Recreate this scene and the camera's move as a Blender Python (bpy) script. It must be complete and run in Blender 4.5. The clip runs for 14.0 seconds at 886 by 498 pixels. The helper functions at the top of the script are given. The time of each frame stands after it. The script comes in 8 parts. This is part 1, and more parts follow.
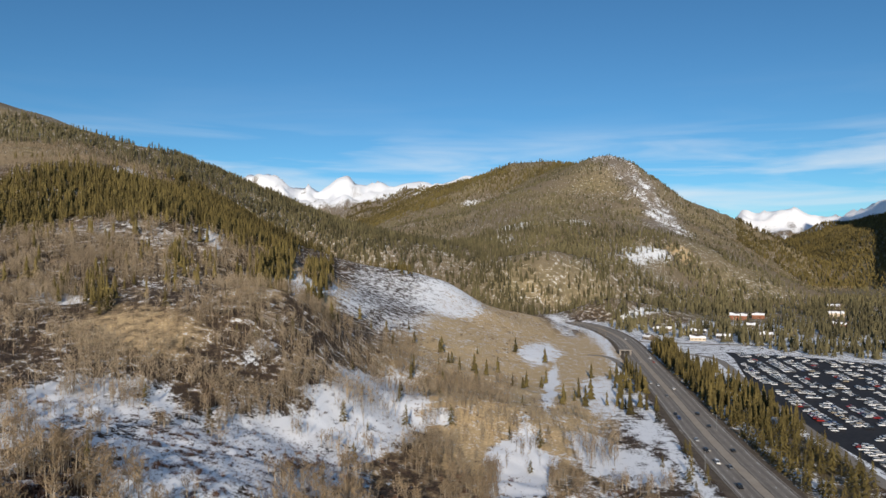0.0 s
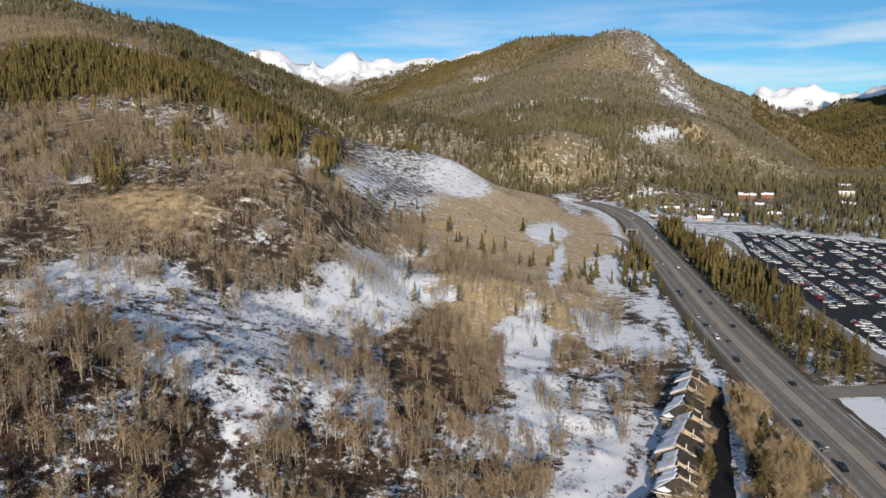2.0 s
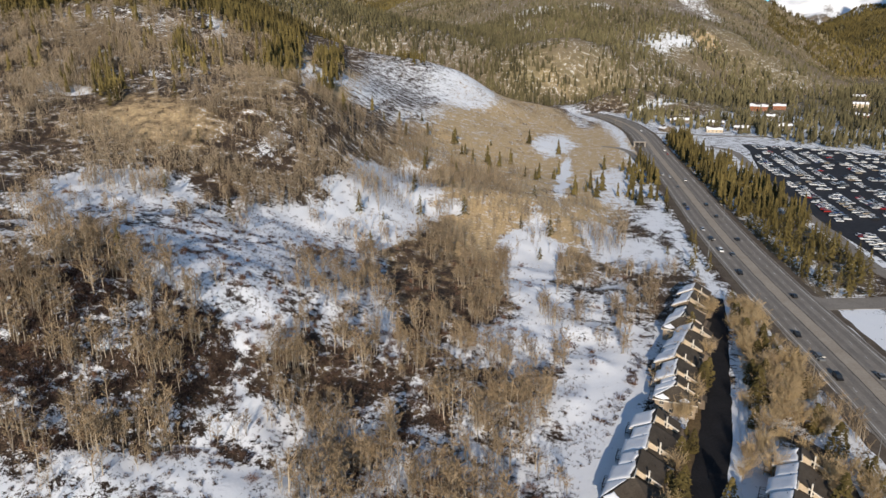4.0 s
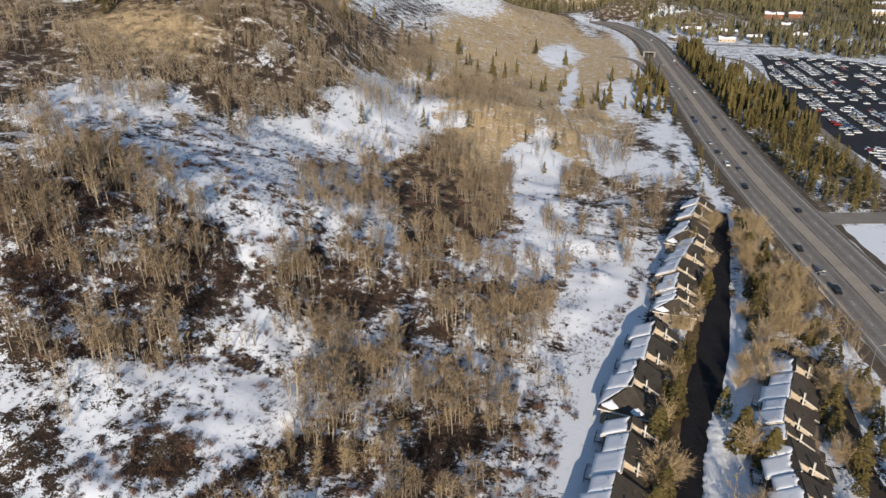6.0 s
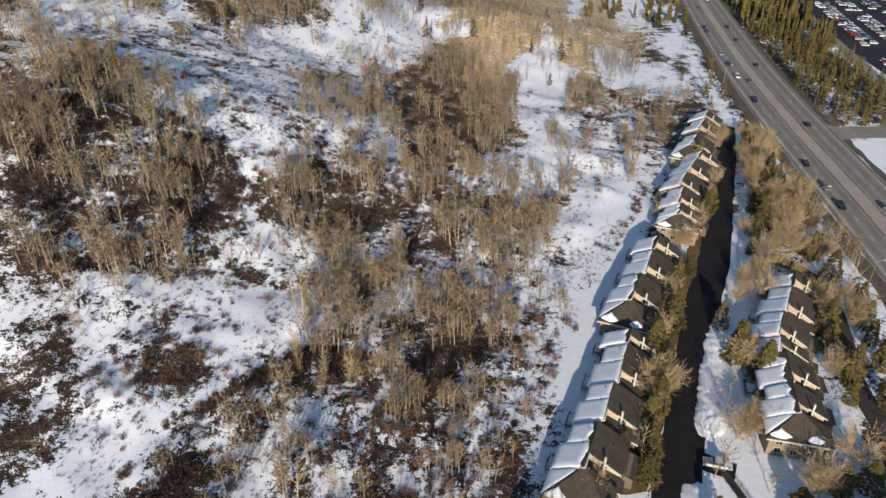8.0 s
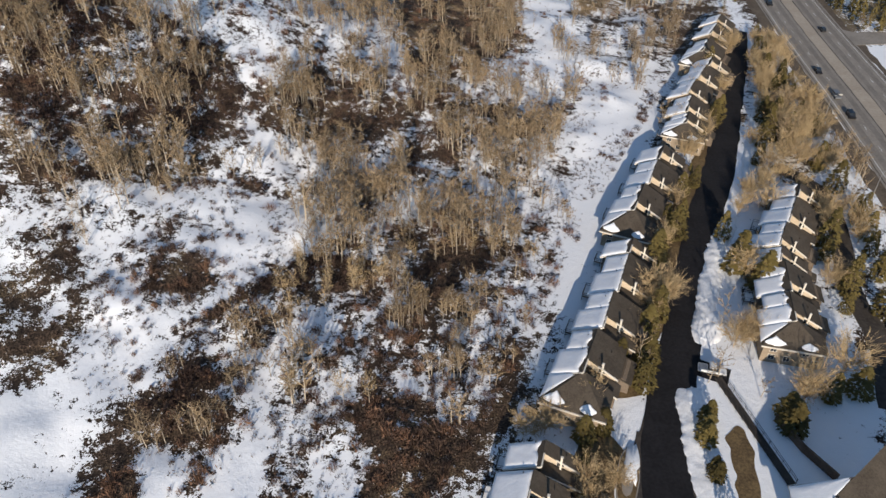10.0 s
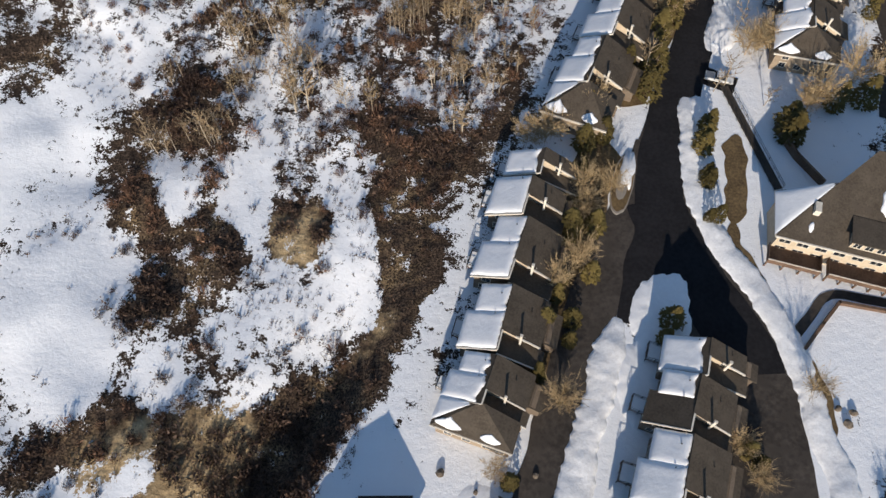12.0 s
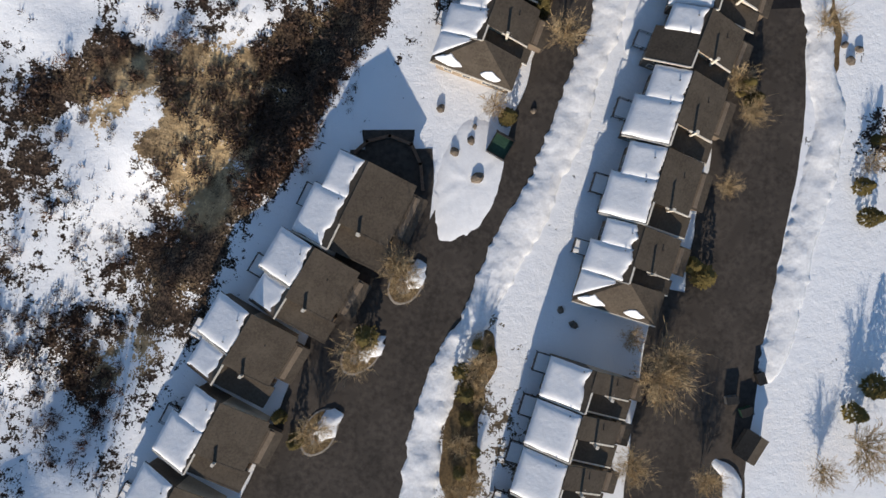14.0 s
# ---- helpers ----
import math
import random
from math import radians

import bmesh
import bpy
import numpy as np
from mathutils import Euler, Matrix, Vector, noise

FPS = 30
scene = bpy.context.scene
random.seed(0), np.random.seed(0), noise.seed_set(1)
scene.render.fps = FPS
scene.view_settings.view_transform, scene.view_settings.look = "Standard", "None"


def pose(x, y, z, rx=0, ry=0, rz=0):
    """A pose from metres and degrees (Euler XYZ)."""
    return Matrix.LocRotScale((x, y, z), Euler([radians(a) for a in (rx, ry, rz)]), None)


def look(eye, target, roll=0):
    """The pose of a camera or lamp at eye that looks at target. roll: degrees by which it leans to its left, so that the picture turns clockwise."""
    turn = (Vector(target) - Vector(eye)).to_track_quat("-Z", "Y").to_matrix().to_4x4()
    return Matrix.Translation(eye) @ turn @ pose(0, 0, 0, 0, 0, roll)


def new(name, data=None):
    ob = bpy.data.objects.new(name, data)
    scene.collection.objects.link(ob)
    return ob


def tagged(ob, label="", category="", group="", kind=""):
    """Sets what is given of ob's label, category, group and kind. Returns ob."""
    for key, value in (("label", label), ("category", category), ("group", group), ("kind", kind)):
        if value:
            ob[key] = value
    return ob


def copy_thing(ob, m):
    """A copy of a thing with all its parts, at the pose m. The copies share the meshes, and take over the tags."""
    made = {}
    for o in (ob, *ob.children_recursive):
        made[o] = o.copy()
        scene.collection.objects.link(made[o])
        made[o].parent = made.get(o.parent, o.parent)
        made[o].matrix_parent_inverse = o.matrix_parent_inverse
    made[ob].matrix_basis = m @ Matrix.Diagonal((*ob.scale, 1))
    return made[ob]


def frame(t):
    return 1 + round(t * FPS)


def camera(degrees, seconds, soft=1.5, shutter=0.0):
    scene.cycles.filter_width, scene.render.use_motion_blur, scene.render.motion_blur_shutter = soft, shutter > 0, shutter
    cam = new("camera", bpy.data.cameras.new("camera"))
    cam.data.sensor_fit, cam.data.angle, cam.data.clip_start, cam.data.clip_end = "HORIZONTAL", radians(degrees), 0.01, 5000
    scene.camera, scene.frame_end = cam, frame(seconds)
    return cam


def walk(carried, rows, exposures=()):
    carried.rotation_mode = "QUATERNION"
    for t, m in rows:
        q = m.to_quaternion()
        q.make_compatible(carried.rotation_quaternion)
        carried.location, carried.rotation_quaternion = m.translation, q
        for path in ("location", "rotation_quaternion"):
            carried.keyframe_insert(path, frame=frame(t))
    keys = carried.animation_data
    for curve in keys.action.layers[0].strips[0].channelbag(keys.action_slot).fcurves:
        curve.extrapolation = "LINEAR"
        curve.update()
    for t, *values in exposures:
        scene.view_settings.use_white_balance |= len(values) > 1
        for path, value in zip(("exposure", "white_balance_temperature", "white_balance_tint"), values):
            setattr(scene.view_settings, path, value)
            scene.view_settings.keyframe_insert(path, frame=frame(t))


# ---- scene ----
cam = camera(64.1, 14.0, 1.5)
PATH = [
    (0.0, pose(0, 0, 110, 90.00, 0.00, 0.00)),
    (0.5, pose(0, 0, 110, 89.20, 0.01, 0.13)),
    (1.0, pose(0, 0, 110, 85.03, 0.02, 0.35)),
    (1.5, pose(0, 0, 110, 82.10, 0.05, 0.52)),
    (2.0, pose(0, 0, 110, 80.27, 0.04, 0.65)),
    (2.5, pose(0, 0, 110, 78.47, 0.07, 0.76)),
    (3.0, pose(0, 0, 110, 76.72, 0.09, 0.87)),
    (5.5, pose(0, 0, 110, 68.02, 0.13, 1.32)),
    (6.0, pose(0, 0, 110, 66.28, 0.12, 1.39)),
    (6.5, pose(0, 0, 110, 64.55, 0.14, 1.45)),
    (7.0, pose(0, 0, 110, 62.80, 0.13, 1.53)),
    (7.5, pose(0, 0, 110, 61.07, 0.11, 1.60)),
    (10.0, pose(0, 0, 110, 52.07, 0.12, 1.91)),
    (10.5, pose(0, 0, 110, 49.28, 0.15, 1.96)),
    (11.0, pose(0, 0, 110, 43.29, 0.19, 2.02)),
    (11.5, pose(0, 0, 110, 36.07, 0.22, 2.07)),
    (12.0, pose(0, 0, 110, 28.79, 0.24, 2.11)),
    (12.5, pose(0, 0, 110, 21.59, 0.30, 2.06)),
    (13.0, pose(0, 0, 110, 14.36, 0.27, 2.10)),
    (13.5, pose(0, 0, 110, 7.11, 0.26, 2.13)),
    (14.0, pose(0, 0, 110, 0.00, 0.28, 2.11)),
]
walk(cam, PATH, [(0.0, -0.18), (3.0, -0.08), (7.5, 0.02), (11.0, 0.08), (12.5, 0.06), (14.0, 0.13)])

# ---- sky and sun ----
world = bpy.data.worlds.new("winter_sky")
scene.world = world
world.use_nodes = True
wn, wl = world.node_tree.nodes, world.node_tree.links
wn.clear()
SUN_HEIGHT, SUN_SIDE = 18.5, -5
sky = wn.new("ShaderNodeTexSky")
sky.sky_type, sky.sun_disc = "NISHITA", False
sky.sun_elevation, sky.sun_rotation = radians(SUN_HEIGHT), radians(180 - SUN_SIDE)
sky.altitude, sky.air_density, sky.dust_density, sky.ozone_density = 2800, 1.0, 1.0, 1.2
# thin streaks of high cloud, drawn out along the horizon; the veil overhead is unseen, added to pale the fill light
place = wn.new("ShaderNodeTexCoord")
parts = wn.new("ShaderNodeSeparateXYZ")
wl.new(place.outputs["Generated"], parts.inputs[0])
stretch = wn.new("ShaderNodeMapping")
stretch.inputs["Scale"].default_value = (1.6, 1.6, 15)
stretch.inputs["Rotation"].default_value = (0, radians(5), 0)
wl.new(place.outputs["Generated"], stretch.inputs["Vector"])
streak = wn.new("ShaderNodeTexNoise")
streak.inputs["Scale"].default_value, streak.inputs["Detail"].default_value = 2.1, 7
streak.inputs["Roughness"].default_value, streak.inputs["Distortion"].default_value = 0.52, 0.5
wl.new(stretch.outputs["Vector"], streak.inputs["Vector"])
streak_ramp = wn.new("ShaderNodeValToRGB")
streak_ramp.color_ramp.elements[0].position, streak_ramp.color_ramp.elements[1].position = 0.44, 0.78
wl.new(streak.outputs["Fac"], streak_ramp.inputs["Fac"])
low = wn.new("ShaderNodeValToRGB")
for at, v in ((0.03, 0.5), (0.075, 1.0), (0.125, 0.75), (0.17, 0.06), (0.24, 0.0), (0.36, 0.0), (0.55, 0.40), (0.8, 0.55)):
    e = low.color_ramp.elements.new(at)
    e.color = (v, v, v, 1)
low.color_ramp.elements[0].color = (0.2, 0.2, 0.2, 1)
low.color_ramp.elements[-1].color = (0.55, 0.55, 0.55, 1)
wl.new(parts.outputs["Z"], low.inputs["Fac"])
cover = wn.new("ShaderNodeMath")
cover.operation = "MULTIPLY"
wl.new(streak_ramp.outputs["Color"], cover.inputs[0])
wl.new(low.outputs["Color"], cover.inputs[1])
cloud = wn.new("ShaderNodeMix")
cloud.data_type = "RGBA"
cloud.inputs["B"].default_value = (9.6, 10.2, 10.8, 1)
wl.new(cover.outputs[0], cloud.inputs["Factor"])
clear_air = wn.new("ShaderNodeMix")
clear_air.data_type, clear_air.blend_type = "RGBA", "MULTIPLY"
clear_air.inputs["Factor"].default_value = 1
clear_air.inputs["B"].default_value = (0.49, 0.95, 1.20, 1)
wl.new(sky.outputs[0], clear_air.inputs["A"])
wl.new(clear_air.outputs["Result"], cloud.inputs["A"])
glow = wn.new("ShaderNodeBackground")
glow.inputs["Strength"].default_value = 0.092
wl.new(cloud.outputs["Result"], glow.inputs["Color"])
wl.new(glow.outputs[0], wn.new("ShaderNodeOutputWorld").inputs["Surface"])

lamp = bpy.data.lights.new("sun", "SUN")
lamp.energy, lamp.angle, lamp.color = 5.0, radians(0.53), (1.0, 0.885, 0.75)
sun = new("sun", lamp)
reach = math.cos(radians(SUN_HEIGHT))
sun.matrix_world = look((0, 0, 400), (-reach * math.sin(radians(SUN_SIDE)) * 100, reach * math.cos(radians(SUN_SIDE)) * 100,
                                      400 - 100 * math.sin(radians(SUN_HEIGHT))))

# ---- materials ----
def graph(name, rough=0.85, metal=0.0):
    m = bpy.data.materials.new(name)
    m.use_nodes = True
    n, l = m.node_tree.nodes, m.node_tree.links
    b = n["Principled BSDF"]
    b.inputs["Roughness"].default_value, b.inputs["Metallic"].default_value = rough, metal
    b.inputs["Specular IOR Level"].default_value = 0.25
    return m, n, l, b


def noise_node(n, l, size, detail=4, where=None):
    """Noise with lumps of that many metres, in world space."""
    if where is None:
        where = n.new("ShaderNodeNewGeometry").outputs["Position"]
    t = n.new("ShaderNodeTexNoise")
    t.inputs["Scale"].default_value, t.inputs["Detail"].default_value = 1 / size, detail
    t.inputs["Roughness"].default_value = 0.6
    l.new(where, t.inputs["Vector"])
    return t.outputs["Fac"]


def blend(n, l, fac, a, b):
    x = n.new("ShaderNodeMix")
    x.data_type = "RGBA"
    for socket, v in (("Factor", fac), ("A", a), ("B", b)):
        if isinstance(v, (tuple, float, int)):
            x.inputs[socket].default_value = (*v, 1) if isinstance(v, tuple) else v
        else:
            l.new(v, x.inputs[socket])
    return x.outputs["Result"]


def sums(n, l, op, a, b, clamp=False):
    x = n.new("ShaderNodeMath")
    x.operation, x.use_clamp = op, clamp
    for i, v in enumerate((a, b)):
        if isinstance(v, (float, int)):
            x.inputs[i].default_value = v
        else:
            l.new(v, x.inputs[i])
    return x.outputs[0]


def ramp(n, l, fac, low, high):
    x = n.new("ShaderNodeMapRange")
    x.interpolation_type = "SMOOTHSTEP"
    x.inputs["From Min"].default_value, x.inputs["From Max"].default_value = low, high
    l.new(fac, x.inputs["Value"])
    return x.outputs["Result"]


def relief(n, l, b, height, strength, distance):
    x = n.new("ShaderNodeBump")
    x.inputs["Strength"].default_value, x.inputs["Distance"].default_value = strength, distance
    l.new(height, x.inputs["Height"])
    l.new(x.outputs["Normal"], b.inputs["Normal"])


def surface(name, dark, light, size=0.5, rough=0.85, metal=0.0, bump=0.3, pick="", wear=None):
    """Mottled at two scales between two colours. pick: 'object', 'island' or the name of a vertex attribute that shifts the tone
    from piece to piece; wear: a third colour in patches."""
    m, n, l, b = graph(name, rough, metal)
    fine, coarse = noise_node(n, l, size), noise_node(n, l, size * 9, 3)
    fac = sums(n, l, "ADD", sums(n, l, "MULTIPLY", fine, 0.55), sums(n, l, "MULTIPLY", coarse, 0.45))
    fac = ramp(n, l, fac, 0.32, 0.68)
    if pick:
        if pick == "object":
            own = n.new("ShaderNodeObjectInfo").outputs["Random"]
        elif pick == "island":
            own = n.new("ShaderNodeNewGeometry").outputs["Random Per Island"]
        else:
            a = n.new("ShaderNodeAttribute")
            a.attribute_name = pick
            own = a.outputs["Fac"]
        fac = sums(n, l, "ADD", sums(n, l, "MULTIPLY", fac, 0.45), sums(n, l, "MULTIPLY", own, 0.6), True)
    colour = blend(n, l, fac, dark, light)
    if wear:
        colour = blend(n, l, ramp(n, l, noise_node(n, l, size * 4, 6), 0.52, 0.66), colour, wear)
    l.new(colour, b.inputs["Base Color"])
    if bump:
        relief(n, l, b, fine, bump, size * 0.15)
    return m


def ground_material():
    m, n, l, b = graph("land", 0.93)
    names = {}
    for key in ("snow", "grass", "wood", "rock"):
        a = n.new("ShaderNodeAttribute")
        a.attribute_name = key
        names[key] = a.outputs["Fac"]
    tiny, small, middle, large = (noise_node(n, l, s, d) for s, d in ((0.35, 3), (1.6, 5), (7, 5), (130, 5)))
    soil = blend(n, l, ramp(n, l, small, 0.3, 0.7), (0.040, 0.028, 0.021), (0.165, 0.110, 0.072))
    soil = blend(n, l, ramp(n, l, middle, 0.42, 0.7), soil, (0.33, 0.226, 0.120))
    soil = blend(n, l, ramp(n, l, tiny, 0.40, 0.60), (0.019, 0.012, 0.008), soil)
    straw = blend(n, l, ramp(n, l, small, 0.3, 0.7), (0.42, 0.290, 0.150), (0.80, 0.590, 0.325))
    straw = blend(n, l, ramp(n, l, tiny, 0.36, 0.58), (0.46, 0.335, 0.19), straw)
    dry = sums(n, l, "ADD", names["grass"], sums(n, l, "MULTIPLY", sums(n, l, "SUBTRACT", middle, 0.5), 1.1))
    colour = blend(n, l, ramp(n, l, dry, 0.3, 0.75), soil, straw)
    moss = blend(n, l, ramp(n, l, middle, 0.3, 0.7), (0.15, 0.122, 0.068), (0.34, 0.275, 0.150))
    moss = blend(n, l, ramp(n, l, large, 0.35, 0.65), moss, (0.225, 0.178, 0.118))
    colour = blend(n, l, names["wood"], colour, moss)
    stone = blend(n, l, ramp(n, l, middle, 0.3, 0.7), (0.11, 0.09, 0.07), (0.31, 0.255, 0.195))
    colour = blend(n, l, names["rock"], colour, stone)
    edge = sums(n, l, "ADD", sums(n, l, "MULTIPLY", sums(n, l, "SUBTRACT", small, 0.5), 1.4),
                sums(n, l, "MULTIPLY", sums(n, l, "SUBTRACT", middle, 0.5), 1.5))
    edge = sums(n, l, "ADD", edge, sums(n, l, "MULTIPLY", sums(n, l, "SUBTRACT", tiny, 0.5), 1.0))
    white = ramp(n, l, sums(n, l, "ADD", names["snow"], edge), 0.46, 0.56)
    snow = blend(n, l, middle, (0.82, 0.835, 0.865), (0.90, 0.91, 0.925))
    l.new(blend(n, l, white, colour, snow), b.inputs["Base Color"])
    height = sums(n, l, "ADD", sums(n, l, "MULTIPLY", small, sums(n, l, "SUBTRACT", 1.3, white)), sums(n, l, "MULTIPLY", white, sums(n, l, "ADD", 0.35, sums(n, l, "MULTIPLY", tiny, 0.11))))
    relief(n, l, b, height, 0.7, 0.6)
    return m


LAND = ground_material()
SNOW_WHITE = surface("packed_snow", (0.84, 0.845, 0.86), (0.91, 0.912, 0.92), 0.7, 0.7, bump=0.5)
SNOW_HEAP = surface("ploughed_snow", (0.74, 0.74, 0.745), (0.91, 0.912, 0.92), 0.45, 0.8, bump=0.9)
ASPHALT = surface("worn_asphalt", (0.034, 0.0285, 0.0245), (0.085, 0.071, 0.060), 0.9, 0.9, bump=0.15, wear=(0.055, 0.046, 0.039))
NEW_ASPHALT = surface("new_asphalt", (0.0085, 0.008, 0.0095), (0.019, 0.018, 0.020), 0.7, 0.92, bump=0.12)
HIGHWAY_TOP = surface("salted_asphalt", (0.215, 0.190, 0.163), (0.305, 0.272, 0.235), 0.8, 0.9, bump=0.1)
TRACK_TOP = surface("travelled_asphalt", (0.170, 0.150, 0.130), (0.245, 0.218, 0.189), 0.9, 0.9, bump=0.1)
LOT_TOP = surface("lot_asphalt", (0.018, 0.018, 0.021), (0.040, 0.038, 0.041), 2.5, 0.8, bump=0.1)
NEEDLES = surface("conifer_needles", (0.010, 0.009, 0.003), (0.205, 0.155, 0.050), 1.2, 0.9, bump=0, pick="tone")
NEEDLES_FAR = surface("forest_needles", (0.018, 0.017, 0.010), (0.195, 0.165, 0.080), 4, 0.9, bump=0, pick="tone")
TWIGS = surface("aspen_twigs", (0.070, 0.050, 0.033), (0.43, 0.315, 0.190), 1.5, 0.9, bump=0, pick="tone")
TWIGS_GREY = surface("grey_aspen_twigs", (0.12, 0.088, 0.058), (0.48, 0.375, 0.25), 2.5, 0.9, bump=0, pick="tone")
TWIGS_PALE = surface("pale_twigs", (0.22, 0.155, 0.085), (0.52, 0.385, 0.215), 0.8, 0.9, bump=0, pick="tone")
# dark brush twigs, with the shade under the aspens put into the colour
SHADED_THICKET = surface("thicket_twigs", (0.008, 0.0055, 0.006), (0.072, 0.044, 0.035), 1.0, 0.95, bump=0, pick="tone")
WILLOW = surface("willow_twigs", (0.042, 0.022, 0.018), (0.26, 0.148, 0.092), 1.0, 0.9, bump=0, pick="tone")
BARK = surface("pale_bark", (0.19, 0.155, 0.115), (0.46, 0.39, 0.30), 0.4, 0.9, bump=0, pick="tone")
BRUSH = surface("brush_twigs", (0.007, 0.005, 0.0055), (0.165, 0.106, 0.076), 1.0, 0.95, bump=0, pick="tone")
PINE_BARK = surface("pine_bark", (0.07, 0.05, 0.035), (0.15, 0.11, 0.08), 0.3, 0.9, bump=0)
PAINT_WHITE = surface("road_paint", (0.55, 0.55, 0.52), (0.78, 0.78, 0.75), 0.8, 0.7, bump=0)
MEDIAN_TOP = surface("sanded_median", (0.33, 0.275, 0.215), (0.43, 0.37, 0.30), 0.9, 0.95, bump=0.1)
GRAVEL = surface("sanded_gravel", (0.075, 0.058, 0.043), (0.16, 0.125, 0.092), 0.5, 0.95, bump=0.4)
SHINGLE = surface("brown_shingles", (0.055, 0.043, 0.032), (0.101, 0.082, 0.062), 0.35, 0.9, bump=0.35, wear=(0.078, 0.062, 0.048))
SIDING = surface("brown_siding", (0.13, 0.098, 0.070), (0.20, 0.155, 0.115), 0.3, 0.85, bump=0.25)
# paler copy of the brown siding, with sunlight put into the colour
LIT_SIDING = surface("tan_siding", (0.24, 0.185, 0.13), (0.35, 0.275, 0.195), 0.4, 0.85, bump=0.2)
STUCCO = surface("cream_stucco", (0.50, 0.40, 0.28), (0.64, 0.53, 0.39), 0.6, 0.9, bump=0.15)
TRIM = surface("cream_trim", (0.60, 0.53, 0.43), (0.76, 0.70, 0.60), 0.5, 0.7, bump=0.05)
DARK_METAL = surface("dark_metal", (0.030, 0.028, 0.027), (0.060, 0.056, 0.052), 0.3, 0.55, metal=0.6, bump=0)
GREY_METAL = surface("grey_metal", (0.30, 0.30, 0.30), (0.44, 0.44, 0.43), 0.4, 0.5, metal=0.7, bump=0)
DECK_WOOD = surface("deck_boards", (0.10, 0.060, 0.040), (0.19, 0.120, 0.080), 0.3, 0.85, bump=0.3)
BIN_GREEN = surface("green_paint", (0.020, 0.055, 0.035), (0.045, 0.095, 0.060), 0.3, 0.6, bump=0.1)
ROCK = surface("field_stone", (0.09, 0.072, 0.056), (0.24, 0.195, 0.15), 0.3, 0.9, bump=0.6)
BROWN_GRASS = surface("matted_grass", (0.065, 0.043, 0.024), (0.20, 0.138, 0.068), 0.5, 0.95, bump=0.6)
GLASS = graph("window_glass", 0.06)[0]
GLASS.node_tree.nodes["Principled BSDF"].inputs["Base Color"].default_value = (0.025, 0.030, 0.036, 1)
GLASS.node_tree.nodes["Principled BSDF"].inputs["Specular IOR Level"].default_value = 0.6
RUST = surface("rust_red_siding", (0.22, 0.085, 0.045), (0.34, 0.14, 0.075), 0.5, 0.85, bump=0.2)
TYRE = surface("tyre_rubber", (0.015, 0.015, 0.015), (0.03, 0.03, 0.03), 0.1, 0.8, bump=0)
CAR_PAINTS = []
for paint, rgb in (("white", (0.74, 0.74, 0.73)), ("silver", (0.46, 0.47, 0.48)), ("grey", (0.16, 0.165, 0.17)), ("black", (0.018, 0.018, 0.02)),
                   ("red", (0.32, 0.025, 0.02)), ("blue", (0.035, 0.07, 0.18)), ("tan", (0.36, 0.30, 0.22))):
    CAR_PAINTS.append((paint, surface(paint + "_car_paint", tuple(c * 0.85 for c in rgb), rgb, 0.8, 0.28, bump=0)))


# ---- the land: spot heights (x, y, z) and oval patches (x, y, half length, half width, turn, value) ----
NEAR_HILL = [
    (-202, 370, 66), (-161, 379, 65), (-126, 412, 71), (-90, 481, 72), (-258, 441, 82), (-194, 503, 86),
    (-144, 539, 80), (-97, 658, 69), (-144, 284, 47), (-104, 301, 38), (-73, 324, 27), (-40, 379, 23),
    (-11, 400, 15), (-115, 196, 43), (-84, 218, 36), (-59, 259, 25), (-20, 301, 11), (30, 323, 5),
    (80, 375, 3), (-23, 596, 27), (5, 430, 21), (64, 484, 10), (-51, 476, 31),
]
SPUR = [
    (-63, 936, 81), (13, 987, 64), (52, 986, 40), (136, 1027, 15), (-16, 830, 44), (69, 749, 15),
    (-104, 794, 73), (-132, 900, 95), (-177, 842, 105),
]
WEST_RIDGE = [
    (-409, 671, 138), (-337, 665, 140), (-254, 659, 142), (-206, 674, 127), (-166, 664, 112), (-481, 800, 200),
    (-373, 800, 187), (-287, 792, 164), (-645, 1102, 265), (-495, 1121, 232), (-384, 1111, 204), (-990, 1583, 445),
    (-1227, 1417, 485), (-870, 1595, 422), (-745, 1600, 365), (-617, 1599, 323), (-487, 1591, 277), (-346, 1526, 213),
    (-213, 1451, 154), (-135, 1362, 115),
]
ROCKY_MOUNTAIN = [
    (-9, 2931, 211), (168, 2779, 316), (293, 2917, 454), (394, 2806, 461), (486, 2694, 447), (528, 2537, 423),
    (576, 2376, 427), (638, 2311, 374), (683, 2248, 313), (785, 2112, 171), (821, 1994, 127), (847, 1877, 74),
    (315, 1831, 199), (162, 1752, 167), (521, 1785, 168), (580, 1561, 99), (359, 1424, 88), (192, 1454, 100),
    (22, 1759, 125), (-131, 1950, 119),
]
FLANK = [
    (-176, 2632, 144), (-368, 2811, 130), (-8, 2589, 226), (148, 2439, 277), (234, 2334, 302), (312, 2226, 304),
    (440, 2156, 297), (-221, 2236, 139),
]
FOOTHILL = [
    (115, 1246, 51), (216, 1253, 46), (248, 1167, 18), (17, 1319, 61), (416, 1254, 16), (597, 1451, 24),
]
SNOW_RANGE = [
    (-1864, 4001, 560), (-1517, 4191, 571), (-1223, 4331, 559), (-1093, 4365, 559), (-967, 4343, 508), (-791, 4427, 509),
    (-660, 4447, 536), (-559, 4461, 484), (-465, 4520, 532), (-340, 4531, 576), (-175, 4491, 565), (-78, 4444, 525),
    (57, 4445, 553), (301, 4386, 600), (611, 4355, 635),
]
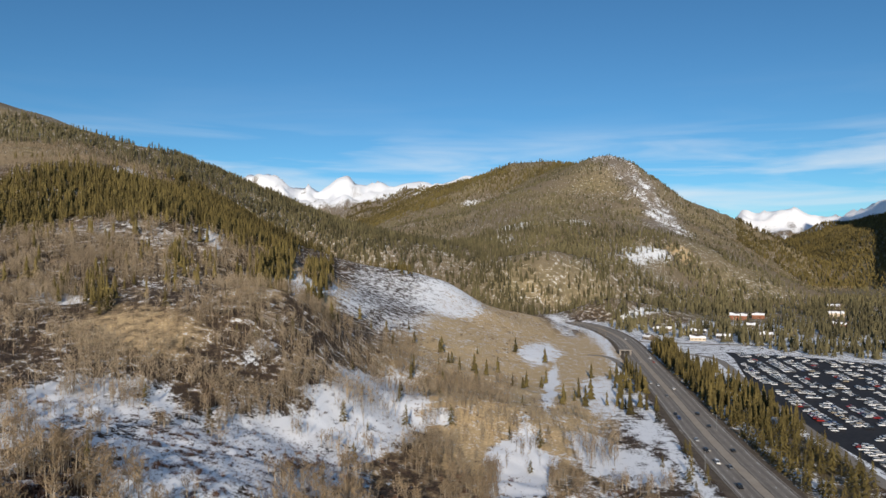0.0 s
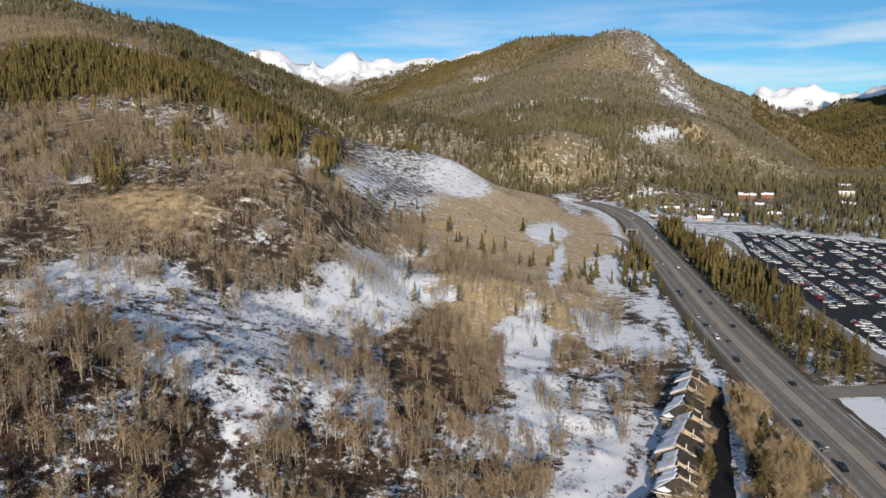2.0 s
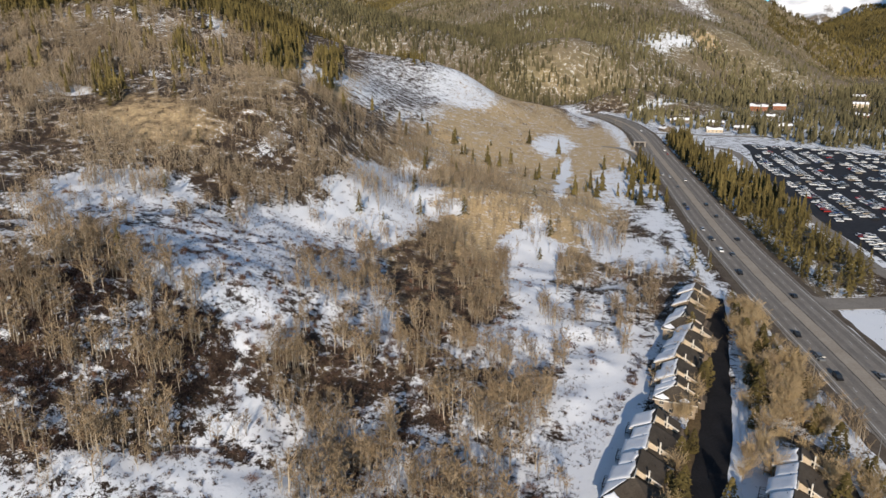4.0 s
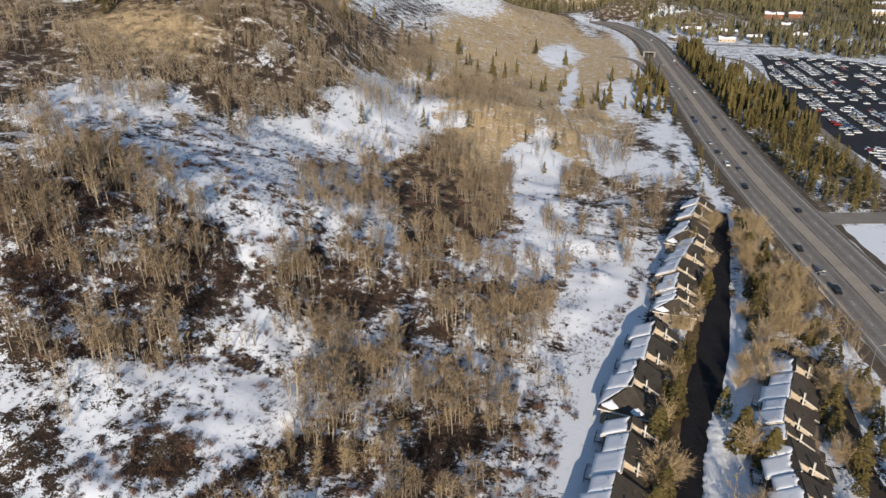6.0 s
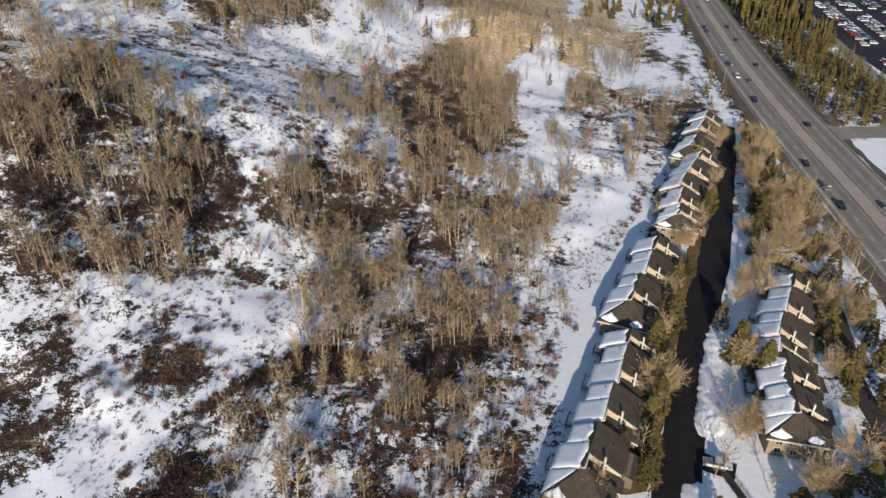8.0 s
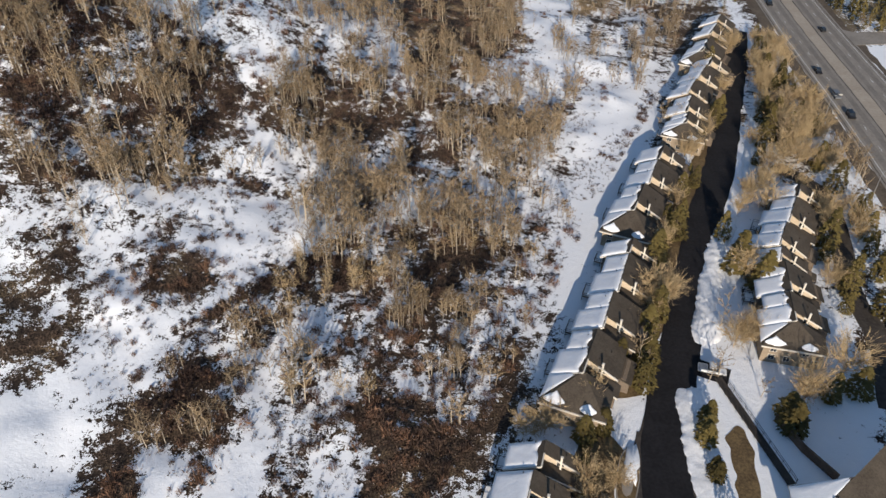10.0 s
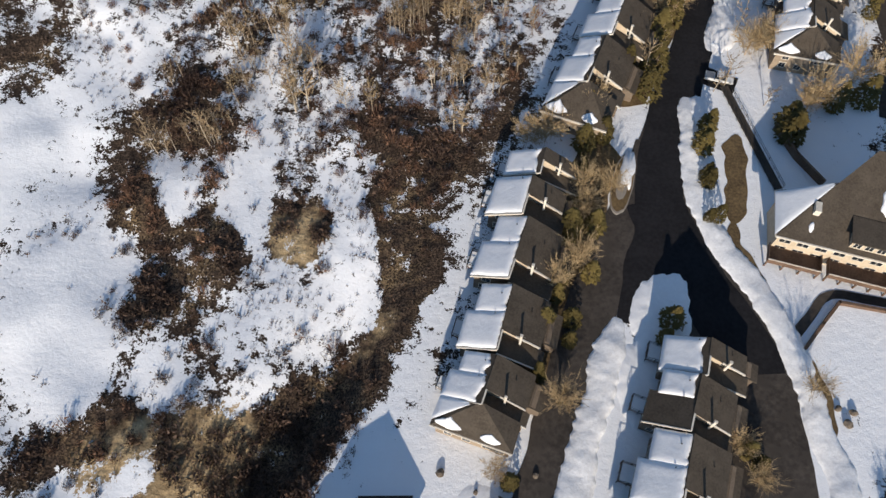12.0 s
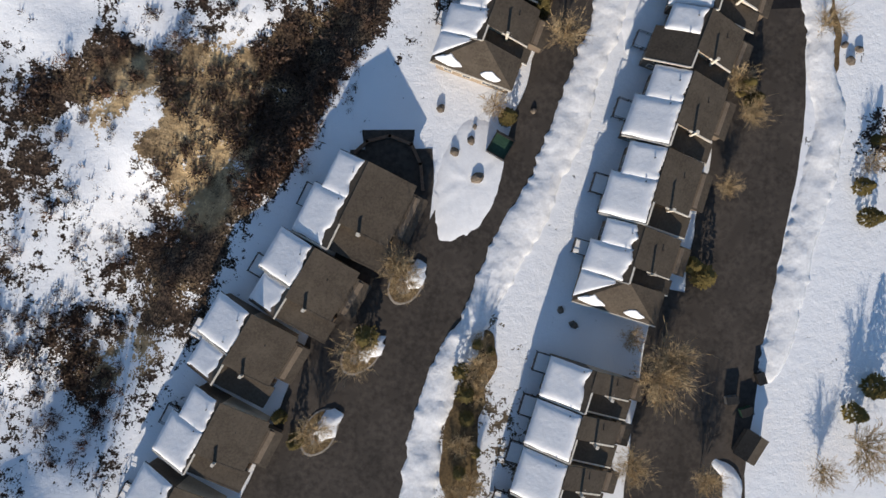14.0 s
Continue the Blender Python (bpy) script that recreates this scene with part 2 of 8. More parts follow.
NORTH_FLANK = [
    (293, 2917, 459), (214, 3119, 446), (44, 3419, 429), (-69, 3614, 430), (-258, 3851, 429), (-395, 3840, 352),
    (-509, 3778, 249),
]
LONG_SHOULDER = [
    (576, 2377, 423), (646, 2340, 373), (703, 2313, 315), (771, 2323, 284), (887, 2388, 262), (989, 2402, 223),
    (1069, 2369, 174), (1134, 2308, 127), (1179, 2220, 68), (1195, 2168, 25),
]
EAST_RANGE = [
    (1687, 4181, 273), (1829, 4124, 317), (1905, 4091, 348), (1977, 4057, 346), (2042, 4027, 306), (2119, 3989, 291),
    (2157, 3858, 310), (2211, 3716, 332), (2294, 3669, 365), (2498, 3419, 413),
]
# unseen ridge beyond the right edge, added to throw shade over the east foot
UNSEEN_SHADE_RIDGE = [
    (1830, 1750, 1000), (2300, 1700, 1050), (3200, 1600, 1000),
]
EAST_FOOT = [
    (1774, 3611, 173), (1750, 3296, 202), (1730, 3029, 226), (1746, 2793, 259), (1801, 2465, 309),
]
VALLEY = [
    (120, 194, -10), (142, 390, -10), (170, 586, -9), (203, 830, -7), (222, 977, -6), (212, 1045, -5),
    (300, 488, -16), (420, 781, -16), (520, 1075, -14), (800, 1465, -12), (1000, 1954, -8), (700, 684, -16),
    (307, -5, -14), (23, -231, -12), (10, 36, -8), (-15, -4, -5), (45, 126, -8), (70, 224, -6),
    (95, 302, -5), (1536, -4, -10), (0, -15231, -10), (1500, 1465, 10), (230, 1221, -4), (950, 1739, -4),
    (1150, 2345, 20),
]
FRINGE = [
    (-61, 16, 2), (-73, -46, 2), (-35, 76, 3), (-10, 126, 4), (20, 195, 5), (45, 263, 5),
    (-111, 57, 9), (-80, 116, 12), (-60, 175, 15), (-205, -3, 22), (-661, -131, 80), (-1536, -7, 300),
    (-1030, 1006, 150), (-75, 1153, 22), (70, 1163, 8), (-250, 1270, 55), (-900, 2540, 330), (-1900, 2344, 430),
    (-2500, 2930, 500), (-2600, 4054, 380), (-900, 3908, 190), (-600, 3322, 120), (-420, 2638, 70), (-300, 2149, 40),
    (-1400, 4592, 250), (-500, 4787, 250), (300, 4787, 250), (1200, 4641, 60), (2300, 4201, 60), (1300, 2833, 10),
    (1700, 3420, 20), (1800, 2540, 10),
]
SNOW_A = [
    (-24, 882.1, 120.4, 61.3, -119, 0.5), (-84, 728.6, 116.2, 17.3, -91, 0.62), (-24, 693.4, 88.6, 29.6, -108, 0.58),
    (168, 1195.7, 81.7, 12, 111, 0.7), (195, 992.5, 131.9, 12.7, 94, 0.6), (161, 914.3, 129.1, 11.2, 90, 0.6),
    (-29, 385.5, 40.2, 23.2, -147, 0.82), (-48, 416.8, 44.4, 11.5, -93, 0.95), (-53, 343.4, 24.7, 13.4, -108, 0.85),
    (-79.1, 295.4, 77.6, 21.7, -111, 0.68), (-145.1, 290.5, 36.9, 19.9, -107, 0.62), (-143.2, 249.4, 17.5, 15.4, 117, 0.6),
    (-83.1, 227.9, 31.9, 16.4, -114, 0.62), (41, 354.2, 48.7, 12, 84, 0.85), (86, 551.7, 135.1, 6.1, 80, 0.6),
]
SNOW_B = [
    (92, 697.3, 72.8, 26.3, -110, 0.52), (31, 595.7, 60.6, 17.9, 81, 0.52), (-11, 573.2, 54.8, 15.3, -108, 0.5),
    (133, 553.7, 64.6, 18.9, 81, 0.5), (123.1, 425.6, 34.5, 16.1, 87, 0.6), (93.1, 359, 39, 24.5, 108, 0.66),
    (136, 692.5, 105.6, 9.1, 81, 0.5), (-101.1, 395.2, 12.3, 6.7, 83, 0.55), (-254.1, 454.9, 13.3, 8.1, 139, 0.8),
    (-224, 699.3, 84.3, 8.4, 105, 0.6), (-282.1, 614.3, 68.7, 24.9, 168, 0.42), (-198.1, 513.6, 27.3, 19.5, -110, 0.4),
    (-130, 615.2, 35.7, 6.1, -110, 0.5), (-417, 942.6, 70.8, 15, 131, 0.55), (-54.1, 193.5, 23, 12.7, 114, 0.7),
]
SNOW_C = [
    (-21, 218.1, 12.1, 4.6, 91, 0.6), (-1, 289.6, 22, 6.1, 89, 0.6), (34, 318, 59.5, 12.5, 86, 0.7),
    (38.1, 249.4, 26.6, 10.3, 77, 0.75), (-54.2, 138.5, 27.4, 10.9, -142, 0.78), (-69.3, 118.8, 24.1, 10.5, -139, 0.66),
    (-52.1, 167, 18.4, 10.4, -103, 0.72), (-5, 142.5, 25.5, 8.9, -170, 0.62), (9, 127.7, 18.9, 16.3, 58, 0.62),
    (34, 307.2, 55.3, 11.2, 87, 0.72), (48.1, 263.1, 38.1, 15, 80, 0.72), (43.1, 203.3, 32, 8.1, 77, 0.9),
    (-59.2, 133.6, 33.2, 16.2, -126, 0.7), (-66.4, 102.1, 30.2, 13.1, -127, 0.68), (-76.6, 70.4, 23.7, 11.6, 117, 0.93),
]
SNOW_D = [
    (-20.1, 105, 21.4, 19, 103, 0.6), (-35.3, 77.3, 8.4, 6.4, 94, 0.85), (-21.2, 67.4, 14, 5.4, 111, 0.68),
    (-64.9, 30.4, 14.5, 9.3, 91, 0.93), (-65.7, -9.2, 18.7, 10.1, 73, 0.58), (-59, 16.3, 6.9, 6.8, 125, 0.6),
    (-27.3, 42.5, 12.5, 8.3, 109, 0.6), (-49.4, 71.4, 18.6, 7.7, 95, 0.26), (-29.3, 61.4, 5.6, 5, 151, 0.1),
    (-9.1, 60.4, 17.9, 4.4, 85, 0.12), (-37.7, 17.3, 14.5, 8, 59, 0.3), (-44, 2.1, 14.5, 8.4, 52, 0.34),
    (-56.9, -32, 7.7, 7.4, 141, 0.32), (-48.9, 17.3, 10.5, 6.6, 74, 0.4), (-105.3, 168, 24.3, 23.1, -154, 0.36),
]
SNOW_E = [
    (-118.2, 197.5, 40.8, 16.5, 120, 0.28), (-112.3, 171, 18.6, 10.9, -154, 0.34), (-80.2, 186.7, 15, 10.7, -126, 0.4),
    (8, 287.6, 49, 14.3, 87, 0.3), (-15, 300.3, 63.4, 17, 90, 0.18), (-17, 192.6, 23.3, 16.3, -154, 0.52),
    (-88.5, 105, 17.6, 8.8, 122, 0.35), (47.1, 186.7, 75.4, 9.1, 74, 0.97), (-17.3, 14.3, 26.8, 3.5, -116, 0.97),
    (-1, 14.3, 22.5, 11.2, 72, 0.97), (24.5, 11.2, 28.1, 27.9, -133, 0.97), (41.1, -12.3, 31.5, 31.1, -133, 0.97),
    (-30, -26.8, 30.2, 12.8, -121, 0.97), (-35.6, 22.4, 16.2, 7.3, 59, 0.24), (-20.3, 34.5, 11.3, 5, 60, 0.18),
]
SNOW_F = [
    (-43, 0, 11.1, 5.9, 54, 0.28), (53.3, 88.2, 50.4, 27.5, 72, 0.97), (70.2, 152.3, 68.2, 7.5, 66, 0.95),
    (94.3, 153.3, 44.3, 12.4, 51, 0.7), (156.2, 253.3, 37.6, 11.3, 61, 0.95), (320, 1095.1, 79.5, 11.7, -146, 0.8),
    (423, 1189.9, 113.1, 37.9, -135, 0.85), (415, 1029.6, 104.2, 45, 63, 0.9), (561, 1288.6, 108.5, 28.2, 65, 0.8),
    (463, 957.3, 76.3, 20.5, 63, 0.7), (938, 1642.3, 200.1, 51.7, 55, 0.8), (60.8, -20.6, 33.7, 16.9, 91, 0.97),
    (62.7, 44.5, 20.7, 12.3, 62, 0.97), (-105.3, 174.9, 31.9, 22, -153, 0.32), (6, 175.9, 31.8, 23.9, 73, 0.46),
]
SNOW_G = [
    (-12, 139.5, 16.6, 13.8, -151, 0.44), (16.1, 141.5, 15.5, 9.5, 80, 0.46), (7, 152.3, 20.2, 17.1, -135, 0.4),
    (-15, 341.4, 32.1, 15, 84, 0.22), (-21, 267, 31.2, 16.4, 77, 0.22), (-55, 344.4, 69.3, 8.9, -121, 0.8),
    (42, 348.3, 43.4, 11.4, 80, 0.85), (91, 1187.9, 154.4, 48.3, 85, 0.44), (-68, 908.4, 226, 42.5, 93, 0.46),
    (-98.3, 159.2, 25, 22, -140, 0.32), (0, 435.3, 66.1, 23.7, 88, 0.25), (113, 522.4, 102.5, 19.8, 79, 0.54),
    (-109.3, 180.8, 40.5, 25, 120, 0.17), (-39, 415.8, 91.5, 20.8, -99, 0.9), (-56, 354.2, 54.8, 9.9, -119, 0.85),
]
SNOW_H = [
    (-55, 15.3, 11.4, 9.5, 175, 0.5), (-58.5, -10.2, 10.1, 8.2, 172, 0.5), (-60, 892.8, 62.3, 30.6, -131, 0.5),
    (-49.9, 13.3, 11.1, 7.7, 159, 0.58),
]
SNOW_I = [
    (-47.5, 40.8, 38.3, 33.0, 61, 0.62), (-67.8, 42.4, 12.9, 11.5, 92, 0.98), (-72.3, 65.8, 15.6, 8.5, 117, 0.85),
    (-50.2, 60.2, 16.5, 10.6, 89, 0.20), (-49.5, 72.4, 7.0, 3.7, 103, 0.90), (-49.8, 58.0, 2.8, 2.0, 111, 0.85),
    (-29.4, 62.7, 7.3, 6.4, -165, 0.12), (-9.9, 64.1, 18.9, 6.0, 88, 0.22), (-25.2, 25.5, 29.0, 7.1, -117, 0.10),
    (-39.9, 15.7, 15.6, 9.1, 106, 0.12), (-57.9, 24.1, 9.8, 4.5, -153, 0.20), (-37.9, 68.2, 10.6, 3.6, 92, 0.97),
    (-19.6, 61.1, 13.8, 4.1, 94, 0.86),
]
SNOW_J = [
    (-27.7, 47.8, 9.0, 7.3, 138, 0.78), (-46.5, 34.5, 6.5, 5.2, 111, 0.95), (-50.4, 15.0, 9.9, 2.3, -126, 0.92),
    (-55.6, 11.7, 9.1, 4.2, 116, 0.95), (-58.2, -16.1, 23.5, 8.3, 96, 0.62), (-57.1, -24.0, 6.9, 4.6, 99, 0.30),
    (-64.6, 30.8, 7.3, 5.6, -170, 0.95), (-51.4, 134.9, 17.8, 11.3, -138, 0.84), (-68.8, 110.3, 19.8, 9.6, -98, 0.80),
    (-52.7, 91.3, 13.2, 1.3, -139, 0.15), (-47.8, 116.6, 14.3, 1.7, -136, 0.20), (-8.1, 82.5, 12.7, 7.5, 153, 0.25),
    (-67.4, 52.9, 12.7, 8.2, -168, 0.98),
]
SNOW_K = [
    (-147.7, 292.5, 38.5, 26.7, 99, 0.80), (-90.1, 276.4, 62.8, 21.3, -95, 0.82), (-39.1, 385.9, 75.4, 26.3, -100, 0.96),
    (-54.6, 342.1, 29.2, 9.1, -119, 0.90), (36.6, 313.0, 117.7, 7.9, 85, 0.95), (48.5, 217.3, 28.3, 9.6, 78, 0.95),
    (-55.5, 176.6, 31.3, 6.4, 87, 0.88), (-70.5, 141.5, 22.5, 9.1, -135, 0.80), (-9.1, 307.0, 67.5, 19.3, 92, 0.12),
    (-105.5, 172.6, 24.3, 9.8, -152, 0.25), (-82.1, 193.7, 15.9, 10.1, -158, 0.32), (-23.0, 232.4, 19.6, 9.8, 77, 0.30),
    (8.5, 203.5, 38.1, 23.9, -127, 0.55),
]
SNOW_L = [
    (-44.6, 306.5, 52.4, 17.0, 92, 0.66), (17.3, 230.7, 21.2, 13.9, -125, 0.72), (-4.4, 343.7, 56.3, 17.0, 89, 0.15),
    (-105.5, 172.6, 24.3, 9.8, -152, 0.42), (-128.7, 211.2, 29.3, 15.6, 123, 0.50), (-82.1, 193.7, 15.9, 10.1, -158, 0.50),
    (-23.0, 232.4, 15.3, 7.3, 80, 0.35), (-4.2, 200.0, 31.4, 15.1, -144, 0.60), (5.9, 167.5, 29.6, 16.4, -136, 0.62),
    (64.7, 288.3, 37.2, 14.3, 78, 0.60), (-29.8, 870.4, 106.1, 57.0, 76, 0.50), (91.1, 724.2, 116.9, 22.8, 80, 0.55),
    (81.7, 537.8, 128.8, 7.8, 80, 0.90),
]
SNOW_M = [
    (-93.0, 177.6, 29.2, 21.1, -155, 0.36), (-7.0, 189.1, 43.6, 24.0, 160, 0.48), (-33.2, 240.0, 27.7, 11.9, 91, 0.55),
    (-178.5, 396.2, 41.2, 22.4, 141, 0.05), (-113.0, 592.3, 60.3, 18.0, -95, 0.08), (-239.6, 451.8, 15.6, 8.2, 133, 0.95),
    (-115.2, 644.2, 65.4, 12.7, -101, 0.80), (-286.9, 1472.3, 150.0, 16.4, 101, 0.60), (-522.8, 1381.1, 75.5, 38.8, -118, 0.55),
    (-600.7, 1322.1, 45.9, 34.6, 140, 0.45), (-63.2, 196.3, 18.2, 5.0, 93, 0.75), (-20.9, 215.6, 14.0, 4.1, 95, 0.85),
    (26.5, 709.0, 153.2, 44.5, -103, 0.24), (61.7, 601.2, 104.0, 28.5, 80, 0.20), (144.9, 763.4, 144.3, 24.0, 79, 0.34), (105.5, 503.9, 86.9, 24.0, 77, 0.36),
]
SNOW_N = [
    (-74.5, 186.6, 12.6, 7.9, -159, 0.37), (-116.6, 176.1, 20.0, 13.3, 130, 0.40), (-89.1, 116.9, 15.2, 6.9, 120, 0.40),
    (-99.7, 156.0, 15.0, 7.6, -153, 0.45), (-52.3, 157.7, 11.7, 3.2, 157, 0.40), (-31.4, 124.3, 12.4, 7.7, -172, 0.42),
    (-62.3, 120.4, 7.9, 6.7, -173, 0.40), (-29.2, 162.0, 16.6, 11.6, -172, 0.45), (-9.1, 321.8, 76.9, 21.3, 88, 0.16),
    (1.4, 180.0, 26.4, 15.2, 71, 0.45), (-80.4, 135.3, 8.2, 5.9, -160, 0.50), (-53.2, 190.0, 11.5, 8.7, -116, 0.50),
    (-96.2, 139.4, 13.7, 7.6, -153, 0.47), (-111.0, 154.5, 9.2, 8.1, 90, 0.40),
    (-405.2, 933.6, 101.8, 18.1, 116, 0.55), (-216.4, 674.1, 60.7, 7.2, 106, 0.70), (-253.9, 452.0, 12.9, 9.4, 129, 0.70),
    (83.5, 863.8, 197.4, 40.5, 86, 0.27), (45.8, 527.1, 123.6, 33.6, 81, 0.27), (13.7, 659.9, 93.1, 25.9, 84, 0.27),
    (22.3, 407.1, 26.2, 19.5, 72, 0.27), (81.6, 465.0, 99.1, 18.6, 78, 0.27), (132.4, 678.3, 160.2, 26.1, 80, 0.27),
    (148.3, 1232.2, 46.0, 12.7, 159, 0.27), (121.7, 712.6, 122.3, 22.7, 80, 0.27), (9.1, 901.9, 88.5, 41.3, 81, 0.72),
    (97.9, 724.4, 67.2, 18.9, 75, 0.80), (86.1, 561.5, 102.0, 4.1, 80, 0.90), (122.5, 532.6, 76.0, 17.9, 81, 0.72),
    (39.5, 355.9, 25.6, 14.6, 80, 0.90), (82.8, 382.3, 31.9, 12.9, 91, 0.85), (168.9, 1121.4, 186.3, 9.5, 95, 0.75),
    (202.5, 893.4, 108.0, 16.2, 81, 0.70), (123.2, 428.5, 23.7, 7.8, 80, 0.80), (-1.4, 407.0, 12.1, 6.7, 88, 0.80),
    (-49.9, 59.4, 2.9, 2.7, 93, 0.28), (-48.6, 70.8, 6.7, 1.7, -106, 0.85),
    (-34.2, 366.6, 39.9, 15.4, -115, 0.85), (-38.0, 278.0, 50.4, 10.0, -82, 0.70),
]
SNOW = SNOW_A + SNOW_B + SNOW_C + SNOW_D + SNOW_E + SNOW_F + SNOW_G + SNOW_H + SNOW_K + SNOW_L + SNOW_M + SNOW_I + SNOW_J + SNOW_N
GRASS_A = [
    (42, 546.8, 177.3, 61.3, 83, 0.95), (77, 913.3, 223, 61.1, 80, 0.75), (-170.1, 391.3, 30.7, 23.7, 170, 0.9),
    (-118, 607.4, 155.3, 26.5, -93, 0.8), (-7, 340.5, 53.3, 21.3, 86, 0.4), (87, 483.3, 123.8, 14.8, 79, 0.9),
    (-15, 313.1, 75.5, 25, 88, 0.6), (32, 858.6, 131.8, 30.4, -110, 0.7), (-29.3, 61.4, 6.2, 5.5, 148, 0.45),
    (-38.7, 15.3, 17.2, 10.4, 58, 0.3), (-39.8, 8.2, 5.8, 5.1, 141, 0.75), (-33.5, 27.4, 5.2, 4.3, 52, 0.7),
    (-51.5, -19.5, 7.6, 5.1, 62, 0.6), (48, 477.4, 157.3, 49.4, 78, 0.95), (-5, 336.5, 54.9, 24.1, 85, 0.8),
]
GRASS_B = [
    (-109.3, 180.8, 44.3, 26.4, 119, 0), (65, 701.3, 215.8, 85.5, 77, 1), (45, 859.6, 238.7, 46.8, 84, 1),
    (147, 692.5, 223, 32.4, 78, 0.9), (55, 627.9, 216.7, 73.9, 77, 1), (-16, 342.4, 52.4, 19.3, 88, 0.8),
    (-49.8, 20.4, 8.1, 6.9, 141, 0.7), (-44.7, 22.4, 6.4, 5.2, 144, 0.8),
]
GRASS_C = [
    (-39.9, 15.7, 13.7, 7.6, 104, 0.55), (-29.4, 62.7, 5.9, 5.3, -162, 0.60), (-15.9, 44.3, 8.3, 2.7, -130, 0.45),
]
GRASS_D = [
    (-9.1, 321.8, 76.9, 21.3, 88, 0.32), (59.0, 512.6, 195.7, 51.8, 80, 0.95), (77.9, 354.3, 40.5, 19.8, 73, 0.50),
    (83.5, 863.8, 197.4, 40.5, 86, 1.00), (45.8, 527.1, 123.6, 33.6, 81, 1.00), (13.7, 659.9, 93.1, 25.9, 84, 1.00),
    (22.3, 407.1, 26.2, 19.5, 72, 1.00), (81.6, 465.0, 99.1, 18.6, 78, 1.00), (132.4, 678.3, 160.2, 26.1, 80, 1.00),
    (148.3, 1232.2, 46.0, 12.7, 159, 1.00), (121.7, 712.6, 122.3, 22.7, 80, 1.00),
    (-168.6, 390.1, 39.8, 30.6, 135, 0.60),
]
GRASS = GRASS_A + GRASS_B + GRASS_C + GRASS_D
ASPEN_A = [
    (-174.1, 343.4, 46.8, 36.4, -148, 1), (-113.1, 366.9, 69.7, 32.9, -127, 1), (-79.1, 363, 38.1, 20.7, -107, 1),
    (-262.1, 562.5, 100.3, 71.7, -142, 0.8), (-298.1, 515.5, 102.3, 35.8, 121, 0.9), (-132.1, 429.5, 134.5, 50, -104, 0.7),
    (-80, 446.1, 102.8, 23.3, -89, 0.9), (-44, 534.1, 120.1, 26.9, -99, 0.5), (-9, 488.1, 77, 39.6, -122, 0.8),
    (-49, 380.6, 20.5, 8.2, -104, 0.8), (-119.2, 205.3, 13.8, 9.9, 131, 0.45), (-168.1, 386.4, 26.7, 16.8, -177, 0.08),
    (-117, 600.6, 135.4, 22, -94, 0.2), (-603, 1074.6, 384.3, 84.3, 106, 0.9), (-537, 1363.8, 270.9, 105.7, 106, 0.8),
]
ASPEN_B = [
    (-688, 1359.9, 61.8, 35.4, -127, 0.8), (-50.1, 244.5, 26.7, 8.5, 94, 1), (-40, 300.3, 35.8, 8.4, 94, 0.9),
    (15, 304.2, 38.6, 11.3, 85, 1.1), (-113.2, 195.5, 30.1, 14.8, 117, 0.9), (-105.3, 161.1, 18.3, 13.4, 120, 0.3),
    (-83.2, 181.8, 14.1, 11.4, 77, 0.7), (-39.1, 193.5, 21.9, 9.1, 99, 0.6), (-29.1, 207.3, 15.2, 10.6, 89, 0.7),
    (-2, 212.2, 20.7, 13.6, 71, 0.7), (25, 223, 18, 9.7, 69, 0.7), (55.1, 275.9, 22.3, 10.1, 73, 0.5),
    (74.1, 276.8, 20, 9.9, 68, 0.4), (79, 371.8, 28, 16.8, 62, 0.25), (-125.2, 211.2, 34, 19, 120, 0.9),
]
ASPEN_C = [
    (-102.2, 183.7, 18.7, 9, -150, 0.5), (-103.3, 163.1, 15.6, 10.6, -153, 0.45), (-99.4, 133.6, 10.1, 8.9, 133, 0.4),
    (-90.3, 145.4, 7.8, 6.8, 74, 0.5), (-13, 180.8, 22.6, 18.9, 64, 0.75), (6, 197.5, 17.7, 10.4, 78, 0.65),
    (7, 161.1, 11, 8.9, 66, 0.5), (-15, 216.1, 19.9, 11.5, 78, 0.8), (26, 223.9, 13.6, 7.9, 64, 0.6),
    (-74.2, 147.4, 8.3, 5.8, 106, 0.45), (-80.2, 173.9, 11.4, 8.4, -118, 0.45), (-108.3, 152.3, 12, 7.1, 112, 0.5),
    (-19.1, 115.9, 12, 6.7, 99, 0.3), (-40.2, 100.1, 6.4, 5.3, 153, 0.3), (4, 105, 8.2, 5.6, -166, 0.3),
]
ASPEN_D = [
    (-32.1, 131.6, 6.5, 4.5, 98, 0.4), (-51.2, 128.7, 5.3, 4.7, 152, 0.2), (-92.4, 115.9, 10.6, 6.2, 118, 0.35),
    (-21.1, 135.6, 12.4, 8.1, 92, 0.35), (-38.2, 116.9, 12.1, 7.3, 99, 0.35), (6, 106, 9.8, 3.6, 75, 0.3),
    (-64.4, 92.2, 8.3, 4.4, -145, 0.2), (107.2, 210.2, 38.2, 7.3, 57, 0.5), (108.3, 175.9, 20.5, 7.4, 57, 0.5),
    (123.1, 274.9, 20.3, 4.7, 69, 0.6), (-59.2, 169, 13, 8.6, 95, 0.3), (-95.3, 137.5, 15.4, 11.5, 103, 0.3),
    (-35.1, 132.6, 9.8, 5.2, 96, 0.3), (-17, 192.6, 23.3, 16.3, -154, 0.65), (-90.2, 192.6, 9.4, 7.4, 89, 0.8),
]
